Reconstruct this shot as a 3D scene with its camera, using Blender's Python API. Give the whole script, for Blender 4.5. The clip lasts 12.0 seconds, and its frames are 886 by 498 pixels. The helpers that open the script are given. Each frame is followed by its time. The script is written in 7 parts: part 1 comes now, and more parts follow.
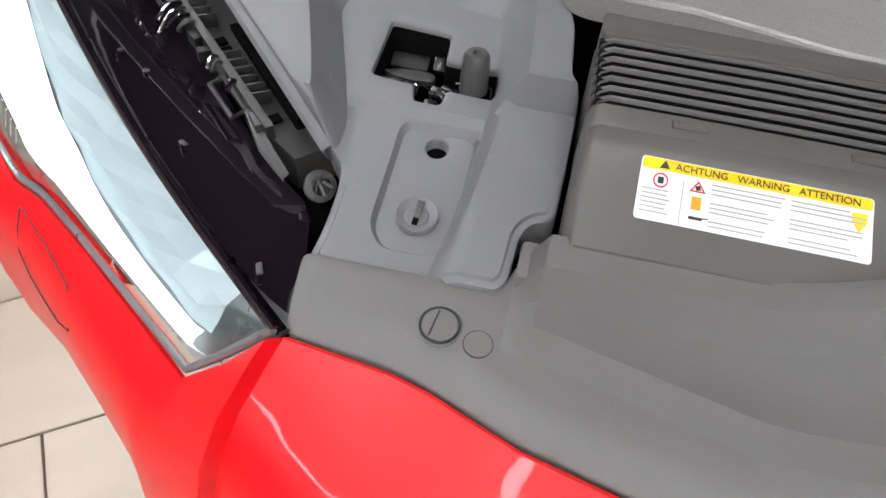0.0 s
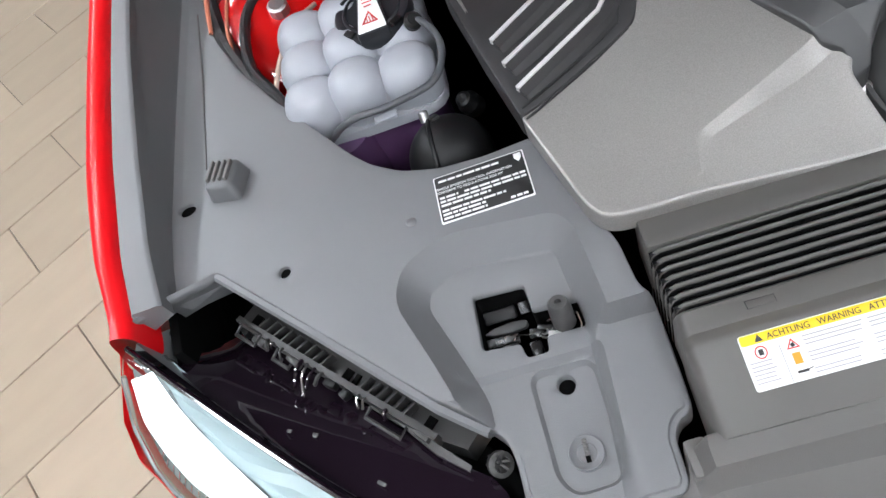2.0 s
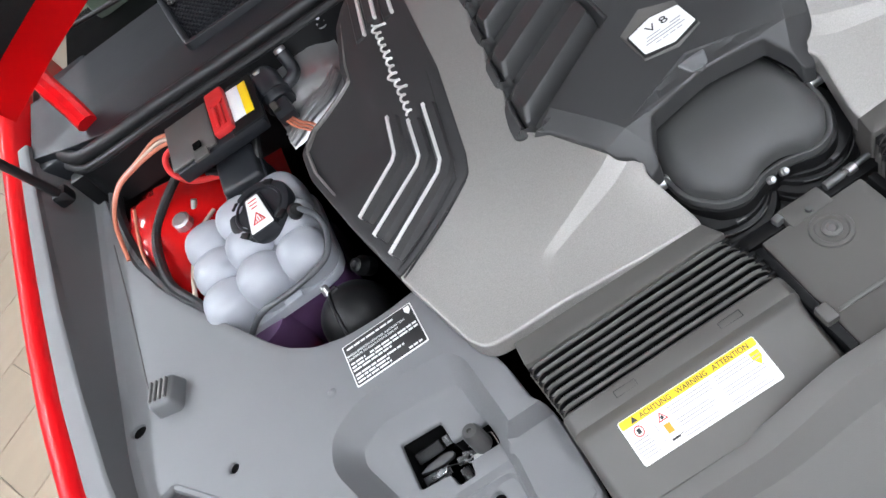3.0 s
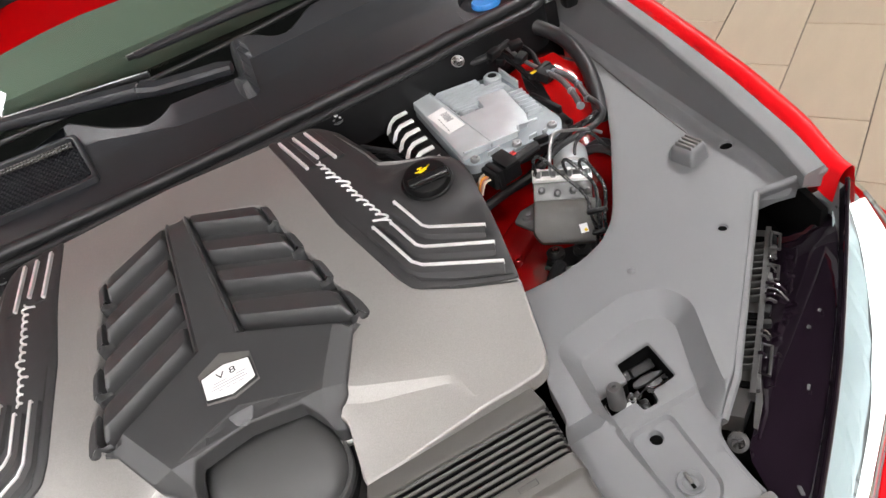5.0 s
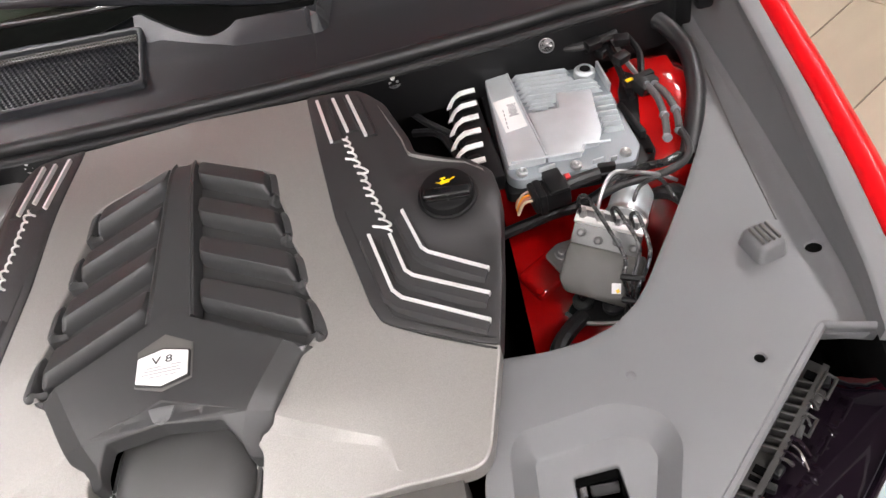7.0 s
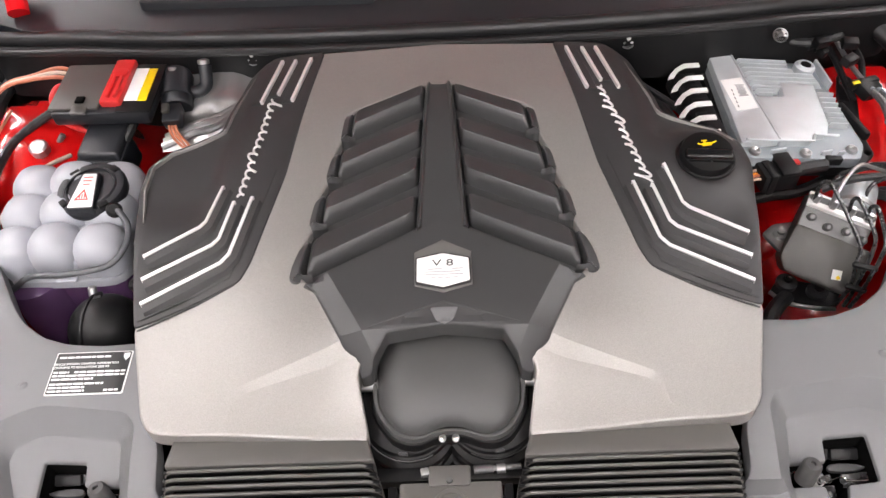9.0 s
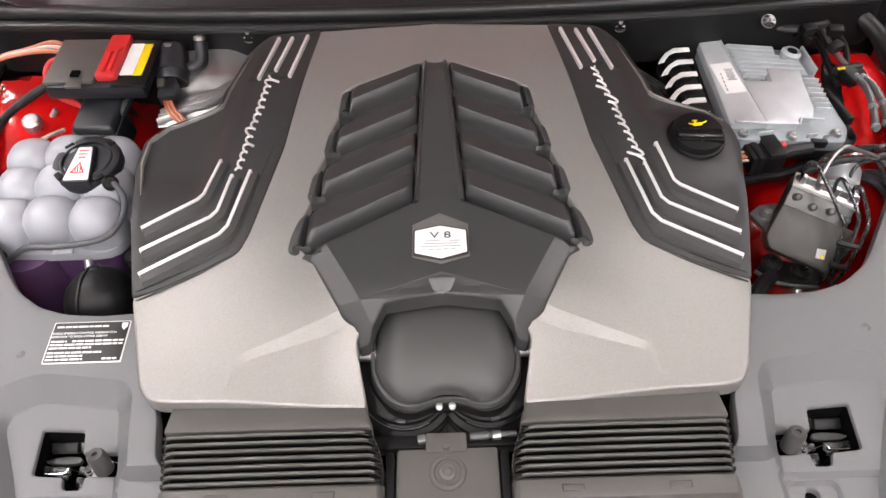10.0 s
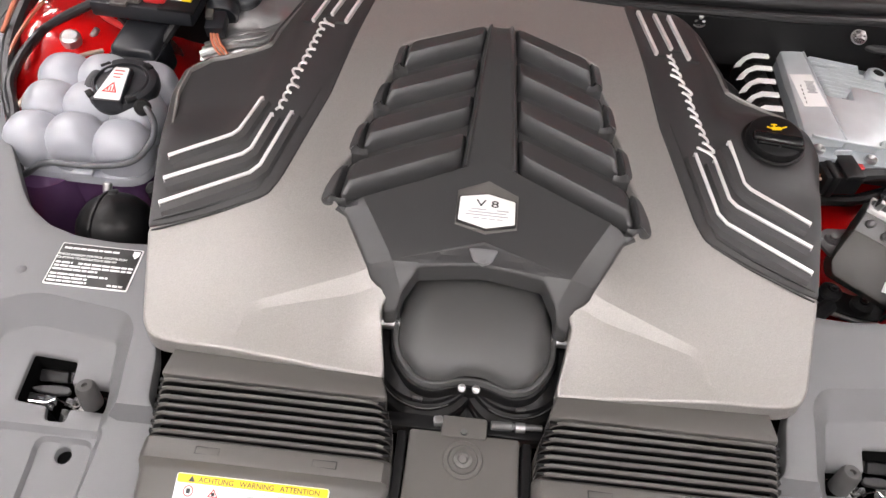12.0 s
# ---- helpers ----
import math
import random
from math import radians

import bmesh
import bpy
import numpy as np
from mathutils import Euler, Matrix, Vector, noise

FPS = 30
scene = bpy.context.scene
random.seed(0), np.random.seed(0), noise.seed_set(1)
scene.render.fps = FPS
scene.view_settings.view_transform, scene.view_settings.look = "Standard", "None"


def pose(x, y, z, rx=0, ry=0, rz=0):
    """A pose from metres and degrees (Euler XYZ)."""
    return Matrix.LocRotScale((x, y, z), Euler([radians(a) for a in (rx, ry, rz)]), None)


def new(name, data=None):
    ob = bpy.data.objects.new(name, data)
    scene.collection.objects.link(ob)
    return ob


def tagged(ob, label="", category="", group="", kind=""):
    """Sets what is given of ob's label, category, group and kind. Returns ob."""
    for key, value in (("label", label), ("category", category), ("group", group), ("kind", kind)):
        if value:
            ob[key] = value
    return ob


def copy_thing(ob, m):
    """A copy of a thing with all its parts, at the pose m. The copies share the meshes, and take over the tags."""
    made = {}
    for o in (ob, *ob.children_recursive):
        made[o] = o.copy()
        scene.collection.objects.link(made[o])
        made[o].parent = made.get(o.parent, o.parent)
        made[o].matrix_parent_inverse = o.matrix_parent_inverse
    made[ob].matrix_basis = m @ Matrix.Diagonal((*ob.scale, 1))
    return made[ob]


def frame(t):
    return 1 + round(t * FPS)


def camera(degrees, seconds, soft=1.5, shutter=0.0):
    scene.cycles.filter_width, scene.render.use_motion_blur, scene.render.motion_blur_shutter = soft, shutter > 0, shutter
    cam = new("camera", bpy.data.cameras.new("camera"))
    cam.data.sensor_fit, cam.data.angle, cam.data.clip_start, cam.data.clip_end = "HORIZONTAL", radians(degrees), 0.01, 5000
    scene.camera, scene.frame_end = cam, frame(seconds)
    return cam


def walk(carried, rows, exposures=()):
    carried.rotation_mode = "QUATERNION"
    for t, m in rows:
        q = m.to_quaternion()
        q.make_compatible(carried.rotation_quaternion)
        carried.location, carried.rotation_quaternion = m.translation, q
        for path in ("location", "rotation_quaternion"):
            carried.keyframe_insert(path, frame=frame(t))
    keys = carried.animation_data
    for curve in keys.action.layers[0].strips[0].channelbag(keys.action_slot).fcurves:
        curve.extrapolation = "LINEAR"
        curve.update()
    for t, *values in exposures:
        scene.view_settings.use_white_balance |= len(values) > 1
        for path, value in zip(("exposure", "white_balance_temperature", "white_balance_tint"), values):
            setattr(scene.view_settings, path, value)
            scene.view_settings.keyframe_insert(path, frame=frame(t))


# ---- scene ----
cam = camera(62.11, 12.0)
ROWS = [
    (0.0, -0.3552, -0.7179, 1.1821, 39.37, -2.94, 13.22),
    (0.5, -0.4416, -0.6858, 1.1957, 37.48, -1.42, 10.52),
    (1.0, -0.4544, -0.6774, 1.2071, 38.12, 1.33, 6.64),
    (1.5, -0.4285, -0.6193, 1.3337, 34.82, 10.44, -0.2),
    (2.0, -0.403, -0.5979, 1.4378, 35.1, 17.7, -9.19),
    (2.5, -0.3713, -0.5978, 1.4899, 34.91, 23.06, -18.47),
    (3.0, -0.2789, -0.6431, 1.5212, 36.84, 25.76, -24.21),
    (3.5, -0.1365, -0.7434, 1.5469, 40.55, 25.52, -26.58),
    (3.7, -0.091, -0.7826, 1.5512, 42.12, 24.4, -26.57),
    (5.3, 0.2349, -0.6944, 1.6293, 47.42, 13.26, -23.93),
    (5.5, 0.286, -0.6632, 1.6235, 47.26, 13.25, -22.33),
    (6.0, 0.3965, -0.5777, 1.6296, 44.17, 12.49, -16.76),
    (6.5, 0.4467, -0.5586, 1.6185, 42.46, 13.07, -11.76),
    (7.0, 0.4144, -0.5636, 1.6287, 42.47, 11.1, -6.77),
    (7.5, 0.2831, -0.5592, 1.6485, 42.7, 8.87, -2.58),
    (7.7, 0.2181, -0.5508, 1.6634, 42.34, 8.16, -1.69),
    (9.3, 0.0132, -0.6229, 1.6522, 41.83, 1.88, -0.97),
    (9.5, 0.0098, -0.6297, 1.6519, 41.74, 1.7, -0.99),
    (10.0, 0.0007, -0.6401, 1.6469, 41.52, 1.11, -1.44),
    (10.5, -0.0203, -0.6397, 1.625, 40.66, 0.55, -1.98),
    (11.0, -0.016, -0.5868, 1.6102, 38.65, -0.66, -1.25),
    (11.5, -0.007, -0.5821, 1.5986, 37.94, -3.15, 3.91),
    (12.0, -0.0313, -0.6256, 1.5588, 41.95, -3.41, 5.27),
]
# the clip's camera shifts its white balance a little on the way
LOOKS = [(0.0, -0.2, 6450, 12), (1.0, -0.36, 6420, 12), (2.0, -0.09, 6200, 10), (2.7, 0.06, 6120, 10), (3.5, 0.05, 6150, 10), (5.5, 0.3, 6900, 14), (7.5, 0.35, 6900, 16), (9.5, 0.22, 6950, 17), (12.0, 0.14, 6950, 17)]
walk(cam, [(t, pose(*p)) for t, *p in ROWS], LOOKS)

# ---- world and light ----
from mathutils.geometry import delaunay_2d_cdt

world = bpy.data.worlds.new("world")
scene.world = world
world.use_nodes = True
world.node_tree.nodes["Background"].inputs[0].default_value = (0.9, 0.95, 1.0, 1)
world.node_tree.nodes["Background"].inputs[1].default_value = 0.05
LAMP = 58.0         # ceiling strips
CEIL = 3.4
scene.view_settings.exposure = 0.0


# ---- helpers of this scene ----
def thing(name, base, label, category, group="", kind=""):
    """An empty at the base of a thing, which parents its parts."""
    ob = new(name)
    ob.empty_display_size = 0.05
    ob.matrix_world = Matrix.Translation(base)
    ob.location = base
    return tagged(ob, label, category, group, kind)


def link(name, bm, material, parent=None, label="", smooth=35):
    me = bpy.data.meshes.new(name)
    bm.to_mesh(me)
    bm.free()
    me.materials.append(material)
    if smooth:
        me.shade_smooth()
        me.set_sharp_from_angle(angle=radians(smooth))
    ob = new(name, me)
    if parent is not None:
        m = Matrix.Translation(parent.location) if parent.type == "EMPTY" else Matrix.Identity(4)
        ob.parent = parent
        ob.matrix_parent_inverse = m.inverted()
    if label:
        ob["label"] = label
    return ob


part = link


def sstep(a, b, x):
    u = min(1.0, max(0.0, (x - a) / (b - a)))
    return u * u * (3 - 2 * u)


def lerp_table(tab, x):
    return float(np.interp(x, [a for a, _ in tab], [b for _, b in tab]))


def fillet(poly, r, n=4):
    """A closed outline with its corners rounded by about r."""
    out, k = [], len(poly)
    for i in range(k):
        a, b, c = Vector(poly[i - 1]), Vector(poly[i]), Vector(poly[(i + 1) % k])
        rr = min(r, (a - b).length * 0.45, (c - b).length * 0.45)
        p, q = b + (a - b).normalized() * rr, b + (c - b).normalized() * rr
        for j in range(n + 1):
            t = j / n
            out.append(tuple(p * (1 - t) ** 2 + b * 2 * t * (1 - t) + q * t * t))
    return out


def dense(poly, step):
    out, k = [], len(poly)
    for i in range(k):
        a, b = Vector(poly[i]), Vector(poly[(i + 1) % k])
        if (b - a).length < 1e-5:
            continue
        n = max(1, round((b - a).length / step))
        out += [tuple(a + (b - a) * (j / n)) for j in range(n)]
    return out


def area(poly):
    return sum(poly[i - 1][0] * poly[i][1] - poly[i][0] * poly[i - 1][1] for i in range(len(poly))) / 2


def inset(poly, d):
    """The outline moved to its left by d."""
    out, k = [], len(poly)
    for i in range(k):
        a, b, c = Vector(poly[i - 1]), Vector(poly[i]), Vector(poly[(i + 1) % k])
        t = ((b - a).normalized() + (c - b).normalized())
        t = t.normalized() if t.length > 1e-6 else (c - b).normalized()
        out.append((b.x - t.y * d, b.y + t.x * d))
    return out


def inside(pts, poly):
    p, q = np.asarray(pts, float).reshape(-1, 2), np.asarray(poly, float)
    res = np.zeros(len(p), bool)
    for i in range(len(q)):
        (x0, y0), (x1, y1) = q[i - 1], q[i]
        cross = (y0 > p[:, 1]) != (y1 > p[:, 1])
        if y0 != y1:
            res ^= cross & (p[:, 0] < (x1 - x0) * (p[:, 1] - y0) / (y1 - y0) + x0)
    return res


def circle(x, y, r, n=16, ry=None, turn=0.0):
    ry = r if ry is None else ry
    c, s = math.cos(turn), math.sin(turn)
    return [(x + r * math.cos(a) * c - ry * math.sin(a) * s, y + r * math.cos(a) * s + ry * math.sin(a) * c)
            for a in [2 * math.pi * i / n for i in range(n)]]


def sheet(outer, holes, h, depth=0.02, r=0.004, step=0.02, side=1, bm=None, floor_z=None, rings=()):
    """A moulded sheet over an outline with holes: rounded rim, top at h(x, y), skirt of that depth. side -1 mirrors it in x."""
    bm = bm or bmesh.new()
    loops = []
    for k, poly in enumerate([outer, *holes]):
        poly = dense(poly, step)
        if (area(poly) > 0) == (k > 0):
            poly = poly[::-1]
        loops.append(poly)
    pts, dz, edges, rims = [], [], [], []
    for poly in loops:
        for off, d in ((0, r), (0.3 * r, 0.3 * r), (r, 0)):
            ring, s0 = inset(poly, off), len(pts)
            pts += ring
            dz += [-d] * len(ring)
            edges += [(s0 + i, s0 + (i + 1) % len(ring)) for i in range(len(ring))]
            if off == 0:
                rims.append(range(s0, s0 + len(ring)))
    lim = inset(loops[0], 1.6 * r)
    for ring in rings:
        ring = dense(ring, step * 0.7)
        keep = inside(ring, lim)
        for poly in loops[1:]:
            keep = keep & ~inside(ring, inset(poly, 1.6 * r))
        s0, names = len(pts), {}
        for i, p in enumerate(ring):
            if keep[i]:
                names[i] = len(pts)
                pts.append(p)
                dz.append(0)
        edges += [(names[i - 1], names[i]) for i in names if (i - 1) in names]
    xs, ys = [p[0] for p in loops[0]], [p[1] for p in loops[0]]
    grid = [(x, y) for x in np.arange(min(xs) + step * 0.5, max(xs), step) for y in np.arange(min(ys) + step * 0.5, max(ys), step)]
    ok = inside(grid, inset(loops[0], 2.2 * r))
    for poly in loops[1:]:
        ok = ok & ~inside(grid, inset(poly, 2.2 * r))
    grid = [g for g, o in zip(grid, ok) if o]
    if rings and grid:
        near = np.array([p for ring in rings for p in dense(ring, step * 0.7)])
        g = np.array(grid)
        far = (np.abs(g[:, None] - near[None]) ** 2).sum(2).min(1) > (0.35 * step) ** 2
        grid = [q for q, o in zip(grid, far) if o]
    pts += grid
    dz += [0] * len(grid)
    vs, _, faces, orig, _, _ = delaunay_2d_cdt([Vector(p) for p in pts], edges, [], 0, 1e-6)
    drop = [min([dz[i] for i in o], default=0.0) for o in orig]
    where = {i: k for k, o in enumerate(orig) for i in o}
    cen = [(sum(vs[i].x for i in f) / len(f), sum(vs[i].y for i in f) / len(f)) for f in faces]
    ok = inside(cen, loops[0])
    for poly in loops[1:]:
        ok = ok & ~inside(cen, poly)
    made = [bm.verts.new((side * v.x, v.y, h(v.x, v.y) + d)) for v, d in zip(vs, drop)]
    for f, o in zip(faces, ok):
        if o:
            f = [made[i] for i in f]
            bm.faces.new(f if side > 0 else f[::-1])
    if depth or floor_z is not None:
        for rim in rims:
            top = [made[where[i]] for i in rim]
            low = [bm.verts.new((v.co.x, v.co.y, v.co.z - depth if floor_z is None else floor_z)) for v in top]
            for i in range(len(top)):
                q = [top[i - 1], low[i - 1], low[i], top[i]]
                try:
                    bm.faces.new(q if side > 0 else q[::-1])
                except ValueError:
                    pass
    bmesh.ops.delete(bm, geom=[v for v in bm.verts if not v.link_faces], context="VERTS")
    return bm


def loft(rows, closed=False, bm=None, flip=False):
    """A skin over rows of points."""
    bm = bm or bmesh.new()
    vs = [[bm.verts.new(p) for p in row] for row in rows]
    n = len(rows[0])
    for a, b in zip(vs, vs[1:]):
        for i in range(n if closed else n - 1):
            q = [a[i], a[(i + 1) % n], b[(i + 1) % n], b[i]]
            try:
                bm.faces.new(q[::-1] if flip else q)
            except ValueError:
                pass
    return bm, vs


def block(size, at, turn=(0, 0, 0), bevel=0.003, seg=2, bm=None, taper=1.0):
    """A box with rounded edges, its middle at a place."""
    own = bmesh.new()
    bmesh.ops.create_cube(own, size=1)
    for v in own.verts:
        k = taper if v.co.z > 0 else 1
        v.co = Vector((v.co.x * size[0] * k, v.co.y * size[1] * k, v.co.z * size[2]))
    if bevel:
        bmesh.ops.bevel(own, geom=own.edges[:], offset=bevel, segments=seg, profile=0.5, affect="EDGES")
    bmesh.ops.transform(own, matrix=pose(*at, *turn), verts=own.verts)
    return join(bm, own)


def join(bm, own):
    if bm is None:
        return own
    me = bpy.data.meshes.new("tmp")
    own.to_mesh(me)
    own.free()
    bm.from_mesh(me)
    bpy.data.meshes.remove(me)
    return bm


def lathe(profile, at, turn=(0, 0, 0), n=32, bm=None):
    """A turned shape: rows of (radius, height) round its own z axis."""
    own = bmesh.new()
    rows = [[(r * math.cos(2 * math.pi * i / n), r * math.sin(2 * math.pi * i / n), z) for i in range(n)] for r, z in profile]
    own, vs = loft(rows, closed=True, bm=own)
    for row in (vs[0], vs[-1]):
        try:
            own.faces.new(row if row is vs[-1] else row[::-1])
        except ValueError:
            pass
    bmesh.ops.remove_doubles(own, verts=own.verts, dist=1e-6)
    bmesh.ops.transform(own, matrix=pose(*at, *turn), verts=own.verts)
    return join(bm, own)


def smooth_path(pts, n=6):
    out, k = [], len(pts)
    P = [Vector(p) for p in pts]
    for i in range(k - 1):
        a, b, c, d = P[max(0, i - 1)], P[i], P[i + 1], P[min(k - 1, i + 2)]
        for j in range(n):
            t = j / n
            out.append(0.5 * ((2 * b) + (c - a) * t + (2 * a - 5 * b + 4 * c - d) * t * t + (3 * b - a - 3 * c + d) * t ** 3))
    return out + [P[-1]]


def tube(pts, r, n=10, bm=None, smooth=6, ribs=0.0, pitch=0.006):
    """A round hose along points; ribs makes it corrugated."""
    path = smooth_path(pts, smooth) if smooth else [Vector(p) for p in pts]
    if ribs:
        fine, acc = [path[0]], 0.0
        for a, b in zip(path, path[1:]):
            m = max(1, int((b - a).length / (pitch / 2)))
            fine += [a + (b - a) * ((j + 1) / m) for j in range(m)]
        path = fine
    up, rows = Vector((0, 0, 1)), []
    for i, p in enumerate(path):
        d = (path[min(i + 1, len(path) - 1)] - path[max(i - 1, 0)]).normalized()
        s = d.cross(up)
        s = s.normalized() if s.length > 1e-3 else Vector((1, 0, 0))
        w = s.cross(d).normalized()
        rr = r * (1 + (ribs if i % 2 else 0))
        rows.append([p + (s * math.cos(2 * math.pi * k / n) + w * math.sin(2 * math.pi * k / n)) * rr for k in range(n)])
    own, vs = loft(rows, closed=True)
    own.faces.new(vs[0][::-1]), own.faces.new(vs[-1])
    return join(bm, own)


def ribbon(pts, width, h, lift, drop=0.006, bm=None, slope=0.0):
    """A flat bar along plan points, lying on h(x, y): top lift above it, foot drop below its top; slope widens its foot."""
    bm = bm or bmesh.new()
    P = [Vector(p) for p in pts]
    rows = []
    for i, p in enumerate(P):
        d0 = (P[i] - P[i - 1]).normalized() if i else (P[1] - P[0]).normalized()
        d1 = (P[i + 1] - P[i]).normalized() if i < len(P) - 1 else d0
        d = (d0 + d1).normalized()
        n = Vector((-d.y, d.x)) / max(0.4, d.dot(d1))
        a, b = p + n * width / 2, p - n * width / 2
        a2, b2 = p + n * (width / 2 + slope), p - n * (width / 2 + slope)
        za, zb = h(a.x, a.y) + lift, h(b.x, b.y) + lift
        rows.append([(a2.x, a2.y, za - drop), (a.x, a.y, za), (b.x, b.y, zb), (b2.x, b2.y, zb - drop)])
    bm, vs = loft(rows, bm=bm)
    for row in (vs[0], vs[-1]):
        bm.faces.new(row)
    return bm


# ---- materials ----
def material(name, colour, rough=0.5, metal=0.0, var=0.15, scale=8.0, grain=0.0, grain_scale=900.0, coat=0.0, spec=0.5,
             rough_var=0.1, per_object=0.0, sub=0.0, trans=0.0, glow=0.0, stretch=(1, 1, 1), tint=None, speck=0.0):
    m = bpy.data.materials.new(name)
    m.use_nodes = True
    nt = m.node_tree
    b = nt.nodes["Principled BSDF"]
    L, N = nt.links.new, nt.nodes.new
    co = N("ShaderNodeTexCoord")
    mp = N("ShaderNodeMapping")
    mp.inputs["Scale"].default_value = stretch
    L(co.outputs["Object"], mp.inputs["Vector"])
    n1 = N("ShaderNodeTexNoise")
    n1.inputs["Scale"].default_value, n1.inputs["Detail"].default_value = scale, 6
    L(mp.outputs["Vector"], n1.inputs["Vector"])
    ramp = N("ShaderNodeMix")
    ramp.data_type = "RGBA"
    ramp.inputs[6].default_value = (*[c * (1 - var) for c in colour], 1)
    ramp.inputs[7].default_value = (*(tint or [min(1, c * (1 + var)) for c in colour]), 1)
    L(n1.outputs["Fac"], ramp.inputs[0])
    col = ramp.outputs[2]
    n2 = N("ShaderNodeTexNoise")
    n2.inputs["Scale"].default_value, n2.inputs["Detail"].default_value = grain_scale, 2
    L(mp.outputs["Vector"], n2.inputs["Vector"])
    if speck:
        mr = N("ShaderNodeMapRange")
        mr.inputs[1].default_value, mr.inputs[2].default_value, mr.inputs[3].default_value, mr.inputs[4].default_value = 0.3, 0.7, 1 - speck, 1 + speck
        L(n2.outputs["Fac"], mr.inputs[0])
        mul = N("ShaderNodeVectorMath")
        mul.operation = "SCALE"
        L(col, mul.inputs[0]), L(mr.outputs[0], mul.inputs["Scale"])
        col = mul.outputs[0]
    if per_object:
        info = N("ShaderNodeObjectInfo")
        hsv = N("ShaderNodeHueSaturation")
        mr = N("ShaderNodeMapRange")
        mr.inputs[3].default_value, mr.inputs[4].default_value = 1 - per_object, 1 + per_object
        L(info.outputs["Random"], mr.inputs[0]), L(mr.outputs[0], hsv.inputs["Value"]), L(col, hsv.inputs["Color"])
        col = hsv.outputs[0]
    L(col, b.inputs["Base Color"])
    mr = N("ShaderNodeMapRange")
    mr.inputs[3].default_value, mr.inputs[4].default_value = max(0.02, rough - rough_var), min(1, rough + rough_var)
    n3 = N("ShaderNodeTexNoise")
    n3.inputs["Scale"].default_value, n3.inputs["Detail"].default_value = scale * 2.3, 8
    L(mp.outputs["Vector"], n3.inputs["Vector"])
    L(n3.outputs["Fac"], mr.inputs[0]), L(mr.outputs[0], b.inputs["Roughness"])
    b.inputs["Metallic"].default_value = metal
    b.inputs["Specular IOR Level"].default_value = spec
    b.inputs["Coat Weight"].default_value, b.inputs["Coat Roughness"].default_value = coat, 0.03
    b.inputs["Subsurface Weight"].default_value = sub
    b.inputs["Subsurface Radius"].default_value = (0.02, 0.02, 0.02)
    b.inputs["Transmission Weight"].default_value = trans
    if glow:
        b.inputs["Emission Color"].default_value, b.inputs["Emission Strength"].default_value = (*colour, 1), glow
    if grain:
        bump = N("ShaderNodeBump")
        bump.inputs["Strength"].default_value, bump.inputs["Distance"].default_value = grain, 0.0006
        L(n2.outputs["Fac"], bump.inputs["Height"]), L(bump.outputs["Normal"], b.inputs["Normal"])
    return m


def clear(name, tint, rough=0.02, through_amount=0.9):
    """Thin clear glass or polycarbonate: transparent, with a gloss that grows at grazing angles."""
    m = bpy.data.materials.new(name)
    m.use_nodes = True
    nt = m.node_tree
    nt.nodes.remove(nt.nodes["Principled BSDF"])
    L, N = nt.links.new, nt.nodes.new
    t, g, mix, fr = N("ShaderNodeBsdfTransparent"), N("ShaderNodeBsdfGlossy"), N("ShaderNodeMixShader"), N("ShaderNodeLayerWeight")
    t.inputs[0].default_value = (*tint, 1)
    g.inputs["Roughness"].default_value = rough
    fr.inputs[0].default_value = 0.5
    p, mr = N("ShaderNodeMath"), N("ShaderNodeMapRange")
    p.operation = "POWER"
    p.inputs[1].default_value = 4.0
    mr.inputs[3].default_value, mr.inputs[4].default_value = 0.045, 1.0
    L(fr.outputs["Facing"], p.inputs[0]), L(p.outputs[0], mr.inputs[0])
    L(mr.outputs[0], mix.inputs[0]), L(t.outputs[0], mix.inputs[1]), L(g.outputs[0], mix.inputs[2])
    L(mix.outputs[0], nt.nodes["Material Output"].inputs["Surface"])
    return m


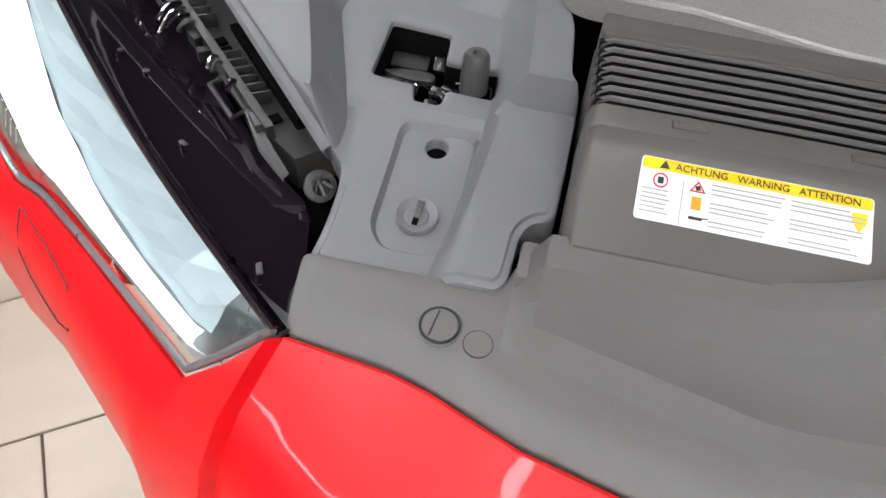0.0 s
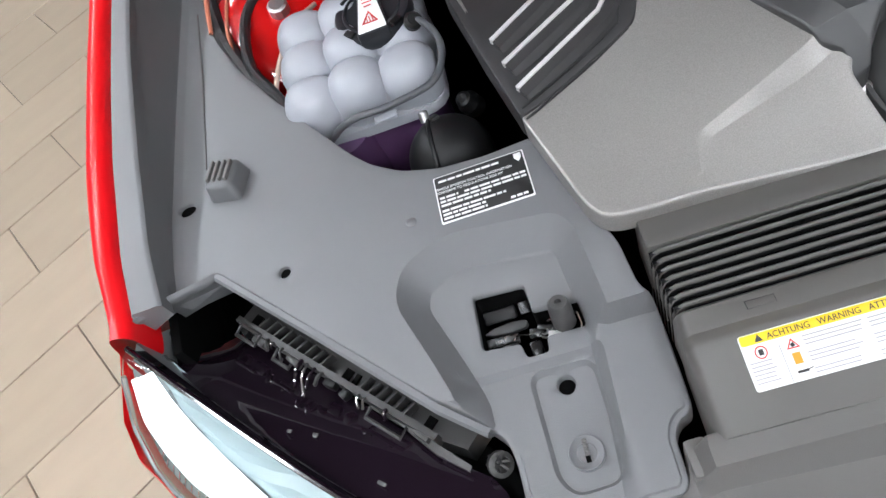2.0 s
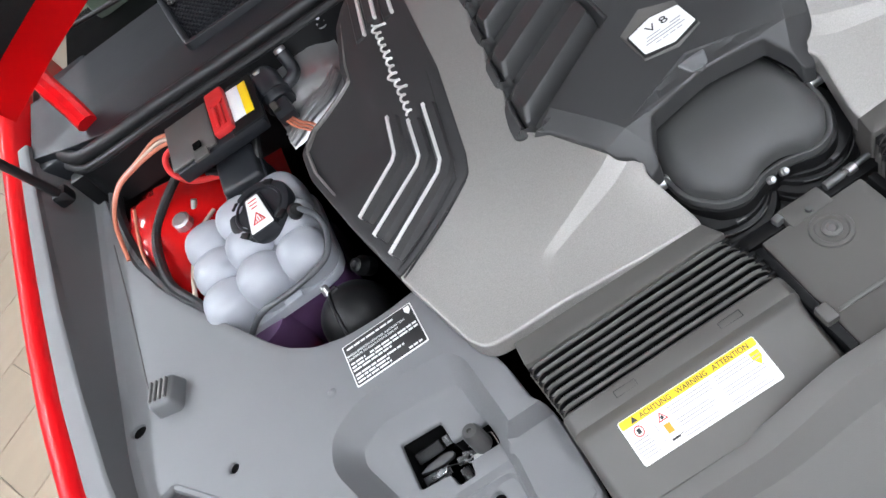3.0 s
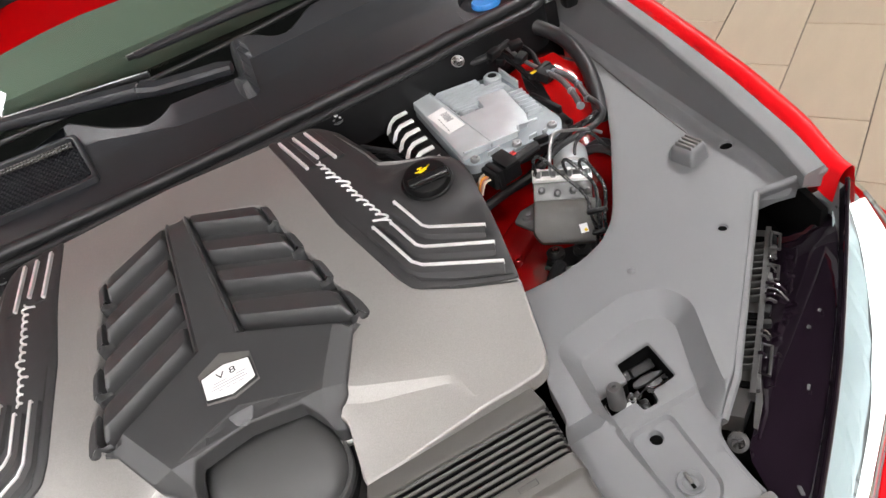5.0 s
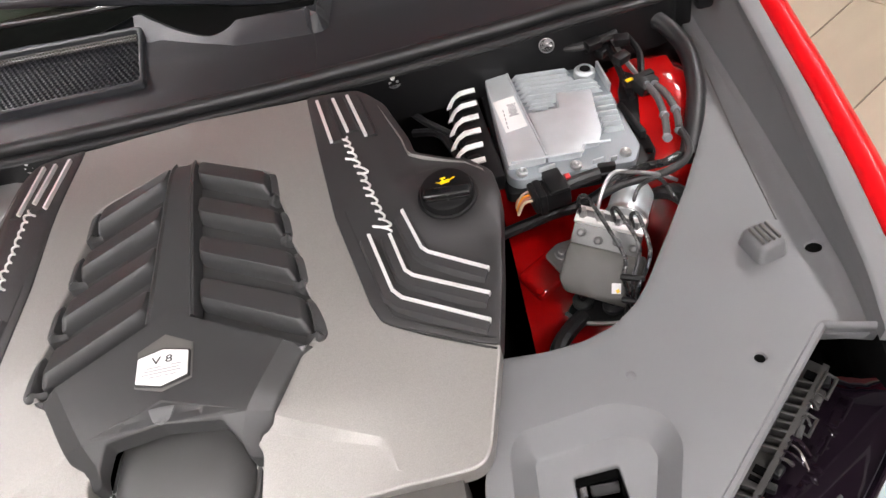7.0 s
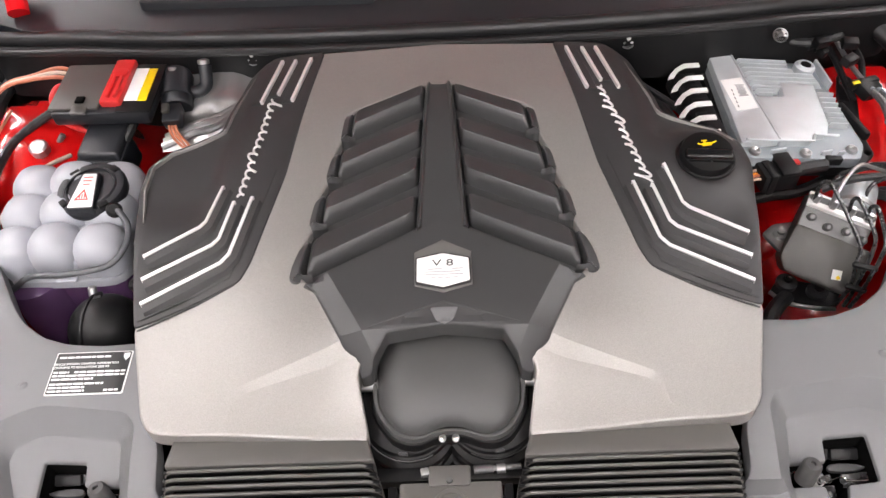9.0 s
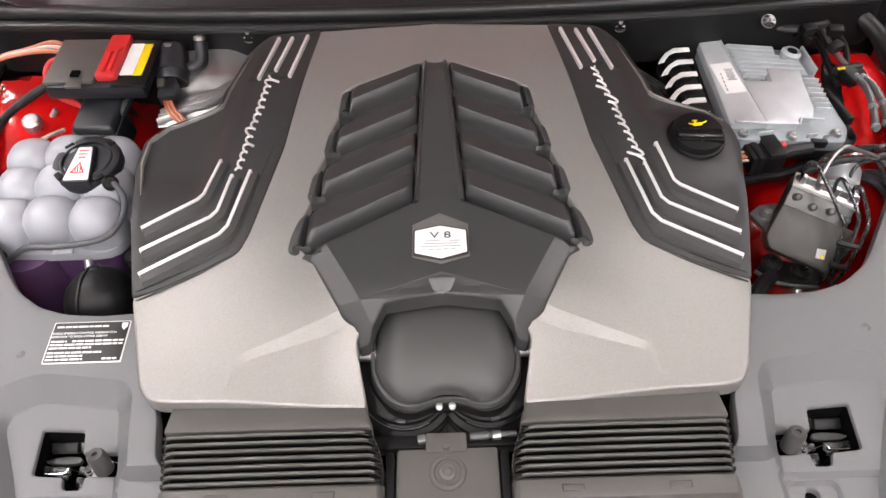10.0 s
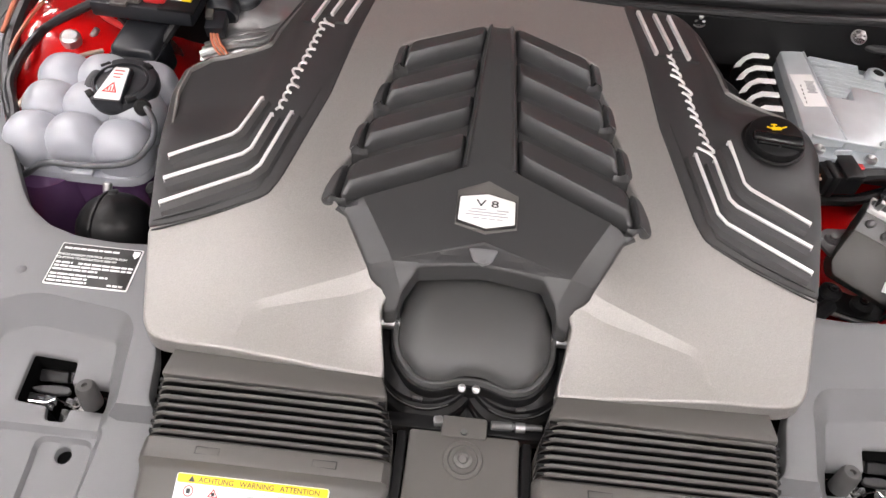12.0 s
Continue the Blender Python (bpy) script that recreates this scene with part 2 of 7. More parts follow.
M = {
    "silver": material("silver_paint", (0.300, 0.287, 0.275), 0.42, 0.45, 0.05, 6, 0.35, 1400, rough_var=0.05, speck=0.22),
    "insert": material("charcoal_plastic", (0.031, 0.030, 0.031), 0.44, 0, 0.12, 9, 0.35, 1100, rough_var=0.06),
    "centre": material("graphite_plastic", (0.045, 0.045, 0.046), 0.36, 0, 0.12, 7, 0.2, 1300, rough_var=0.05),
    "panel": material("grey_plastic", (0.14, 0.142, 0.147), 0.46, 0, 0.09, 5, 0.55, 1100, rough_var=0.06),
    "front": material("warm_grey_plastic", (0.118, 0.113, 0.108), 0.50, 0, 0.09, 5, 0.55, 1100, rough_var=0.06),
    "airbox": material("airbox_plastic", (0.088, 0.083, 0.078), 0.46, 0, 0.1, 6, 0.3, 1200, rough_var=0.06),
    "rubber": material("black_rubber", (0.016, 0.016, 0.017), 0.42, 0, 0.2, 20, 0.2, 700),
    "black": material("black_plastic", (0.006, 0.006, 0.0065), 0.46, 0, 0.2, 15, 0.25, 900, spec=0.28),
    "gloss": material("gloss_black", (0.009, 0.005, 0.009), 0.06, 0, 0.3, 12, rough_var=0.03, coat=1.0),
    "liner": material("bonnet_liner", (0.03, 0.03, 0.031), 0.8, 0, 0.2, 14, 0.6, 250),
    "latch": material("latch_black", (0.009, 0.009, 0.0095), 0.26, 0, 0.25, 14, 0.2, 600, rough_var=0.10),
    "lid": material("lid_plastic", (0.062, 0.062, 0.062), 0.50, 0, 0.12, 7, 0.25, 1300, rough_var=0.06),
    "buffer": material("grey_rubber", (0.055, 0.054, 0.054), 0.55, 0, 0.25, 60, 0.3, 700),
    # matt near-black: holds the shade of gaps, holes and depths; also label black
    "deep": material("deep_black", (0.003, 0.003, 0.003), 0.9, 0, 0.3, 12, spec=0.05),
    "red": material("red_paint", (0.74, 0.006, 0.010), 0.36, 0.0, 0.03, 3, coat=0.15, rough_var=0.04, spec=0.25),
    # darker copy of the red paint: the bay's shade put into its colour
    "red_in": material("shaded_red_paint", (0.50, 0.005, 0.005), 0.20, 0.0, 0.12, 10, coat=1.0, rough_var=0.06),
    "bracket": material("dusty_grey_plastic", (0.032, 0.031, 0.030), 0.42, 0, 0.3, 30, 0.3, 600),
    "strip": material("bright_trim", (0.80, 0.79, 0.78), 0.35, 0.35, 0.04, 30),
    "alu": material("cast_aluminium", (0.55, 0.585, 0.605), 0.42, 0.45, 0.15, 25, 0.5, 700, rough_var=0.1),
    "cowl": material("cowl_plastic", (0.0135, 0.0148, 0.018), 0.40, 0, 0.12, 6, 0.3, 1100, rough_var=0.06),
    "iron": material("dull_grey_metal", (0.12, 0.12, 0.12), 0.42, 0.5, 0.25, 40, 0.3, 700, rough_var=0.08),
    "foil": material("crumpled_foil", (0.50, 0.50, 0.50), 0.36, 0.85, 0.12, 30, 0.3, 120),
    "hose": material("grey_hose", (0.075, 0.078, 0.085), 0.4, 0, 0.1, 30),
    # darker copy of cast_aluminium: shade between the fins as colour; also hose collars
    "alu_dark": material("dark_cast_aluminium", (0.30, 0.33, 0.35), 0.46, 0.45, 0.15, 25, 0.6, 600, rough_var=0.1),
    "steel_dark": material("dark_steel", (0.06, 0.06, 0.062), 0.28, 0.7, 0.2, 40, 0.2),
    "dash": material("dashboard_grain", (0.17, 0.20, 0.17), 0.6, 0, 0.06, 6, 0.4, 700),
    "chrome": material("chrome", (0.75, 0.75, 0.76), 0.12, 1.0, 0.08, 30),
    "steel": material("zinc_steel", (0.45, 0.45, 0.45), 0.32, 0.9, 0.2, 40, 0.2),
    "tank": material("milky_plastic", (0.36, 0.372, 0.405), 0.36, 0, 0.11, 14, sub=0.35, rough_var=0.06),
    "coolant": material("violet_tank", (0.10, 0.05, 0.12), 0.22, 0, 0.45, 9, coat=0.3),
    "module": material("module_plastic", (0.050, 0.047, 0.042), 0.45, 0, 0.12, 12, 0.3, 900),
    "white": material("white_label", (0.78, 0.78, 0.77), 0.4, 0, 0.03, 30),
    "ink": material("black_ink", (0.02, 0.02, 0.02), 0.45, 0, 0.1, 30),
    "grey_ink": material("grey_ink", (0.35, 0.35, 0.36), 0.5, 0, 0.1, 30),
    "yellow": material("yellow_label", (0.85, 0.58, 0.01), 0.42, 0, 0.05, 30),
    "orange": material("orange_label", (0.85, 0.30, 0.02), 0.45, 0, 0.05, 30),
    "red_label": material("red_label", (0.60, 0.05, 0.05), 0.45, 0, 0.05, 30),
    "red_plastic": material("red_plastic", (0.60, 0.03, 0.03), 0.35, 0, 0.08, 30),
    "blue": material("blue_plastic", (0.03, 0.22, 0.60), 0.38, 0, 0.08, 40),
    "copper": material("orange_cable", (0.50, 0.17, 0.10), 0.4, 0, 0.1, 30),
    "cream": material("cream_cable", (0.55, 0.42, 0.34), 0.45, 0, 0.1, 30),
    "tile": material("floor_tile", (0.375, 0.308, 0.232), 0.32, 0, 0.10, 3.5, 0.1, 300, stretch=(1, 4, 1), per_object=0.06, rough_var=0.08),
    "tile_far": material("floor_tile_far", (0.375, 0.308, 0.241), 0.32, 0, 0.10, 3.5, 0.1, 300, rough_var=0.08),
    "grout": material("grout", (0.16, 0.135, 0.11), 0.8, 0, 0.15, 20),
    "wall": material("grey_wall", (0.19, 0.19, 0.195), 0.7, 0, 0.03, 2, 0.1, 200),
    "ceiling": material("ceiling_paint", (0.55, 0.55, 0.54), 0.8, 0, 0.03, 2, 0.1, 200),
    "spot_on": material("spot_lamp", (1.0, 0.98, 0.94), 0.5, glow=150.0),
    "lamp_on": material("lamp_diffuser", (0.97, 1.0, 1.03), 0.5, glow=LAMP),
    "drl": material("running_light", (0.93, 0.98, 1.0), 0.3, glow=1.35),
    # faint own glow imitates the falloff beside the running light
    "drl_soft": material("glow_falloff", (0.36, 0.44, 0.46), 0.22, glow=0.05),
    "reflector": material("lamp_reflector", (0.26, 0.275, 0.28), 0.30, 0.6, 0.15, 20),
    "lens": clear("lamp_lens", (0.93, 0.96, 0.95), 0.02),
    "glass": clear("windscreen_glass", (0.66, 0.75, 0.69), 0.01),
}

# ---- showroom ----
def room():
    bm = block((16, 16, 0.2), (0, 1, -0.108), bevel=0)
    tagged(link("floor", bm, M["grout"], smooth=0), "showroom floor of beige tiles with dark joints", "floor", kind="structure")
    for name, size, at in (("wall_north", (16, 0.2, CEIL + 0.2), (0, 9.1, CEIL / 2)), ("wall_south", (16, 0.2, CEIL + 0.2), (0, -7.1, CEIL / 2)),
                           ("wall_east", (0.2, 16, CEIL + 0.2), (8.1, 1, CEIL / 2)), ("wall_west", (0.2, 16, CEIL + 0.2), (-8.1, 1, CEIL / 2))):
        tagged(link(name, block(size, at, bevel=0), M["wall"], smooth=0), "plain grey showroom wall", "wall", kind="structure")
    tagged(link("ceiling", block((16, 16, 0.2), (0, 1, CEIL + 0.2), bevel=0), M["ceiling"], smooth=0), "plain white showroom ceiling", "ceiling", kind="structure")
    spot = None
    for x in (-3.1, 3.1):
        for y in (-2.6, -1.0, 0.9, 2.0, 3.4):
            if spot is None:
                spot = thing("spot_light", (x, y, CEIL + 0.08), "small round recessed ceiling spot", "spot light", "ceiling spots")
                part("ring", lathe([(0.055, 0.0), (0.07, 0.0), (0.07, 0.02), (0.055, 0.02)], (x, y, CEIL + 0.08), n=20), M["wall"], spot)
                part("lamp", lathe([(0, 0), (0.052, 0), (0.052, 0.004), (0, 0.004)], (x, y, CEIL + 0.085), n=20), M["spot_on"], spot, "glowing lamp disc")
            else:
                copy_thing(spot, Matrix.Translation((x, y, CEIL + 0.08)))
    first = None
    for y in (-6.2, -4.0, -1.7, 0.5, 2.2, 3.9):
        for x in (-2.9, -1.1, 1.1, 2.9):
            if (abs(x) < 2 and y > -1) or (x > 2 and -2 < y < 0):
                continue
            m = Matrix.Translation((x, y, CEIL + 0.06))
            if first is None:
                first = thing("ceiling_light", (x, y, CEIL + 0.06), "long white ceiling light with a glowing diffuser", "ceiling light", "showroom ceiling lights")
                part("housing", block((0.20, 1.6, 0.06), (x, y, CEIL + 0.06), bevel=0.004), M["wall"], first)
                part("diffuser", block((0.16, 1.56, 0.02), (x, y, CEIL + 0.025), bevel=0.002), M["lamp_on"], first, "glowing white diffuser")
            else:
                copy_thing(first, m)
    # one lamp hangs askew beside the raised bonnet
    copy_thing(first, pose(-1.70, 1.15, CEIL + 0.06, 0, 0, -50))


room()


# ---- heights of the moulded parts ----
def ramp(a, b, x):
    return min(1.0, max(0.0, (x - a) / (b - a)))


def crown_across(xa):
    return 0.035 * sstep(0.40, 0.17, xa) + 0.010 * ramp(0.17, 0.0, xa)


def z_cover(x, y):
    crown = crown_across(abs(x)) * (0.35 + 0.65 * sstep(0.5, 0.25, y)) * sstep(-0.21, -0.06, y)
    return 0.903 + 0.155 * y + crown


RECESS = [(0.388, -0.160), (0.402, -0.142), (0.515, -0.128), (0.565, -0.150), (0.578, -0.185), (0.550, -0.260), (0.537, -0.300), (0.56, -0.33), (0.56, -0.45), (0.398, -0.45), (0.386, -0.33), (0.380, -0.250)]
RECESS = fillet(RECESS[::-1], 0.022, 4)
LEVEL = [(-0.46, 0.762), (-0.36, 0.797), (-0.30, 0.818), (-0.20, 0.846), (-0.12, 0.858), (-0.05, 0.862), (0.7, 0.868)]
SUNK = [(-0.46, 0.757), (-0.41, 0.764), (-0.30, 0.783), (-0.24, 0.799), (-0.16, 0.826), (0.1, 0.85)]
OUTW = [(-0.11, 0.0), (0.0, 0.016), (0.12, 0.018), (0.7, 0.016)]


def seg_dist(x, y, poly):
    best = 9.0
    for i in range(len(poly)):
        (x0, y0), (x1, y1) = poly[i - 1], poly[i]
        dx, dy = x1 - x0, y1 - y0
        t = max(0, min(1, ((x - x0) * dx + (y - y0) * dy) / (dx * dx + dy * dy)))
        best = min(best, math.hypot(x - x0 - t * dx, y - y0 - t * dy))
    return best


SEAM = [(-0.12, 0.800), (-0.078, 0.778), (0.075, 0.776), (0.26, 0.796), (0.43, 0.816), (0.66, 0.850)]
FOOT = [(-0.11, 0.822), (-0.05, 0.831), (0.0, 0.837), (0.085, 0.841), (0.26, 0.848), (0.56, 0.856), (0.68, 0.862)]
RIM_LOW = [(-0.125, 0.826), (-0.05, 0.838), (0.085, 0.851), (0.26, 0.870), (0.56, 0.892), (0.68, 0.900)]
RIM_TOP = [(-0.13, 0.884), (-0.06, 0.902), (0.085, 0.926), (0.26, 0.943), (0.56, 0.968), (0.70, 0.980), (1.5, 1.05)]
RIM_RED = [(-0.15, 0.862), (-0.05, 0.876), (0.05, 0.885), (0.2, 0.898), (0.45, 0.915), (0.68, 0.926), (1.2, 0.938)]


def z_panel(x, y):
    z = lerp_table(LEVEL, y)
    xs = lerp_table(SEAM, y)
    if x > xs:
        xf, xr, zr = lerp_table(FOOT, y), lerp_table(RIM_LOW, y), lerp_table(RIM_TOP, y)
        z -= 0.05 * (min(x, xf) - xs)
        z += 0.004 * ramp(xf - 0.012, xf, x)
        if x > xf:
            z += (zr - z) * min(1.1, (x - xf) / (xr - xf))
    if y < -0.08 and x < 0.62:
        d = seg_dist(x, y, RECESS)
        ins = inside([(x, y)], RECESS)[0]
        u = ramp(-0.001, 0.025, d if ins else -d)
        z = z * (1 - u) + (lerp_table(SUNK, y) - 0.006 * ramp(-0.2625, -0.2675, y)) * u
    if x < 0.40 and y < -0.24:
        low = lerp_table(SUNK, y) + 0.010
        if z > low:
            z += (low - z) * ramp(-0.246, -0.253, y)
    return z


def z_rim(y):
    return lerp_table(RIM_TOP, y) + 0.004


# ---- car body ----
def car_body():
    car = thing("car_body", (0, 0, 0), "bright red painted car body with its front opened", "car")
    for s in (-1, 1):
        rows = []
        for y in np.arange(-0.152, 1.5, 0.018):
            x, z = lerp_table(RIM_RED, y), z_rim(y) + 0.006 * sstep(-0.15, -0.02, y)
            f = sstep(-0.16, 0.05, y)
            prof = [(-0.012, -0.05), (-0.004, -0.012), (-0.002, -0.006), (0.002, -0.002), (0.006, 0.001), (0.012, 0.003), (0.017, 0.0025), (0.020 + 0.003 * f, -0.0005), (0.022 + 0.006 * f, -0.007), (0.024 + 0.013 * f, -0.018), (0.027 + 0.019 * f, -0.034), (0.030 + 0.0225 * f, -0.053), (0.032 + 0.026 * f, -0.075),
                    (0.038 + 0.032 * f, -0.14), (0.044 + 0.034 * f, -0.25), (0.04 + 0.034 * f, -0.40), (0.0, -0.62)]
            rows.append([(s * (x + a), y, z + b) for a, b in prof])
        bm, _ = loft(rows, flip=s > 0)
        part("fender", bm, M["red"], car)
        # inner wing and dome
        rows = []
        for y in np.arange(0.03, 0.72, 0.025):
            row = []
            for x in np.arange(0.526 if s < 0 else 0.451, 0.826, 0.025):
                z = 0.68 + 0.06 * sstep(0.5, 0.85, x) + 0.06 * sstep(0.1, 0.5, y)
                d = math.hypot(x - 0.70, (y - 0.40))
                z += 0.085 * sstep(0.19, 0.10, d) + 0.012 * sstep(0.07, 0.05, d)
                z += 0.022 * ramp(0.46, 0.50, x + 0.35 * (y - 0.15)) * ramp(0.30, 0.26, y) - 0.012 * ramp(0.56, 0.59, x - 0.3 * (y - 0.15)) * ramp(0.30, 0.26, y)
                z -= 0.10 * sstep(0.14, 0.04, y)
                z -= 0.03 * sstep(0.78, 0.82, x)
                row.append((s * x, y, z))
            rows.append(row)
        bm, _ = loft(rows, flip=s > 0)
        part("inner_wing", bm, M["red_in"], car)
        if s > 0:
            # black disc on the wing, painting the shade of a hole
            part("wing_hole_shade", lathe([(0, 0), (0.034, 0), (0.034, 0.006), (0.030, 0.008), (0.028, 0.004), (0, 0.004)], (0.505, 0.035, 0.690), (20, 0, 0), 24), M["deep"], car)
            part("stud", lathe([(0, 0), (0.007, 0), (0.006, 0.006), (0, 0.007)], (0.478, 0.150, 0.735), (10, -15, 0), 12), M["red_in"], car)
            part("pressed_step", block((0.085, 0.060, 0.03), (0.50, 0.205, 0.708), (12, -10, 28), 0.010, 3), M["red_in"], car)
    # bumper
    EDGE = [(0.0, -0.555, 0.757), (0.14, -0.548, 0.755), (0.266, -0.527, 0.752), (0.331, -0.512, 0.751), (0.396, -0.487, 0.751), (0.424, -0.4795, 0.751), (0.50, -0.471, 0.752), (0.508, -0.481, 0.762),
            (0.540, -0.489, 0.730), (0.577, -0.492, 0.697), (0.66, -0.432, 0.682), (0.735, -0.380, 0.672), (0.80, -0.338, 0.663), (0.842, -0.318, 0.657), (0.875, -0.290, 0.68), (0.908, -0.262, 0.703), (0.940, -0.215, 0.745), (0.955, -0.17, 0.76), (0.965, -0.08, 0.77)]
    edge = [Vector((-x, y, z)) for x, y, z in EDGE[:0:-1]] + [Vector(p) for p in EDGE]
    fine = []
    for a, b in zip(edge, edge[1:]):
        n = max(1, round((b - a).length / 0.02))
        fine += [a + (b - a) * (j / n) for j in range(n)]
    fine.append(edge[-1])
    rows = []
    for i, p in enumerate(fine):
        out = Vector((math.copysign(sstep(0.30, 0.80, abs(p.x)), p.x) * 0.95, -1 + 0.55 * sstep(0.4, 0.9, abs(p.x)), 0)).normalized()
        w = sstep(0.62, 0.40, abs(p.x))
        prof = [(0.002, -0.014), (0.0, -0.003), (0.004, 0.0), (0.02, -0.006 - 0.003 * w), (0.045 + 0.02 * w, -0.03), (0.055 + 0.05 * w, -0.075 + 0.02 * w), (0.060 + 0.08 * w, -0.13),
                (0.060 + 0.09 * w, -0.20), (0.05 + 0.09 * w, -0.30), (0.01 + 0.06 * w, -0.48)]
        slim = 1 - 0.85 * sstep(0.86, 0.925, abs(p.x))
        rows.append([p + out * (a * slim) + Vector((0, 0, b)) for a, b in prof])
    bm, _ = loft(rows)
    part("bumper", bm, M["red"], car)
    for s in (-1, 1):
        c = [(0.8215, -0.3505, 0.653), (0.811, -0.3545, 0.657), (0.7285, -0.420, 0.661), (0.7225, -0.4468, 0.631), (0.7725, -0.414, 0.611), (0.8105, -0.381, 0.633)]
        pts = [Vector((s * x, y, z)) for x, y, z in c]
        part("washer_flap", tube([*pts, pts[0]], 0.0007, 5, smooth=2), M["ink"], car, "thin dark joint round a flap")
    # bay floor and firewall; floor and inner blocks near-black, the bay's shade as colour
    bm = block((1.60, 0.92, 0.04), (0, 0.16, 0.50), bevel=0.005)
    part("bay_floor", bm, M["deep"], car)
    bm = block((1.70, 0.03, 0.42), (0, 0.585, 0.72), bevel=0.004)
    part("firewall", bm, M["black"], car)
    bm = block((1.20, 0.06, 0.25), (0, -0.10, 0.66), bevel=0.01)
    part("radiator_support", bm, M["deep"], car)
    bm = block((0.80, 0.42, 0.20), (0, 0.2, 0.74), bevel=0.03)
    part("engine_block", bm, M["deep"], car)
    return car


car_body()


# ---- engine cover ----
LEFT = [(0.186, 0.428), (0.2635, 0.4255), (0.3015, 0.3935), (0.3295, 0.319), (0.3355, 0.2885), (0.4125, 0.2575), (0.4395, 0.2285), (0.4435, 0.180), (0.4225, 0.058), (0.4015, -0.043), (0.31, -0.010), (0.268, 0.005), (0.257, 0.03), (0.222, 0.17)]


def engine_cover():
    cover = thing("engine_cover", (0, 0.1, 0.85), "silver and charcoal engine cover with ribbed vents and chevron trim", "engine cover")
    half = [(0.0, 0.434), (0.185, 0.430), (0.258, 0.420), (0.295, 0.388), (0.323, 0.314), (0.329, 0.283), (0.408, 0.251), (0.433, 0.226), (0.437, 0.180), (0.416, 0.058),
            (0.401, -0.040), (0.4025, -0.048), (0.3705, -0.164), (0.360, -0.1795), (0.347, -0.1850), (0.322, -0.1875), (0.112, -0.1945), (0.0965, -0.196), (0.0955, -0.186), (0.1085, -0.122), (0.05, -0.04), (0.0, -0.04)]
    outline = half + [(-x, y) for x, y in half[-2:0:-1]]

    # sunk facet at the front: brow and foot of its slanted riser
    brow = [(0.08, -0.0700), (0.107, -0.0810), (0.1255, -0.0880), (0.200, -0.1165), (0.2470, -0.1325), (0.2560, -0.143), (0.2625, -0.1700), (0.2625, -0.22), (0.08, -0.22)]
    foot = [(0.08, -0.0900), (0.1166, -0.1025), (0.2400, -0.1400), (0.2495, -0.1505), (0.2610, -0.1708), (0.2610, -0.22), (0.08, -0.22)]

    def z_silver(x, y):
        xa = abs(x)
        full = crown_across(xa) * (0.35 + 0.65 * sstep(0.5, 0.25, y))
        plane = ramp(-0.21, 0.031 - 0.405 * (max(xa, 0.19) - 0.204), y)
        z = z_cover(x, y) + 0.5 * ramp(0.11, 0.14, xa) * full * (plane - sstep(-0.21, -0.06, y))
        if y < -0.07 and xa < 0.29 and inside([(xa, y)], brow)[0]:
            deep = 0.0120 * ramp(0.2680, 0.150, xa)
            if inside([(xa, y)], foot)[0]:
                return z - deep
            a, f = seg_dist(xa, y, brow[:7] + brow[5:0:-1]), seg_dist(xa, y, foot[:5] + foot[3:0:-1])
            z -= deep * a / (a + f + 1e-9)
        return z

    creases = [[(s * x, y) for x, y in line[:n] + line[n - 2:0:-1]] for s in (-1, 1) for line, n in ((brow, 7), (foot, 5), ([(0.19, 0.0367), (0.27, 0.0043), (0.40, -0.0484)], 3))]
    well = [(0.0, 0.322), (0.022, 0.322), (0.124, 0.278), (0.137, 0.268), (0.141, 0.224), (0.151, 0.196), (0.157, 0.149), (0.167, 0.124), (0.172, 0.073), (0.182, 0.049), (0.188, 0.004), (0.172, -0.012), (0.145, -0.03), (0.125, -0.06), (0.0, -0.06)]
    side_well = inset(dense(LEFT, 0.01)[::-1], 0.010)
    bm = sheet(fillet(outline, 0.007), [well + [(-x, y) for x, y in well[-2:0:-1]], side_well, [(-x, y) for x, y in side_well]], z_silver, 0.022, 0.003, 0.009, rings=creases)
    part("silver_shell", bm, M["silver"], cover, "satin silver shell", smooth=10)

    z_in = lambda x, y: z_cover(x, y) + 0.003
    left = inset(LEFT if area(LEFT) > 0 else LEFT[::-1], -0.003)
    for s in (-1, 1):
        def z_ins(x, y, s=s):
            z = z_in(x, y)
            z -= 0.010 * ramp(0.0, 0.030, (x - 0.318) + 0.12 * (y - 0.1)) * ramp(0.10, 0.16, y)
            if s > 0:
                d = math.hypot(x - 0.375, y - 0.182)
                z += 0.017 * ramp(0.082, 0.050, d)
            return z
        bm = sheet(fillet(left, 0.008), [], z_ins, 0.030, 0.003, 0.014, side=s)
        ins = part("side_insert", bm, M["insert"], cover, "charcoal textured insert")
        for a, b, c in (((0.311, 0.163), (0.330, 0.100), (0.409, 0.059)), ((0.290, 0.131), (0.305, 0.066), (0.404, 0.023)), ((0.263, 0.132), (0.287, 0.034), (0.398, -0.014))):
            bend = [Vector(a), Vector(b), Vector(c)]
            p = [bend[0], bend[0].lerp(bend[1], 0.9), bend[1] + (bend[2] - bend[1]) * 0.08 + (bend[0] - bend[1]) * 0.02, bend[2]]
            rib = [Vector((s * q.x, q.y)) for q in p]
            low = [q + Vector((s * -0.004, -0.007)) for q in rib]
            part("rib", ribbon(low, 0.016, lambda x, y: z_ins(abs(x), y), 0.006, 0.012, slope=0.007), M["insert"], ins)
            part("trim_strip", ribbon([q + Vector((s * -0.0004, -0.0012)) for q in rib], 0.0046, lambda x, y: z_ins(abs(x), y), 0.008, 0.006), M["strip"], ins, "bright satin strip")
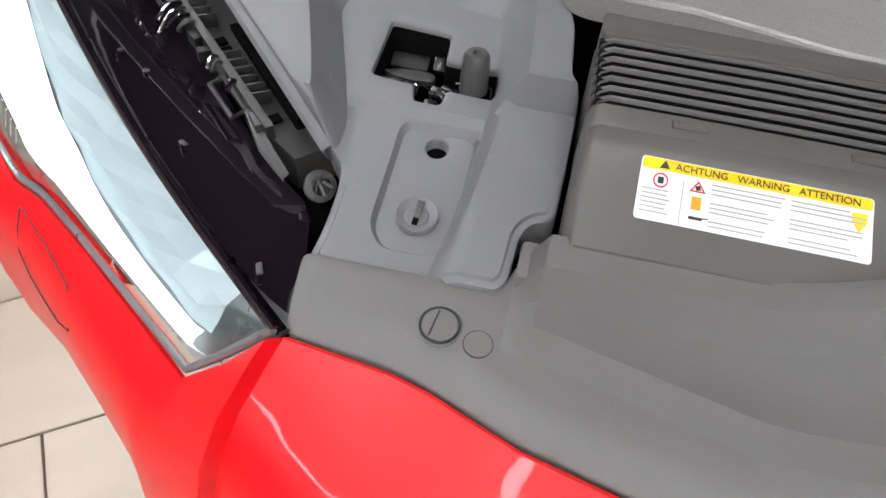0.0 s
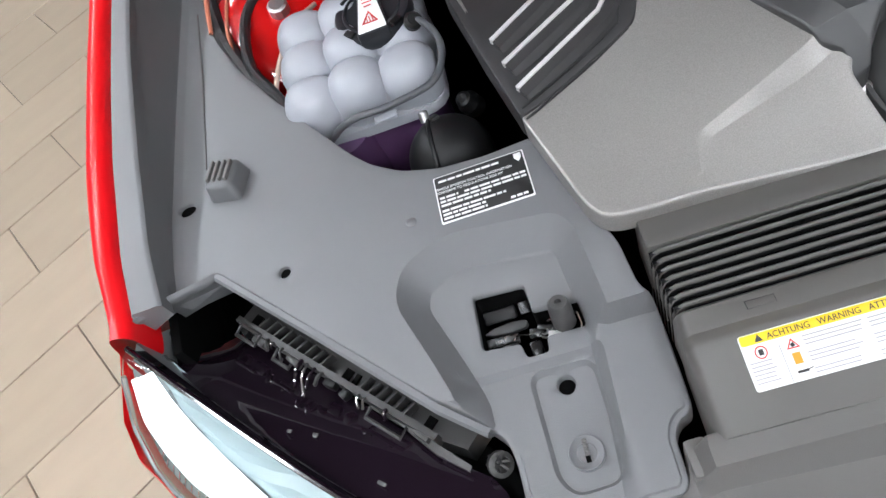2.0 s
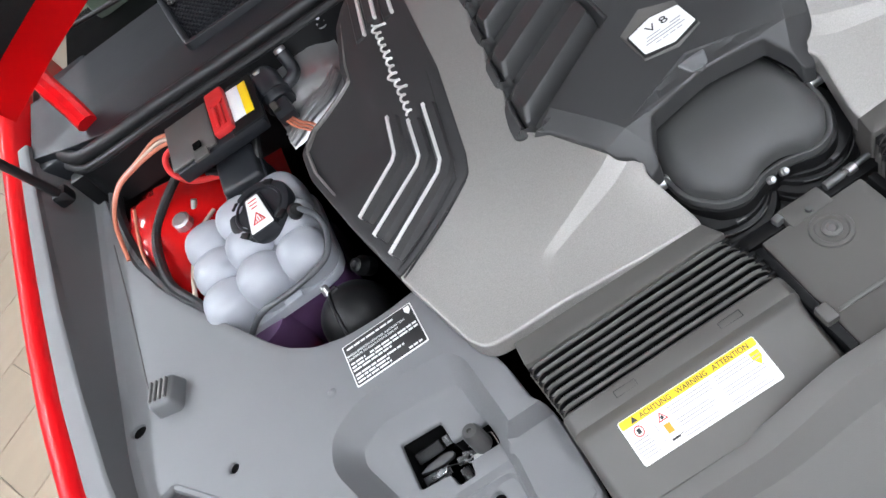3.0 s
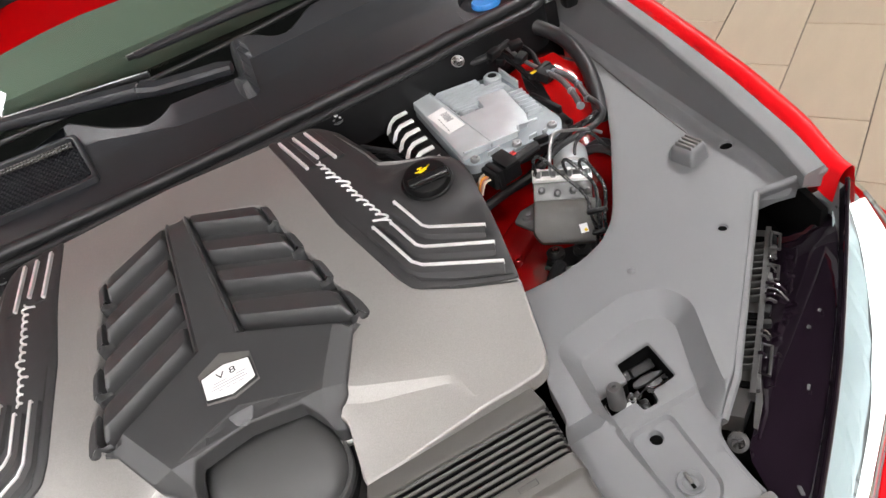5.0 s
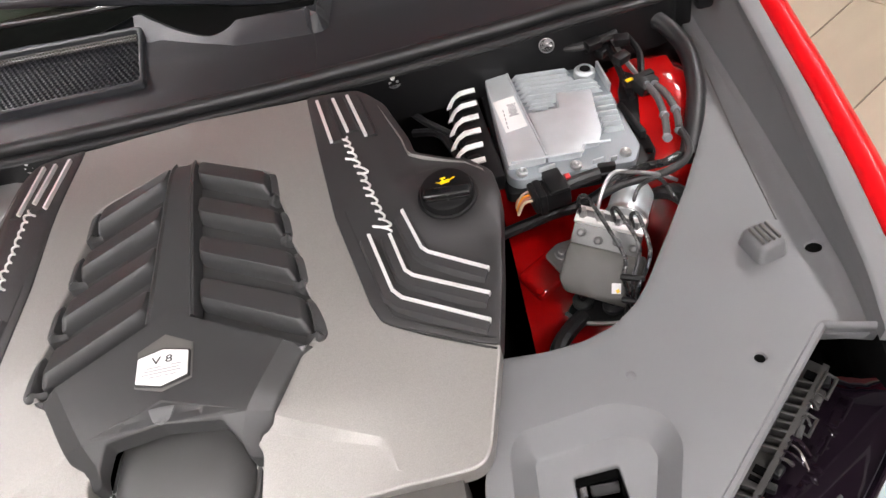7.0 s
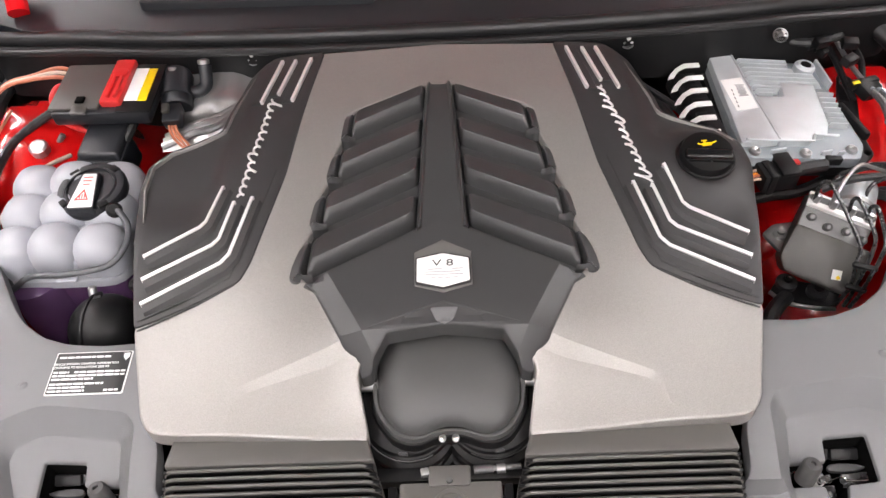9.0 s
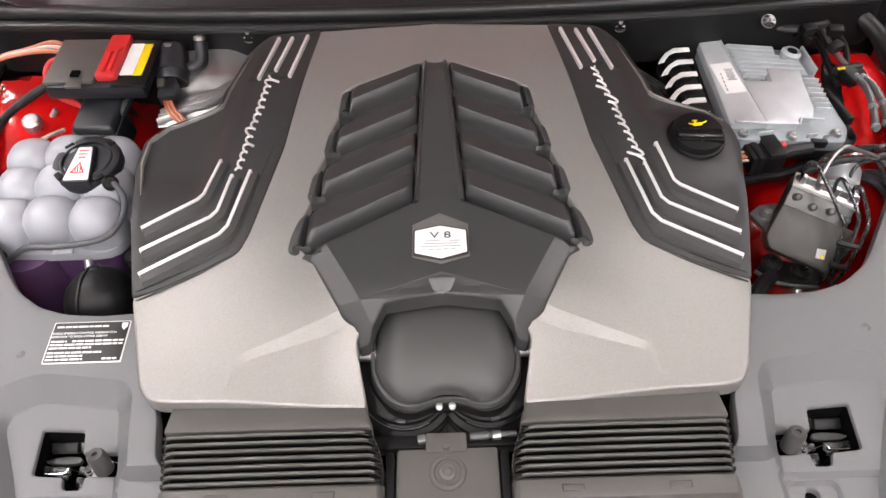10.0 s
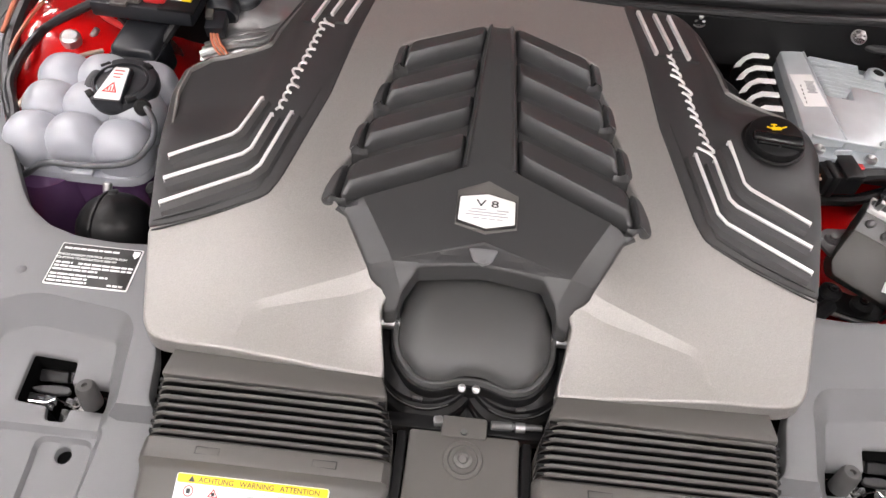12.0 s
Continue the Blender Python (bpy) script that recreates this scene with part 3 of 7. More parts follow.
        for a, b in (((0.203, 0.408), (0.223, 0.308)), ((0.228, 0.407), (0.247, 0.328)), ((0.250, 0.410), (0.273, 0.316))):
            rib = [Vector((s * a[0], a[1])), Vector((s * b[0], b[1]))]
            low = [q + Vector((s * 0.009, 0)) for q in rib]
            part("rib", ribbon(low, 0.012, lambda x, y: z_ins(abs(x), y), 0.004, 0.010, slope=0.006), M["insert"], ins)
            part("trim_strip", ribbon(rib, 0.0048, lambda x, y: z_ins(abs(x), y), 0.0065, 0.006), M["strip"], ins, "bright satin strip")
        # flowing maker's mark, drawn as an abstract wave
        a, b = Vector((s * (0.252 if s < 0 else 0.240), 0.318)), Vector((s * (0.283 if s < 0 else 0.287), 0.138))
        if s > 0:
            a, b = b, a
        d = (b - a).normalized()
        n = Vector((-d.y, d.x))
        wave = []
        for i in range(301):
            t = i / 300
            tall = 0.0085 + 0.012 * math.exp(-((t - 0.03) / 0.04) ** 2) + 0.008 * math.exp(-((t - 0.38) / 0.03) ** 2) + 0.008 * math.exp(-((t - 0.72) / 0.03) ** 2)
            deep = 0.007 * math.exp(-((t - 0.60) / 0.03) ** 2) + 0.004 * math.exp(-((t - 0.06) / 0.03) ** 2)
            ph = t * 2 * math.pi * 13
            w = 0.5 - 0.5 * math.cos(ph)
            up = tall * w - deep * (1 - w) - 0.005
            q = a + d * ((b - a).length * t + 0.0030 * math.sin(ph) + 0.45 * up) + n * up
            wave.append((q.x, q.y, z_ins(abs(q.x), q.y) + 0.002))
        part("maker_mark", tube(wave, 0.0018, 6, smooth=0), M["strip"], ins, "flowing silver mark")
    part("insert_groove", ribbon([(0.190, 0.425), (0.226, 0.17), (0.262, 0.03), (0.274, 0.000), (0.312, -0.016), (0.398, -0.048)], 0.002, z_cover, 0.0008, 0.002), M["ink"], cover)
    part("insert_groove", ribbon([(-0.190, 0.425), (-0.226, 0.17), (-0.262, 0.03), (-0.274, 0.000), (-0.312, -0.016), (-0.398, -0.048)], 0.002, z_cover, 0.0008, 0.002), M["ink"], cover)

    for s in (-1, 1):
        part("insert_bead", ribbon([(s * x, y) for x, y in ((0.199, 0.420), (0.235, 0.17), (0.270, 0.038), (0.281, 0.010), (0.317, -0.005), (0.400, -0.036))], 0.0022, lambda x, y: z_cover(x, y) + 0.003, 0.0006, 0.002), M["ink"], cover)
    # centre panel
    hl = [(0.0, 0.334), (0.024, 0.334), (0.124, 0.284), (0.140, 0.274), (0.146, 0.222), (0.154, 0.204), (0.162, 0.148), (0.168, 0.130), (0.176, 0.071), (0.184, 0.056), (0.193, 0.0), (0.186, -0.012), (0.165, -0.024),
          (0.125, -0.097), (0.109, -0.107), (0.105, -0.125), (0.0905, -0.123), (0.0865, -0.111), (0.0705, -0.0915), (0.0, -0.0865)]
    hl = [(x * 1.0 + (0.004 if y > 0.03 and x > 0.03 else 0), y + (0.004 if y > 0.24 else 0)) for x, y in hl]
    outl = hl + [(-x, y) for x, y in hl[-2:0:-1]]

    SIDE = [(0.147, -0.006), (0.1005, -0.088), (0.083, -0.119)]
    WEDGE = [(-0.092, -0.0845), (0.0, -0.0585), (0.092, -0.0845)]

    def z_mid(x, y):
        xa = abs(x)
        z = z_cover(x, y) + 0.010
        back = y - (0.062 - 0.4626 * xa)
        if back > 0:
            return z - 0.026 * ramp(0.0, 0.012, back)
        # chamfer along both flanks, slope towards the intake lid
        flank = 0.870 * (xa - 0.147) - 0.494 * (y + 0.006)
        z -= 0.40 * max(0.0, flank)
        if inside([(x, y)], WEDGE)[0]:
            z -= 0.0025 * ramp(0.0, 0.0016, seg_dist(x, y, WEDGE))
        return z - 0.62 * max(0.0, -0.088 - y)

    folds = [[(q * x, y) for x, y in SIDE + SIDE[1:2]] for q in (-1, 1)]
    folds += [[(-0.125, -0.088), (0.125, -0.088)], [(-0.147, -0.006), (0.0, 0.062), (0.147, -0.006), (0.0, 0.062)], [(-0.180, -0.009), (0.0, 0.074), (0.180, -0.009), (0.0, 0.074)], inset(WEDGE[::-1], 0.0016) + inset(WEDGE[::-1], 0.0016)[:1], WEDGE + WEDGE[:1]]
    bm = sheet(fillet(outl, 0.0035), [], z_mid, 0.022, 0.0025, 0.0075, rings=folds)
    mid = part("centre_panel", bm, M["centre"], cover, "dark graphite moulded centre panel", smooth=12)
    # spine
    rows = []
    for y in np.linspace(0.331, 0.052, 18):
        w = 0.0175 + 0.0150 * (0.331 - y) / 0.279
        z = z_cover(0, y) + 0.006 - 0.008 * ramp(0.310, 0.331, y)
        rows.append([(-w - 0.004, y, z - 0.02), (-w, y, z), (-w + 0.003, y, z + 0.002), (-w + 0.006, y, z - 0.001), (0, y, z - 0.002), (w - 0.006, y, z - 0.001), (w - 0.003, y, z + 0.002), (w, y, z), (w + 0.004, y, z - 0.02)])
    bm, vs = loft(rows)
    bm.faces.new(vs[0]), bm.faces.new(vs[-1])
    part("spine", bm, M["centre"], mid)
    # louvres
    quads = [((0.127, 0.276), (0.0195, 0.328), (0.0225, 0.281), (0.130, 0.230)), ((0.142, 0.201), (0.0235, 0.254), (0.0265, 0.210), (0.146, 0.157)),
             ((0.159, 0.128), (0.0275, 0.1845), (0.0305, 0.141), (0.163, 0.080)), ((0.173, 0.055), (0.0315, 0.1165), (0.0345, 0.0685), (0.178, 0.001))]
    for s in (-1, 1):
        for k, q in enumerate(quads):
            a, b, c, d = [Vector(p) for p in q]
            def at(u, v, lift):
                p = (a.lerp(b, u)).lerp(d.lerp(c, u), v)
                return (s * p.x, p.y, z_cover(p.x, p.y) + lift)
            def ring(u0, u1, v0, v1, r, lift):
                corners = fillet([(u0 * 0.125, v0 * 0.052), (u1 * 0.125, v0 * 0.052), (u1 * 0.125, v1 * 0.052), (u0 * 0.125, v1 * 0.052)], r, 4)
                return [at(x / 0.125, y / 0.052, lift(y / 0.052)) for x, y in corners]
            top = lambda v: 0.0006 + 0.0108 * v
            rows = [ring(-0.012, 1.0, -0.02, 0.940, 0.008, lambda v: -0.018), ring(0.0, 0.99, 0.0, 0.925, 0.008, lambda v: -0.0045), ring(0.042, 0.966, 0.022, 0.785, 0.008, lambda v: top(v) - 0.0014),
                    ring(0.052, 0.960, 0.03, 0.765, 0.0075, lambda v: top(v) - 0.0003), ring(0.062, 0.952, 0.04, 0.745, 0.007, top)]
            rows += [ring(0.062 + 0.2 * f, 0.952 - 0.2 * f, 0.04 + 0.35 * f, 0.745 - 0.35 * f, 0.007 * (1 - f), top) for f in (0.3, 0.6, 0.97)]
            bm, vs = loft(rows, closed=True, flip=s < 0)
            bm.faces.new(vs[-1])
            bmesh.ops.recalc_face_normals(bm, faces=bm.faces)
            part("louvre", bm, M["centre"], mid, smooth=24)
            # lip that hooks round the outer end
            hook = [(-0.030, 0.02), (-0.066, 0.06), (-0.086, 0.22), (-0.098, 0.70), (-0.096, 0.84), (-0.085, 0.94), (-0.055, 0.985), (-0.01, 1.0), (0.05, 1.0)]
            path = smooth_path([at(u, v, 0) for u, v in hook], 4)
            rows, m = [], len(path) - 1
            for q, p in enumerate(path):
                f = q / m
                d = path[min(q + 1, m)] - path[max(q - 1, 0)]
                side = Vector((-d.y, d.x)).normalized() * s
                w = 0.0044 + 0.0022 * sstep(0.0, 0.25, f) + 0.0012 * sstep(0.4, 0.6, f) - 0.0055 * sstep(0.66, 1.0, f)
                up = -0.0010 + 0.0035 * sstep(0.0, 0.3, f) - 0.010 * sstep(0.66, 1.0, f)
                base = z_cover(p.x, p.y)
                rows.append([(p.x + side.x * a, p.y + side.y * a, base + b) for a, b in ((-w - 0.003, -0.016), (-w - 0.0005, up - 0.002), (-w, up), (-w * 0.72, up + 0.0006), (w, up - 0.0042), (w + 0.0008, up - 0.006), (w + 0.002, -0.016))])
            bm, _ = loft(rows)
            bmesh.ops.recalc_face_normals(bm, faces=bm.faces)
            part("louvre_lip", bm, M["centre"], mid, smooth=28)
    # crest in the sunk wedge before the badge
    bm = sheet(fillet([(-0.017, -0.066), (0.017, -0.066), (0.010, -0.083), (0.0, -0.087), (-0.010, -0.083)], 0.003), [], lambda x, y: z_mid(x, y) + 0.002, 0.003, 0.001, 0.006)
    part("crest", bm, M["panel"], mid)
    # badge
    zb = lambda x, y: z_mid(x, y) + 0.002
    bm = sheet([(-0.036, 0.012), (0.0, 0.028), (0.036, 0.011), (0.036, -0.036), (0.0, -0.048), (-0.036, -0.036)], [], zb, 0.006, 0.0012, 0.01)
    badge = part("badge", bm, M["front"], cover, "grey hexagonal badge frame")
    tilt = math.atan(0.155)
    bm = sheet(fillet([(-0.0325, -0.001), (0.0, 0.006), (0.0325, -0.002), (0.033, -0.034), (0.0, -0.043), (-0.033, -0.034)], 0.002), [], lambda x, y: zb(0, -0.02) + 0.155 * (y + 0.02) + 0.0025, 0.006, 0.001, 0.01)
    part("badge_edge", sheet(fillet([(-0.0342, 0.0004), (0.0, 0.0076), (0.0342, -0.0006), (0.0348, -0.0352), (0.0, -0.0448), (-0.0348, -0.0352)], 0.002), [], lambda x, y: zb(0, -0.02) + 0.155 * (y + 0.02) + 0.0018, 0.006, 0.0008, 0.01), M["ink"], badge, "black edge of the plate")
    plate = part("badge_plate", bm, M["white"], badge, "white hexagonal plate marked V8")
    zt = zb(0, -0.02) + 0.0028
    text("V 8", (0.0, -0.0135, zt + 0.155 * 0.0065 + 0.0004), 0.0135, M["ink"], badge, tilt, wide=1.45)
    for y, w, x in ((-0.0175, 0.018, -0.010), (-0.0175, 0.014, 0.018), (-0.0215, 0.044, 0.0), (-0.0255, 0.050, 0.0), (-0.030, 0.007, -0.012), (-0.030, 0.007, -0.003), (-0.030, 0.007, 0.006), (-0.030, 0.007, 0.015)):
        part("print_line", block((w, 0.0011, 0.0004), (x, y, zt + 0.155 * (y + 0.02)), (math.degrees(tilt), 0, 0), 0), M["grey_ink"], badge, smooth=0)
    # oil filler cap
    x, y, z = 0.375, 0.180, z_in(0.375, 0.18) + 0.0145
    cap = part("oil_cap", lathe([(0.0, 0.0), (0.042, 0.0), (0.041, 0.002), (0.0385, 0.003), (0.0375, 0.002), (0.037, 0.009), (0.0355, 0.0125), (0.031, 0.014), (0.0, 0.0148)], (x, y, z), (9, 0, 0), 40), M["black"], cover, "black oil filler cap")
    part("grip", block((0.066, 0.017, 0.012), (x, y - 0.010, z + 0.0125), (9, 0, -6), 0.0045, 3), M["latch"], cap)
    part("grip_edge", block((0.060, 0.004, 0.010), (x + 0.001, y - 0.0215, z + 0.0105), (9, 0, -6), 0.0015), M["latch"], cap)
    bm = block((0.013, 0.0052, 0.001), (x, y + 0.0075, z + 0.0166), (9, 0, 8), 0)
    block((0.010, 0.0019, 0.001), (x + 0.0100, y + 0.0105, z + 0.0172), (9, 0, 30), 0, bm=bm)
    block((0.0024, 0.006, 0.001), (x - 0.0024, y + 0.0118, z + 0.0172), (9, 0, 0), 0, bm=bm)
    block((0.008, 0.0017, 0.001), (x - 0.0024, y + 0.0144, z + 0.0177), (9, 0, 0), 0, bm=bm)
    block((0.006, 0.0016, 0.001), (x - 0.0095, y + 0.0085, z + 0.0167), (9, 0, -25), 0, bm=bm)
    part("oil_symbol", bm, M["yellow"], cap, "yellow oil can symbol", smooth=0)


def text(words, at, size, mat, parent, tilt=0.0, turn=0.0, wide=1.0, name="lettering"):
    """Raised lettering as a mesh, centred at a place."""
    cu = bpy.data.curves.new(name, "FONT")
    cu.body, cu.size, cu.extrude, cu.align_x = words, size, 0.0002, "CENTER"
    tmp = bpy.data.objects.new(name, cu)
    scene.collection.objects.link(tmp)
    me = bpy.data.meshes.new_from_object(tmp.evaluated_get(bpy.context.evaluated_depsgraph_get()))
    bpy.data.objects.remove(tmp)
    bm = bmesh.new()
    bm.from_mesh(me)
    bpy.data.meshes.remove(me)
    for v in bm.verts:
        v.co.x *= wide
    bmesh.ops.transform(bm, matrix=pose(*at, math.degrees(tilt), 0, math.degrees(turn)), verts=bm.verts)
    return part(name, bm, mat, parent, smooth=0)


engine_cover()


# ---- intake box between the two halves of the cover ----
def intake():
    box = thing("intake_box", (0, -0.13, 0.80), "matt black pillow-shaped intake box with rubber collars", "intake box")
    out = fillet([(-0.074, -0.050), (0.078, -0.050), (0.090, -0.072), (0.0905, -0.114), (0.088, -0.154), (0.066, -0.184), (0.042, -0.191), (0.018, -0.180), (-0.012, -0.180), (-0.036, -0.191), (-0.060, -0.184), (-0.085, -0.154), (-0.0875, -0.114), (-0.086, -0.072)], 0.02)

    def z_box(x, y):
        u, v = min(1, abs(x - 0.002) / 0.09), min(1, abs(y + 0.121) / (0.072 if y < -0.121 else 0.10))
        return 0.866 + 0.036 * (1 - u ** 5) * (1 - v ** 3.6) ** 0.8 - 0.010 * sstep(-0.11, -0.18, y)
    part("lid", sheet(out, [], z_box, 0.012, 0.005, 0.008), M["lid"], box)
    grow = lambda k: [(x * (1 + 0.11 * k), -0.122 + (y + 0.122) * (1 + 0.12 * k)) for x, y in out]
    part("rim", sheet(grow(0.62), [grow(0.02)], lambda x, y: 0.868 - 0.010 * sstep(-0.11, -0.18, y), 0.012, 0.0016, 0.008), M["lid"], box, "rounded rim of the lid")
    part("flange", sheet(grow(1.0), [], lambda x, y: 0.858 - 0.010 * sstep(-0.11, -0.18, y), 0.012, 0.003, 0.012), M["black"], box)
    for s in (-1, 1):
        for k in range(5):
            w = 0.0 if k % 2 else 0.003
            bm = lathe([(0.046, -0.007), (0.056 + w, -0.004), (0.0585 + w, 0.0), (0.056 + w, 0.004), (0.046, 0.007)], (s * 0.052 + 0.002, -0.140 - 0.0052 * k, 0.838 - 0.0115 * k), (14, 0, 0), 36)
            part("collar", bm, M["black"], box)
        for k, (x, y, zz) in enumerate(((0.058, -0.2005, 0.8345), (0.062, -0.2115, 0.811))):
            part("collar_tab", block((0.011, 0.004, 0.007), (s * x + 0.002, y, zz), (20, 0, s * 8), 0.001), M["insert"], box)
        part("collar_band", tube([(s * (0.052 + 0.0605 * math.sin(a)) + 0.002, -0.1425 - 0.0605 * math.cos(a), 0.832 - 0.013 * math.cos(a)) for a in np.arange(-0.5, 1.5, 0.1)], 0.0008, 5, smooth=0), M["iron"], box, "thin metal clamp band")
        part("screw", lathe([(0, -0.01), (0.0045, -0.01), (0.0045, 0.006), (0.003, 0.007), (0.003, 0.011), (0.0, 0.012)], (s * 0.008, -0.187, 0.846), (40, 0, 0), 12), M["steel"], box, "small steel screw")
        part("pipe_stub", lathe([(0, 0), (0.0075, 0), (0.0075, 0.05), (0, 0.05)], (s * 0.078, -0.120, 0.860), (0, s * 90, 0), 16), M["steel"], box, "bare metal pipe stub")
    part("base", block((0.16, 0.10, 0.12), (0.003, -0.13, 0.77), bevel=0.02), M["black"], box)


intake()


# ---- air filter boxes ----
def airbox(s):
    box = thing("air_filter_box", (s * 0.2, -0.3, 0.74), "dark grey air filter box with %s" % ("yellow and white warning sticker" if s < 0 else "black printed label"), "air filter box", "pair of air filter boxes")
    top = fillet([(0.330, -0.165), (0.333, -0.2225), (0.086, -0.2225), (0.105, -0.165)], 0.006)
    part("duct_top", sheet(top, [], lambda x, y: 0.8655 - 0.16 * (y + 0.2225), 0.07, 0.004, 0.03, side=s), M["airbox"], box)
    n = 7
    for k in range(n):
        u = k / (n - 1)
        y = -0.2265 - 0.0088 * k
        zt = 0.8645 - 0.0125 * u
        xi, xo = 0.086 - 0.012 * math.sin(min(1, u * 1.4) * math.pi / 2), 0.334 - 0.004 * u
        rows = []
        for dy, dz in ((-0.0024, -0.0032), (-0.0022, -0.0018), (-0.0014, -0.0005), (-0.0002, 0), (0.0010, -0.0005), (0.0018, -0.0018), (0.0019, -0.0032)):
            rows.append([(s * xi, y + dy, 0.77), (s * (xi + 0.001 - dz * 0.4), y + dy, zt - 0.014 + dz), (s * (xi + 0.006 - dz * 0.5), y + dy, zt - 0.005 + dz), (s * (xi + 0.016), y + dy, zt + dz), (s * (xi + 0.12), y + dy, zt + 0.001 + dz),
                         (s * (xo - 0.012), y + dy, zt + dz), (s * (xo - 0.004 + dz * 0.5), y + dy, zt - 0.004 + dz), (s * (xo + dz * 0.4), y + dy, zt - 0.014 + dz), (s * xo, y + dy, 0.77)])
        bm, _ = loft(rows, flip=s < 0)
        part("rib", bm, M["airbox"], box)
        # flanks below each rib kept black: shade between ribs put into colour
        part("rib_shade_web", block((xo - xi - 0.004, 0.0034, 0.050), (s * (xo + xi) / 2, y - 0.0002, zt - 0.0284), bevel=0), M["black"], box)
    # black core raised close under the ribs, so the gaps hold painted shade
    part("rib_shade_core", block((0.230, 0.056, 0.05), (s * 0.205, -0.2535, 0.8245), (12, 0, 0), 0.004), M["deep"], box)
    prof = [(-0.2835, 0.846), (-0.2875, 0.8505), (-0.303, 0.8505), (-0.3085, 0.8485), (-0.3115, 0.8395), (-0.315, 0.8345), (-0.340, 0.8245), (-0.387, 0.808), (-0.40, 0.77)]
    rows = []
    for x, drop in ((0.0725, 0.06), (0.073, 0.012), (0.076, 0.004), (0.081, 0.0), (0.15, -0.001), (0.2, -0.001), (0.26, -0.001), (0.322, 0.0), (0.328, 0.004), (0.3315, 0.012), (0.332, 0.06)):
        rows.append([(s * x, y, z - drop) for y, z in prof])
    deck = [p for row in rows for p in row]
    bm, _ = loft(rows, flip=s > 0)
    part("housing", bm, M["airbox"], box)
    for x0 in (0.1405, 0.2605):
        slot = part("slot_frame", block((0.0265, 0.0095, 0.003), (s * x0, -0.2975, 0.8500), (0, 0, 0), 0.001), M["ink"], box)
        part("slot", block((0.0235, 0.0070, 0.002), (s * x0, -0.2977, 0.8509), (0, 0, 0), 0.0006), M["airbox"], slot, "shallow moulded slot")
    tilt = math.atan2(0.0165, 0.047)
    def on(y):
        return float(np.interp(-y, [0.315, 0.340, 0.387], [0.8345, 0.8245, 0.808])) + 0.0016
    if s < 0:
        zz = lambda x, y: on(y)
        st = part("warning_sticker", sheet(fillet([(-0.288, -0.316), (-0.132, -0.316), (-0.132, -0.3605), (-0.288, -0.3605)], 0.003), [], zz, 0.0008, 0.0003, 0.02), M["white"], box, "white warning sticker with a yellow heading")
        part("heading", sheet(fillet([(-0.287, -0.317), (-0.133, -0.317), (-0.133, -0.3247), (-0.287, -0.3247)], 0.002), [], lambda x, y: on(y) + 0.0006, 0.0004, 0.0001, 0.03), M["yellow"], st)
        text("ACHTUNG   WARNING   ATTENTION", (-0.203, -0.3237, on(-0.3237) + 0.0012), 0.0074, M["ink"], st, math.atan(0.38), wide=0.98)
        tri = sheet([(-0.2755, -0.3237), (-0.2685, -0.3237), (-0.272, -0.3180)], [], lambda x, y: on(y) + 0.0012, 0.0003, 0.0001, 0.02)
        part("warning_triangle", tri, M["ink"], st)
        part("divider", block((0.0006, 0.033, 0.0004), (-0.258, -0.345, on(-0.345) + 0.0006), (-math.degrees(tilt) * -1, 0, 0), 0), M["grey_ink"], st, smooth=0)
        ring = sheet(circle(-0.2735, -0.332, 0.0052, 20), [circle(-0.2735, -0.332, 0.0042, 16)], lambda x, y: on(y) + 0.0007, 0.0003, 0.0001, 0.02)
        part("prohibition_sign", ring, M["red_label"], st)
        part("hand_sign", block((0.004, 0.005, 0.0003), (-0.2735, -0.332, on(-0.332) + 0.0006), (20, 0, 0), 0), M["ink"], st, smooth=0)
        ring = sheet([(-0.2535, -0.3355), (-0.2425, -0.3355), (-0.248, -0.3275)], [[(-0.2518, -0.3346), (-0.2442, -0.3346), (-0.248, -0.3293)]], lambda x, y: on(y) + 0.0007, 0.0003, 0.0001, 0.02)
        part("triangle_sign", ring, M["red_label"], st)
        part("fan_sign", block((0.0032, 0.0032, 0.0003), (-0.248, -0.3328, on(-0.3328) + 0.0007), (20, 0, 20), 0), M["ink"], st, smooth=0)
        part("voltage_sign", block((0.0066, 0.0095, 0.0004), (-0.248, -0.3435, on(-0.3435) + 0.0007), (20, 0, 0), 0.0001), M["orange"], st, smooth=0)
        bm = block((0.009, 0.0022, 0.0003), (-0.2475, -0.3540, on(-0.3540) + 0.0007), (20, 0, 0), 0)
        block((0.005, 0.0008, 0.0003), (-0.2415, -0.3532, on(-0.3532) + 0.0007), (20, 0, 12), 0, bm=bm)
        part("oil_sign", bm, M["ink"], st, smooth=0)
        rnd = random.Random(4)
        for x0, w in ((-0.2735, 0.024), (-0.214, 0.050), (-0.161, 0.050)):
            for k in range(11 if w > 0.03 else 7):
                y = -0.3285 - 0.0032 * k - (0.0105 if w < 0.03 else 0)
                if y < -0.358 or (w > 0.03 and k in (3, 7)):
                    continue
                ww = w * rnd.uniform(0.7, 1.0)
                part("print_line", block((ww, 0.0010, 0.0003), (x0 - (w - ww) / 2, y, on(y) + 0.0006), (20, 0, 0), 0), M["grey_ink"], st, smooth=0)
        part("crest_mark", sheet([(-0.146, -0.328), (-0.136, -0.328), (-0.136, -0.334), (-0.141, -0.341), (-0.146, -0.334)], [], lambda x, y: on(y) + 0.0007, 0.0003, 0.0001, 0.02), M["yellow"], st)
    else:
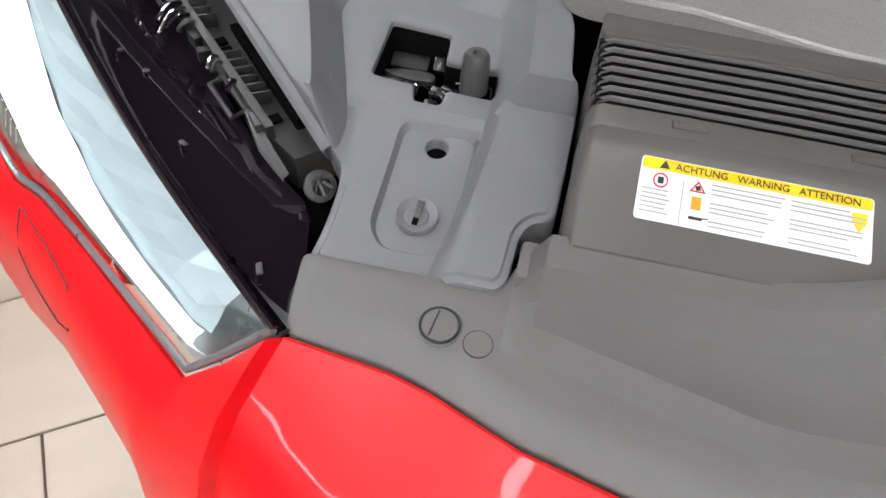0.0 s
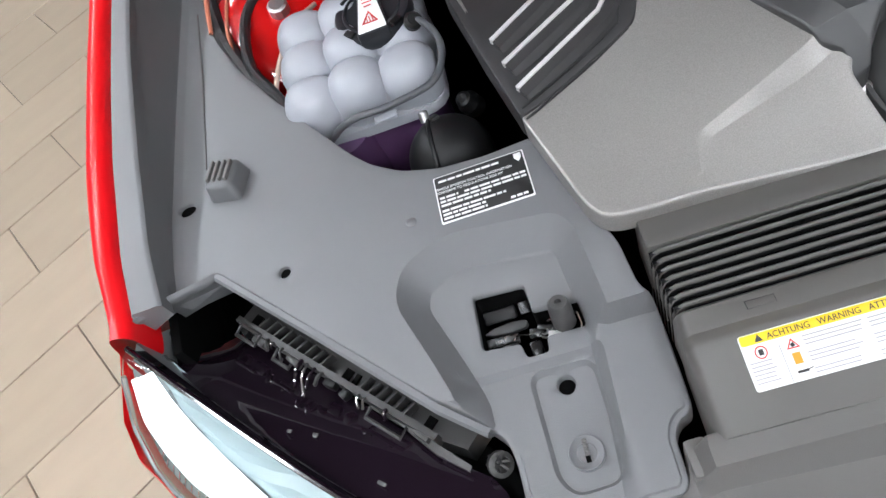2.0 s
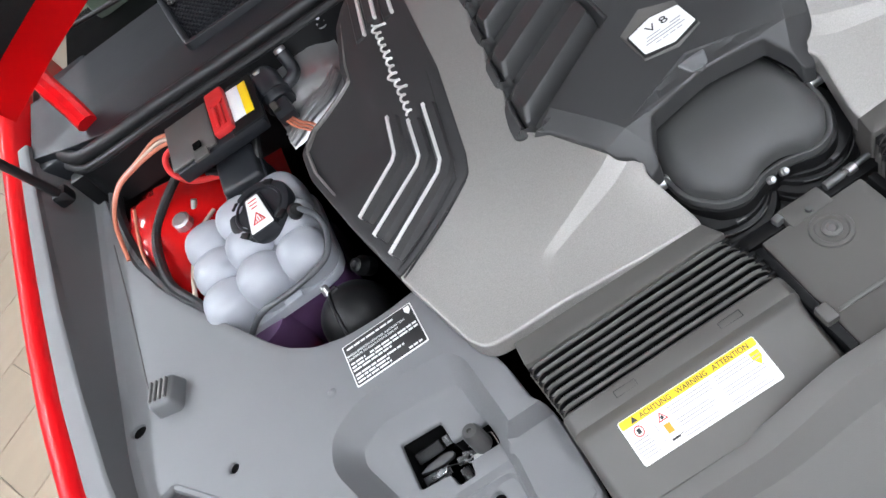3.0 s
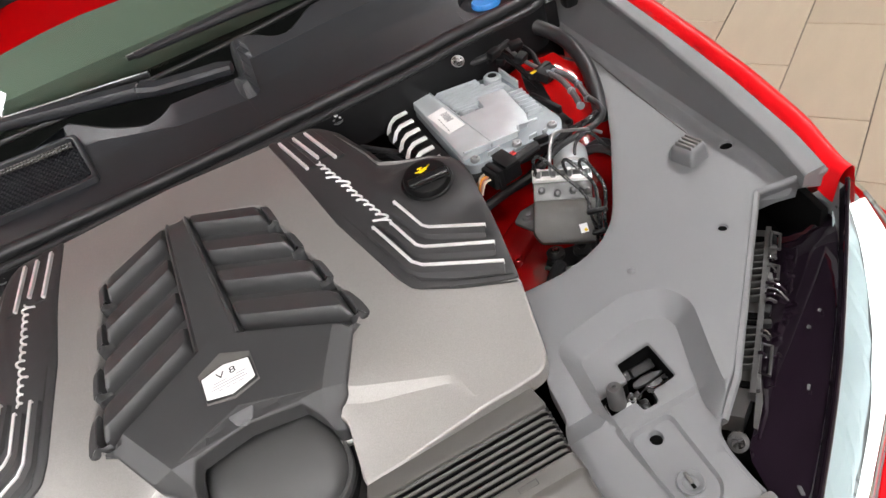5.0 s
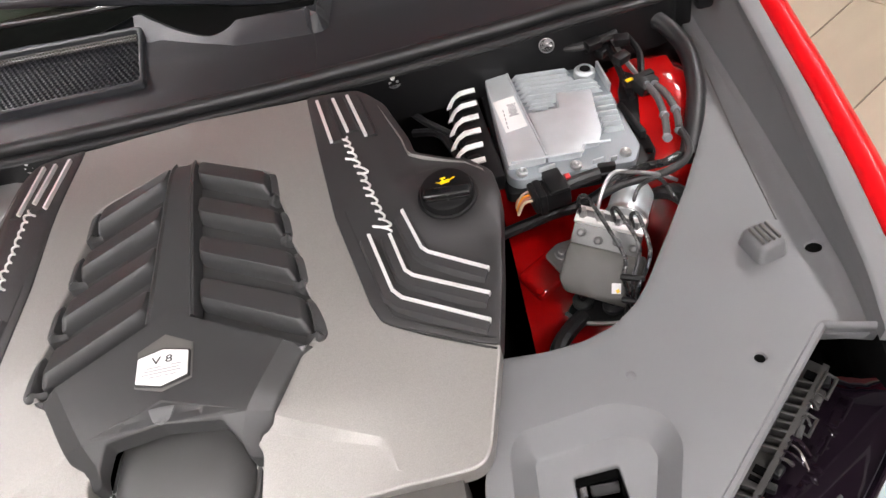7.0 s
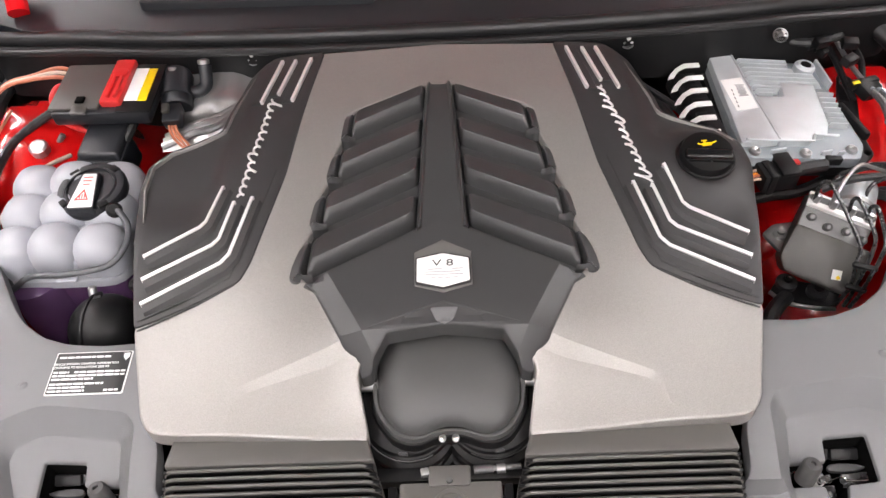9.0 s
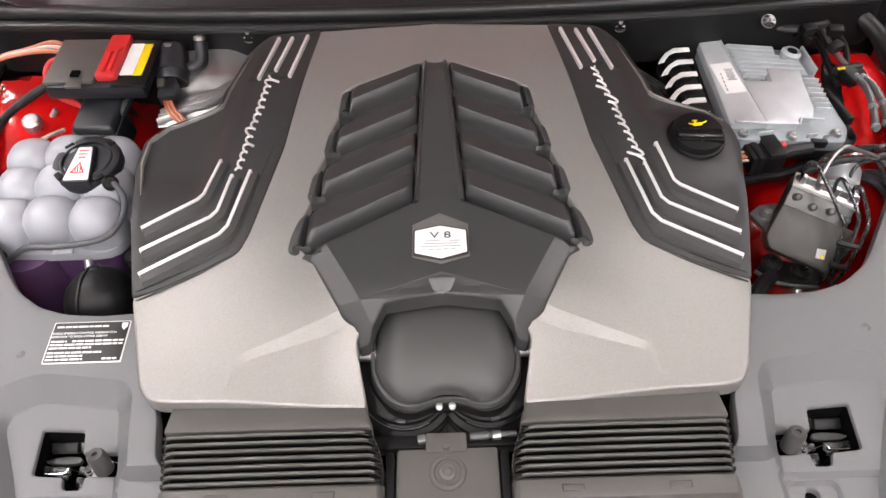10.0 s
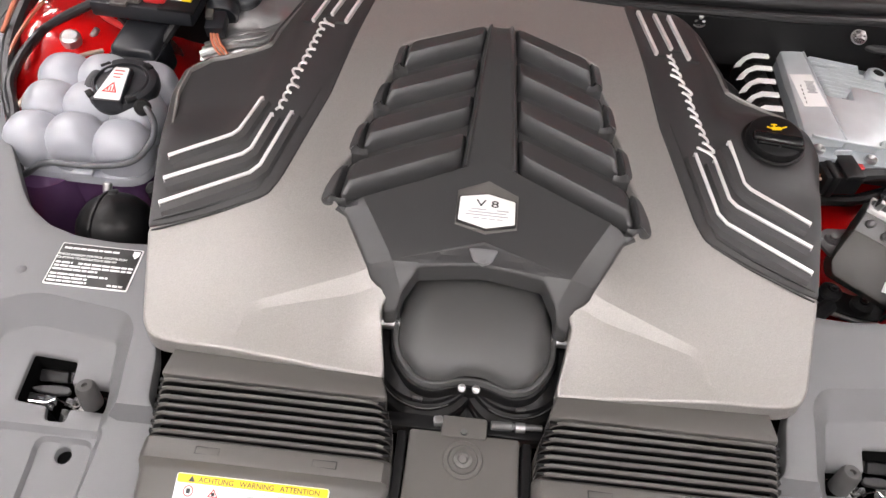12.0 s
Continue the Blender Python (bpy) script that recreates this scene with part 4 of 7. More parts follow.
        st = part("type_label", sheet(fillet([(0.160, -0.313), (0.270, -0.313), (0.270, -0.379), (0.160, -0.379)], 0.002), [], lambda x, y: on(y), 0.0008, 0.0003, 0.02), M["white"], box, "black label with a white border")
        part("black_field", sheet(fillet([(0.163, -0.3155), (0.267, -0.3155), (0.267, -0.3765), (0.163, -0.3765)], 0.002), [], lambda x, y: on(y) + 0.0006, 0.0003, 0.0001, 0.03), M["deep"], st)
        for x0, y, w, hh in ((0.178, -0.325, 0.022, 0.006), (0.215, -0.338, 0.052, 0.005), (0.215, -0.347, 0.050, 0.005), (0.215, -0.356, 0.046, 0.005), (0.248, -0.347, 0.024, 0.010), (0.246, -0.366, 0.024, 0.003)):
            part("print_line", block((w, hh, 0.0003), (x0, y, on(y) + 0.0011), (20, 0, 0), 0), M["white"], st, smooth=0)
        part("crest_mark", sheet([(0.252, -0.318), (0.262, -0.318), (0.262, -0.324), (0.257, -0.331), (0.252, -0.324)], [], lambda x, y: on(y) + 0.001, 0.0003, 0.0001, 0.02), M["white"], st)


airbox(-1)
airbox(1)


# ---- middle bridge between the filter boxes ----
def bridge():
    b = thing("latch_bridge", (0, -0.32, 0.76), "dark grey plastic bridge with a round plug", "trim cover")
    part("body", sheet(fillet([(-0.060, -0.236), (0.060, -0.236), (0.062, -0.40), (-0.062, -0.40)], 0.004), [], lambda x, y: 0.832 + 0.10 * (y + 0.25) , 0.08, 0.003, 0.03), M["airbox"], b)
    z = 0.8305
    part("plug_ring", lathe([(0.0, 0), (0.0215, 0), (0.0205, 0.002), (0.0165, 0.0025), (0.015, 0.0005), (0.0, 0.0005)], (0, -0.266, z), (6, 0, 0), 32), M["airbox"], b)
    part("plug", lathe([(0.0, 0), (0.010, 0), (0.0095, 0.004), (0.006, 0.0055), (0.004, 0.003), (0.0, 0.003)], (0, -0.266, z), (6, 0, 0), 24), M["front"], b)
    for s in (-1, 1):
        part("guide", block((0.010, 0.15, 0.03), (s * 0.0675, -0.315, 0.815), (6, 0, 0), 0.002), M["black"], b)
        part("clip", block((0.014, 0.02, 0.014), (s * 0.067, -0.338, 0.833), (6, 0, 0), 0.003), M["airbox"], b)
    part("step", block((0.118, 0.004, 0.003), (0, -0.337, 0.8245), (6, 0, 0), 0.001), M["front"], b)
    part("rail", block((0.19, 0.018, 0.02), (0, -0.222, 0.815), (0, 0, 0), 0.003), M["black"], b)
    part("lug", block((0.050, 0.026, 0.022), (-0.001, -0.229, 0.824), (0, 0, 0), 0.003), M["airbox"], b)
    part("lug_screw", lathe([(0, 0), (0.004, 0), (0.0035, 0.003), (0, 0.003)], (-0.001, -0.236, 0.835), n=14), M["iron"], b)
    part("cable_end", lathe([(0, 0), (0.005, 0), (0.005, 0.022), (0.0035, 0.024), (0.0035, 0.056), (0, 0.056)], (0.028, -0.223, 0.834), (0, 90, 3), 12), M["iron"], b, "dull metal cable end")
    part("ferrule", lathe([(0.0046, 0), (0.0056, 0), (0.0056, 0.010), (0.0046, 0.010)], (0.055, -0.2225, 0.834), (0, 90, 3), 12), M["steel"], b)
    part("cable_nut", block((0.010, 0.010, 0.010), (-0.030, -0.224, 0.832), (0, 0, 10), 0.002), M["steel"], b)


bridge()


# ---- side trim panels with the bonnet latch pockets ----
def side_panel(s):
    pan = thing("side_trim_panel", (s * 0.6, -0.1, 0.80), "grey plastic engine bay side panel with a bonnet latch pocket", "trim panel", "pair of side trim panels")
    outer = [(0.392, -0.040), (0.454, -0.044), (0.503, -0.040), (0.545, -0.026), (0.580, 0.0), (0.602, 0.026), (0.652, 0.100), (0.703, 0.177), (0.753, 0.262), (0.786, 0.350), (0.812, 0.45), (0.830, 0.55), (0.842, 0.63), (0.897, 0.64),
             (0.891, 0.56), (0.877, 0.35), (0.869, 0.26), (0.851, 0.085), (0.838, -0.05), (0.829, -0.106), (0.778, -0.078), (0.669, -0.184), (0.558, -0.289), (0.5215, -0.309), (0.509, -0.323), (0.5055, -0.340), (0.505, -0.362), (0.5055, -0.385), (0.508, -0.404), (0.501, -0.413), (0.368, -0.411), (0.361, -0.402),
             (0.360, -0.364), (0.353, -0.352), (0.337, -0.346), (0.336, -0.300), (0.336, -0.250), (0.347, -0.238), (0.352, -0.19), (0.363, -0.160), (0.386, -0.06)]
    pocket = fillet([(0.505, -0.186), (0.452, -0.189), (0.451, -0.215), (0.405, -0.217), (0.404, -0.242), (0.444, -0.241), (0.446, -0.256), (0.468, -0.256), (0.471, -0.241), (0.509, -0.238)], 0.004)
    holes = [pocket, circle(0.693, -0.110, 0.0065), circle(0.819, 0.030, 0.0118, ry=0.0092, turn=0.3), circle(0.440, -0.286, 0.0088)]
    plate = fillet([(0.4715, -0.272), (0.409, -0.272), (0.4085, -0.368), (0.418, -0.3845), (0.458, -0.3865), (0.4705, -0.370)][::-1], 0.012)
    outer_f = fillet(outer, 0.010, 3)
    foot = [p for p in outer_f if p[1] < -0.30]

    def z(x, y):
        v = z_panel(x, y)
        if -0.41 < y < -0.24 and 0.39 < x < 0.50:
            d = seg_dist(x, y, plate)
            ins = inside([(x, y)], plate)[0]
            v -= 0.0055 * ramp(-0.002, 0.002, d if ins else -d)
        if y < -0.33:
            v -= 0.0024 * ramp(-0.33, -0.345, y) * ramp(0.0072, 0.0056, seg_dist(x, y, foot))
        return v

    panel = part("panel", sheet(fillet(outer, 0.010, 3), holes, z, 0.022, 0.003, 0.011, side=s, rings=[inset(RECESS, d) for d in (-0.0035, -0.001, 0.002, 0.013, 0.0225, 0.025, 0.0275)] + [[(0.40, -0.2625), (0.535, -0.2625), (0.535, -0.2685), (0.40, -0.2685)]] + [[(lerp_table(FOOT, y) + d, y) for y in np.arange(-0.09, 0.63, 0.02)] + [(lerp_table(FOOT, y) + d + 0.0001, y) for y in np.arange(0.63, -0.09, -0.02)] for d in (-0.012, -0.001, 0.001)] + [inset(plate, d) for d in (-0.002, 0.002)] + [[p for p in inset(outer_f if area(outer_f) > 0 else outer_f[::-1], d) if p[1] < -0.305] for d in (0.0056, 0.0072)] + [[(x, -0.12), (x, -0.335), (x + 0.0001, -0.335), (x + 0.0001, -0.12)] for x in (0.352,)] + [[(0.34, y), (0.384, y), (0.384, y - 0.0001), (0.34, y - 0.0001)] for y in (-0.246, -0.253)]), M["panel"], pan)
    # shallow black discs that paint the shade inside the fixing holes
    for c, depth in ((circle(0.440, -0.286, 0.010), 0.012), (circle(0.693, -0.110, 0.008), 0.0075), (circle(0.819, 0.030, 0.0105), 0.0085)):
        cx, cy = sum(p[0] for p in c) / len(c), sum(p[1] for p in c) / len(c)
        part("hole_shade", lathe([(0, 0), (0.013, 0), (0.013, 0.003), (0, 0.003)], (s * cx, cy, z(cx, cy) - depth), n=16), M["deep"], panel, "black disc painting the shade in a fixing hole")
    # flange from the slope up to the wing
    rows = []
    for y in np.arange(-0.124, 0.70, 0.02):
        xl, xr, zr = lerp_table(RIM_LOW, y) - 0.003, lerp_table(RIM_RED, y) - 0.004, lerp_table(RIM_TOP, y)
        rows.append([(s * (xl - 0.002), y, zr - 0.02), (s * xl, y, zr - 0.001), (s * (xl + 0.003), y, zr + 0.0015), (s * (xl + 0.006), y, zr + 0.002), (s * (xr - 0.003), y, zr + 0.001), (s * xr, y, zr - 0.003), (s * (xr + 0.001), y, zr - 0.04)])
    bm, vs = loft(rows, flip=s < 0)
    bm.faces.new(vs[0])
    part("outer_rim", bm, M["panel"], pan)
    # front lip over the headlight
    lip = [(0.862, -0.128), (0.826, -0.112), (0.780, -0.084), (0.670, -0.190), (0.561, -0.295), (0.5245, -0.315)]
    rows = []
    for k, (x, y) in enumerate(lip):
        zz = (z_panel(x, y) if x < 0.83 else 0.884) - 0.002
        n = Vector((0.45, -0.89)) if k < 2 else Vector((0.62, -0.78)) if k == 2 else Vector((0.70, -0.714))
        rows.append([(s * (x + n.x * d), y + n.y * d, zz + h) for d, h in ((-0.006, 0.0), (0.0, -0.001), (0.0025, -0.005), (0.0005, -0.010), (-0.010, -0.024), (-0.024, -0.042), (-0.030, -0.060))])
    bm, _ = loft(rows, flip=s > 0)
    part("front_lip", bm, M["panel"], pan)
    # seam towards the plug
    part("seam", ribbon([(s * 0.824, 0.43), (s * 0.807, 0.26), (s * 0.794, 0.085)], 0.0014, lambda x, y: z(abs(x), y), 0.0016, 0.002), M["airbox"], pan)
    # ribbed plug
    px, py = 0.758, 0.043
    bm = block((0.045, 0.052, 0.034), (s * px, py, z(px, py) + 0.010), (0, 0, s * 14), 0.008, 3, taper=0.82)
    plug = part("ribbed_plug", bm, M["panel"], pan)
    for k in range(4):
        o = Matrix.Rotation(radians(s * 14), 3, "Z") @ Vector(((k - 1.5) * 0.0078, 0, 0))
        part("plug_rib", block((0.0042, 0.030, 0.008), (s * px + o.x, py + o.y, z(px, py) + 0.0275), (0, 0, s * 14), 0.0015), M["front"], plug)
    part("dimple", lathe([(0.0, 0.002), (0.004, 0.0015), (0.006, 0.0)], (s * 0.545, -0.10, z(0.545, -0.10) + 0.0002), n=16), M["panel"], pan)
    # quarter-turn fastener
    kx, ky = 0.4395, -0.352
    kz = z(kx, ky)
    fast = part("fastener", lathe([(0.0, 0.0022), (0.0085, 0.0020), (0.0095, 0.0010), (0.0105, 0.0012), (0.0155, 0.0050), (0.0166, 0.0050), (0.0170, 0.0040), (0.0170, -0.002)], (s * kx, ky, kz), (7, 0, 0), 36), M["panel"], pan, "round dished quarter-turn fastener")
    part("slot", block((0.0044, 0.0065, 0.0016), (s * kx, ky - 0.0060, kz + 0.0018), (7, 0, 0), 0.0003), M["deep"], fast, "dark screwdriver slot")
    bm = block((0.0040, 0.016, 0.0040), (s * kx + 0.0005, ky + 0.0045, kz + 0.0042), (7, 0, -4), 0.0008)
    for k in range(6):
        block((0.0052, 0.0012, 0.0016), (s * kx + 0.0005, ky - 0.0020 + 0.0024 * k, kz + 0.0058 + 0.0003 * k), (7, 0, -14), 0.0003, bm=bm)
    part("bar", bm, M["front"], fast, "toothed bar")
    # black walls of the pocket: its inner shade put into colour
    ring = inset(dense(pocket if area(pocket) < 0 else pocket[::-1], 0.01), -0.0008)
    bm = bmesh.new()
    hi = [bm.verts.new((s * x, y, z(x, y) - 0.0045)) for x, y in ring]
    lo = [bm.verts.new((s * x, y, 0.735)) for x, y in ring]
    for i in range(len(ring)):
        bm.faces.new((hi[i - 1], lo[i - 1], lo[i], hi[i]))
    part("pocket_shade", bm, M["deep"], pan, "black walls painting the shade inside the latch pocket")
    # latch inside the pocket
    zt = 0.80
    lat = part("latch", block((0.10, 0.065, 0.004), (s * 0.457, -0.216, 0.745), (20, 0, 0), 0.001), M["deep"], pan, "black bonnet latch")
    bm = block((0.034, 0.014, 0.016), (s * 0.486, -0.193, 0.781), (35, 0, 0), 0.002)
    part("latch_box", bm, M["black"], lat)
    part("latch_post", block((0.012, 0.014, 0.020), (s * 0.459, -0.193, 0.783), (35, 0, 0), 0.002), M["latch"], lat)
    paddle = [(0.0, 0.0), (0.012, 0.0055), (0.030, 0.0075), (0.044, 0.0060), (0.047, 0.0), (0.044, -0.0055), (0.028, -0.0080), (0.010, -0.0055)]
    part("latch_hook", sheet(fillet([(0.506 - x, -0.2135 + 0.62 * y) for x, y in paddle][::-1], 0.002), [], lambda x, y: 0.786 + 0.5 * (y + 0.2135), 0.004, 0.001, 0.006, side=s), M["rubber"], lat, "flat grey release paddle")
    bm = block((0.016, 0.010, 0.014), (s * 0.453, -0.225, 0.778), (20, 0, s * 12), 0.002)
    block((0.012, 0.020, 0.010), (s * 0.458, -0.241, 0.772), (20, 0, 0), 0.002, bm=bm)
    block((0.020, 0.006, 0.008), (s * 0.442, -0.225, 0.783), (10, 0, s * 20), 0.001, bm=bm)
    part("latch_lever", bm, M["latch"], lat)
    bm = block((0.034, 0.010, 0.003), (s * 0.489, -0.2245, 0.781), (30, 0, s * 4), 0.0008)
    block((0.022, 0.006, 0.003), (s * 0.486, -0.2315, 0.777), (30, 0, s * 4), 0.0008, bm=bm)
    part("latch_catch", bm, M["steel_dark"], lat, "dark steel catch plate")
    part("latch_wire", tube([(s * x, y, zz) for x, y, zz in ((0.502, -0.2310, 0.786), (0.480, -0.2305, 0.785), (0.474, -0.226, 0.786), (0.466, -0.2265, 0.785), (0.455, -0.230, 0.783))], 0.0010, 6), M["chrome"], lat, "thin steel wire")
    part("latch_ring", tube([(s * x, y, zz) for x, y, zz in ((0.440, -0.222, 0.792), (0.425, -0.2205, 0.793), (0.411, -0.2215, 0.793), (0.4085, -0.228, 0.791), (0.4090, -0.2375, 0.788), (0.416, -0.2395, 0.787), (0.440, -0.2385, 0.786))], 0.0013, 6), M["chrome"], lat, "bent steel wire loop")
    part("latch_foot", block((0.012, 0.012, 0.006), (s * 0.437, -0.2330, 0.780), (20, 0, s * 25), 0.001), M["steel"], lat)
    part("latch_spring", tube([(s * (0.446 + 0.004 * math.cos(a)), -0.230 + 0.004 * math.sin(a), 0.775 + 0.0012 * a) for a in np.arange(0, 12, 0.7)], 0.0010, 6, smooth=0), M["steel"], lat, "thin steel spring")
    part("buffer", lathe([(0, 0), (0.0118, 0), (0.0115, 0.022), (0.0108, 0.032), (0.0085, 0.0355), (0.0035, 0.0355), (0.0030, 0.032), (0, 0.032)], (s * 0.4235, -0.2305, 0.7950), (-4, 0, 0), 28), M["buffer"], lat, "round grey rubber bonnet buffer")
    # label on the panel by the reservoir
    if s < 0:
        zl = lambda x, y: z_panel(-x, y) + 0.0012
        lab = part("emission_label", sheet(fillet([(-0.513, -0.0545), (-0.412, -0.0545), (-0.412, -0.1165), (-0.513, -0.1165)], 0.002), [], zl, 0.0008, 0.0003, 0.02), M["white"], pan, "black label with rows of white print")
        part("black_field", sheet(fillet([(-0.5115, -0.056), (-0.4135, -0.056), (-0.4135, -0.115), (-0.5115, -0.115)], 0.002), [], lambda x, y: zl(x, y) + 0.0005, 0.0003, 0.0001, 0.03), M["ink"], lab)
        rnd = random.Random(9)
        zz = zl(-0.46, -0.09) + 0.0009
        tl = math.atan(0.06)
        for y, words, w in ((-0.0722, "VEHICLE EMISSION CONTROL INFORMATION", 0.97), (-0.0772, "CONFORMS TO REGULATIONS 2020 MY", 0.97)):
            wide = 0.079 if y > -0.075 else 0.068
            text(words, (-0.5095 + wide / 2, y - 0.0016, zl(-0.47, y) + 0.0009), 0.0043, M["white"], lab, tl, wide=w)
        for y, start, end in ((-0.0625, -0.5075, -0.440), (-0.0845, -0.5095, -0.489), (-0.0845, -0.482, -0.4155), (-0.0895, -0.5095, -0.4155), (-0.0945, -0.5095, -0.455), (-0.1015, -0.5095, -0.440), (-0.1065, -0.5095, -0.463), (-0.1115, -0.5095, -0.462), (-0.1115, -0.437, -0.4185)):
            x = start
            while x < end - 0.001:
                w = min(rnd.uniform(0.005, 0.014), end - x)
                part("print_line", block((w, 0.0026, 0.0003), (x + w / 2, y, zl(x, y) + 0.0008), (math.degrees(tl), 0, 0), 0), M["white"], lab, smooth=0)
                x += w + 0.0014
        part("crest_mark", sheet([(-0.423, -0.058), (-0.415, -0.058), (-0.415, -0.064), (-0.419, -0.069), (-0.423, -0.064)], [], lambda x, y: zl(x, y) + 0.0009, 0.0003, 0.0001, 0.02), M["white"], lab)
    return pan


side_panel(-1)
side_panel(1)


# ---- front cross cover ----
def front_cover():
    fc = thing("front_cross_cover", (0, -0.45, 0.70), "grey plastic cover behind the bumper with round fasteners", "trim cover")
    half = [(0.0, -0.385), (0.065, -0.386), (0.33, -0.378), (0.356, -0.38), (0.366, -0.405), (0.510, -0.408), (0.503, -0.468), (0.425, -0.4765), (0.396, -0.4845), (0.331, -0.509), (0.266, -0.524), (0.14, -0.545), (0.0, -0.552)]
    outline = half + [(-x, y) for x, y in half[-2:0:-1]]

    def z(x, y):
        xa = abs(x)
        edge = float(np.interp(xa, [0, 0.14, 0.266, 0.331, 0.396, 0.425, 0.51], [-0.552, -0.545, -0.524, -0.509, -0.4845, -0.4765, -0.468]))
        u = (y - edge)
        v = 0.750 + 0.010 * sstep(0.0, 0.025, u) + 0.10 * max(0, u - 0.0) * 0.9
        w = ramp(0.357, 0.339, xa)
        ridge = -0.445 - 0.22 * max(0, 0.34 - xa)
        v += w * (0.017 * ramp(ridge - 0.010, ridge + 0.004, y) - 0.006 * ramp(ridge + 0.004, ridge + 0.03, y) + 0.024 * ramp(-0.419 - 0.03 * max(0.0, 0.33 - xa), -0.406, y))
        v = min(v, 0.8095)
        return v + 0.046 * sstep(0.20, 0.075, xa) * sstep(-0.552, -0.50, y + 0.1 * xa)

    SH = [(0.0, -0.415), (0.030, -0.424), (0.052, -0.446), (0.060, -0.475), (0.062, -0.526), (0.0, -0.538)]
    shield = fillet(SH + [(-x, y) for x, y in SH[-2:0:-1]], 0.014)
    ridges = [[(q * x, -0.445 - 0.22 * (0.34 - x) + d) for x in np.arange(0.08, 0.34, 0.01)] + [(q * x, -0.4451 - 0.22 * (0.34 - x) + d) for x in np.arange(0.34, 0.08, -0.01)] for q in (-1, 1) for d in (-0.010, 0.004)]
    for q in (-1, 1):
        ridges += [[(q * x, -0.419 - 0.03 * max(0.0, 0.33 - x)) for x in np.arange(0.08, 0.357, 0.008)] + [(q * x, -0.4191 - 0.03 * max(0.0, 0.33 - x)) for x in np.arange(0.352, 0.08, -0.008)]]
        ridges += [[(q * 0.08, -0.406), (q * 0.357, -0.406), (q * 0.357, -0.4061), (q * 0.08, -0.4061)]]
        ridges += [[(q * x, -0.39), (q * x, -0.452), (q * (x + 0.0001), -0.452), (q * (x + 0.0001), -0.39)] for x in (0.339, 0.357)]
    part("cover", sheet(fillet(outline, 0.008), [shield], z, 0.03, 0.003, 0.0125, rings=ridges), M["front"], fc)
    part("recess_rim", sheet([(x * 1.10, -0.478 + (y + 0.478) * 1.08) for x, y in shield], [[(x * 0.97, -0.478 + (y + 0.478) * 0.98) for x, y in shield]], lambda x, y: z(x, y) + 0.003, 0.012, 0.002, 0.012), M["front"], fc, "raised rim of the latch recess")
    inner = [(x * 0.90, -0.478 + (y + 0.478) * 0.90) for x, y in shield]
    rec = part("latch_recess", sheet([(x * 1.03, -0.478 + (y + 0.478) * 1.03) for x, y in shield], [], lambda x, y: 0.806, 0.004, 0.002, 0.02), M["black"], fc, "rounded recess of the bonnet latch")
    part("recess_floor", sheet(inner, [circle(0.0, -0.49, 0.012)], lambda x, y: 0.811, 0.003, 0.002, 0.02), M["airbox"], rec)
    part("pull_handle", block((0.092, 0.018, 0.016), (0.010, -0.488, 0.828), (0, 0, -40), 0.007, 3), M["front"], rec, "pull handle")
    part("rib", block((0.010, 0.035, 0.006), (0.004, -0.452, 0.824), (0, 0, 10), 0.003), M["front"], rec)
    for s in (-1, 1):
        x, y = 0.3995, -0.445
        zz = z(x, y)
        k = part("round_fastener", lathe([(0, 0.0), (0.0155, 0.0), (0.0155, 0.001), (0.0145, 0.0015), (0.0143, -0.001), (0.0125, -0.001), (0.0122, 0.0025), (0.0, 0.003)], (s * x, y, zz + 0.0005), (5, 0, 0), 36), M["front"], fc, "round slotted fastener")
        part("groove", block((0.0012, 0.020, 0.001), (s * x - 0.004, y, zz + 0.0035), (5, 0, -8), 0), M["ink"], k, smooth=0)
        part("ring", lathe([(0.0123, 0.002), (0.0145, 0.002), (0.0145, 0.0), (0.0123, 0.0)], (s * x, y, zz), (5, 0, 0), 36), M["rubber"], k)
        x, y = 0.3715, -0.4525
        p = part("blind_plug", lathe([(0, 0.0), (0.0098, 0.0), (0.0096, 0.0012), (0.0, 0.0013)], (s * x, y, z(x, y)), (5, 0, 0), 32), M["front"], fc, "flat round plug")
        part("joint_ring", lathe([(0.0098, 0.0008), (0.0104, 0.0008), (0.0104, 0.0), (0.0098, 0.0)], (s * x, y, z(x, y)), (5, 0, 0), 32), M["ink"], p)
        part("inner_step", block((0.14, 0.016, 0.05), (s * 0.437, -0.412, 0.7325), (0, 0, s * -1), 0.002), M["front"], fc)
        # solid black strip painting the shade between side panel and cover
        part("gap", block((0.142, 0.006, 0.004), (s * 0.434, -0.4130, 0.7580), (5, 0, s * -1), 0.001), M["deep"], fc)
        part("side_wall", block((0.020, 0.035, 0.06), (s * 0.347, -0.388, 0.755), (0, 0, 0), 0.004), M["front"], fc)


front_cover()


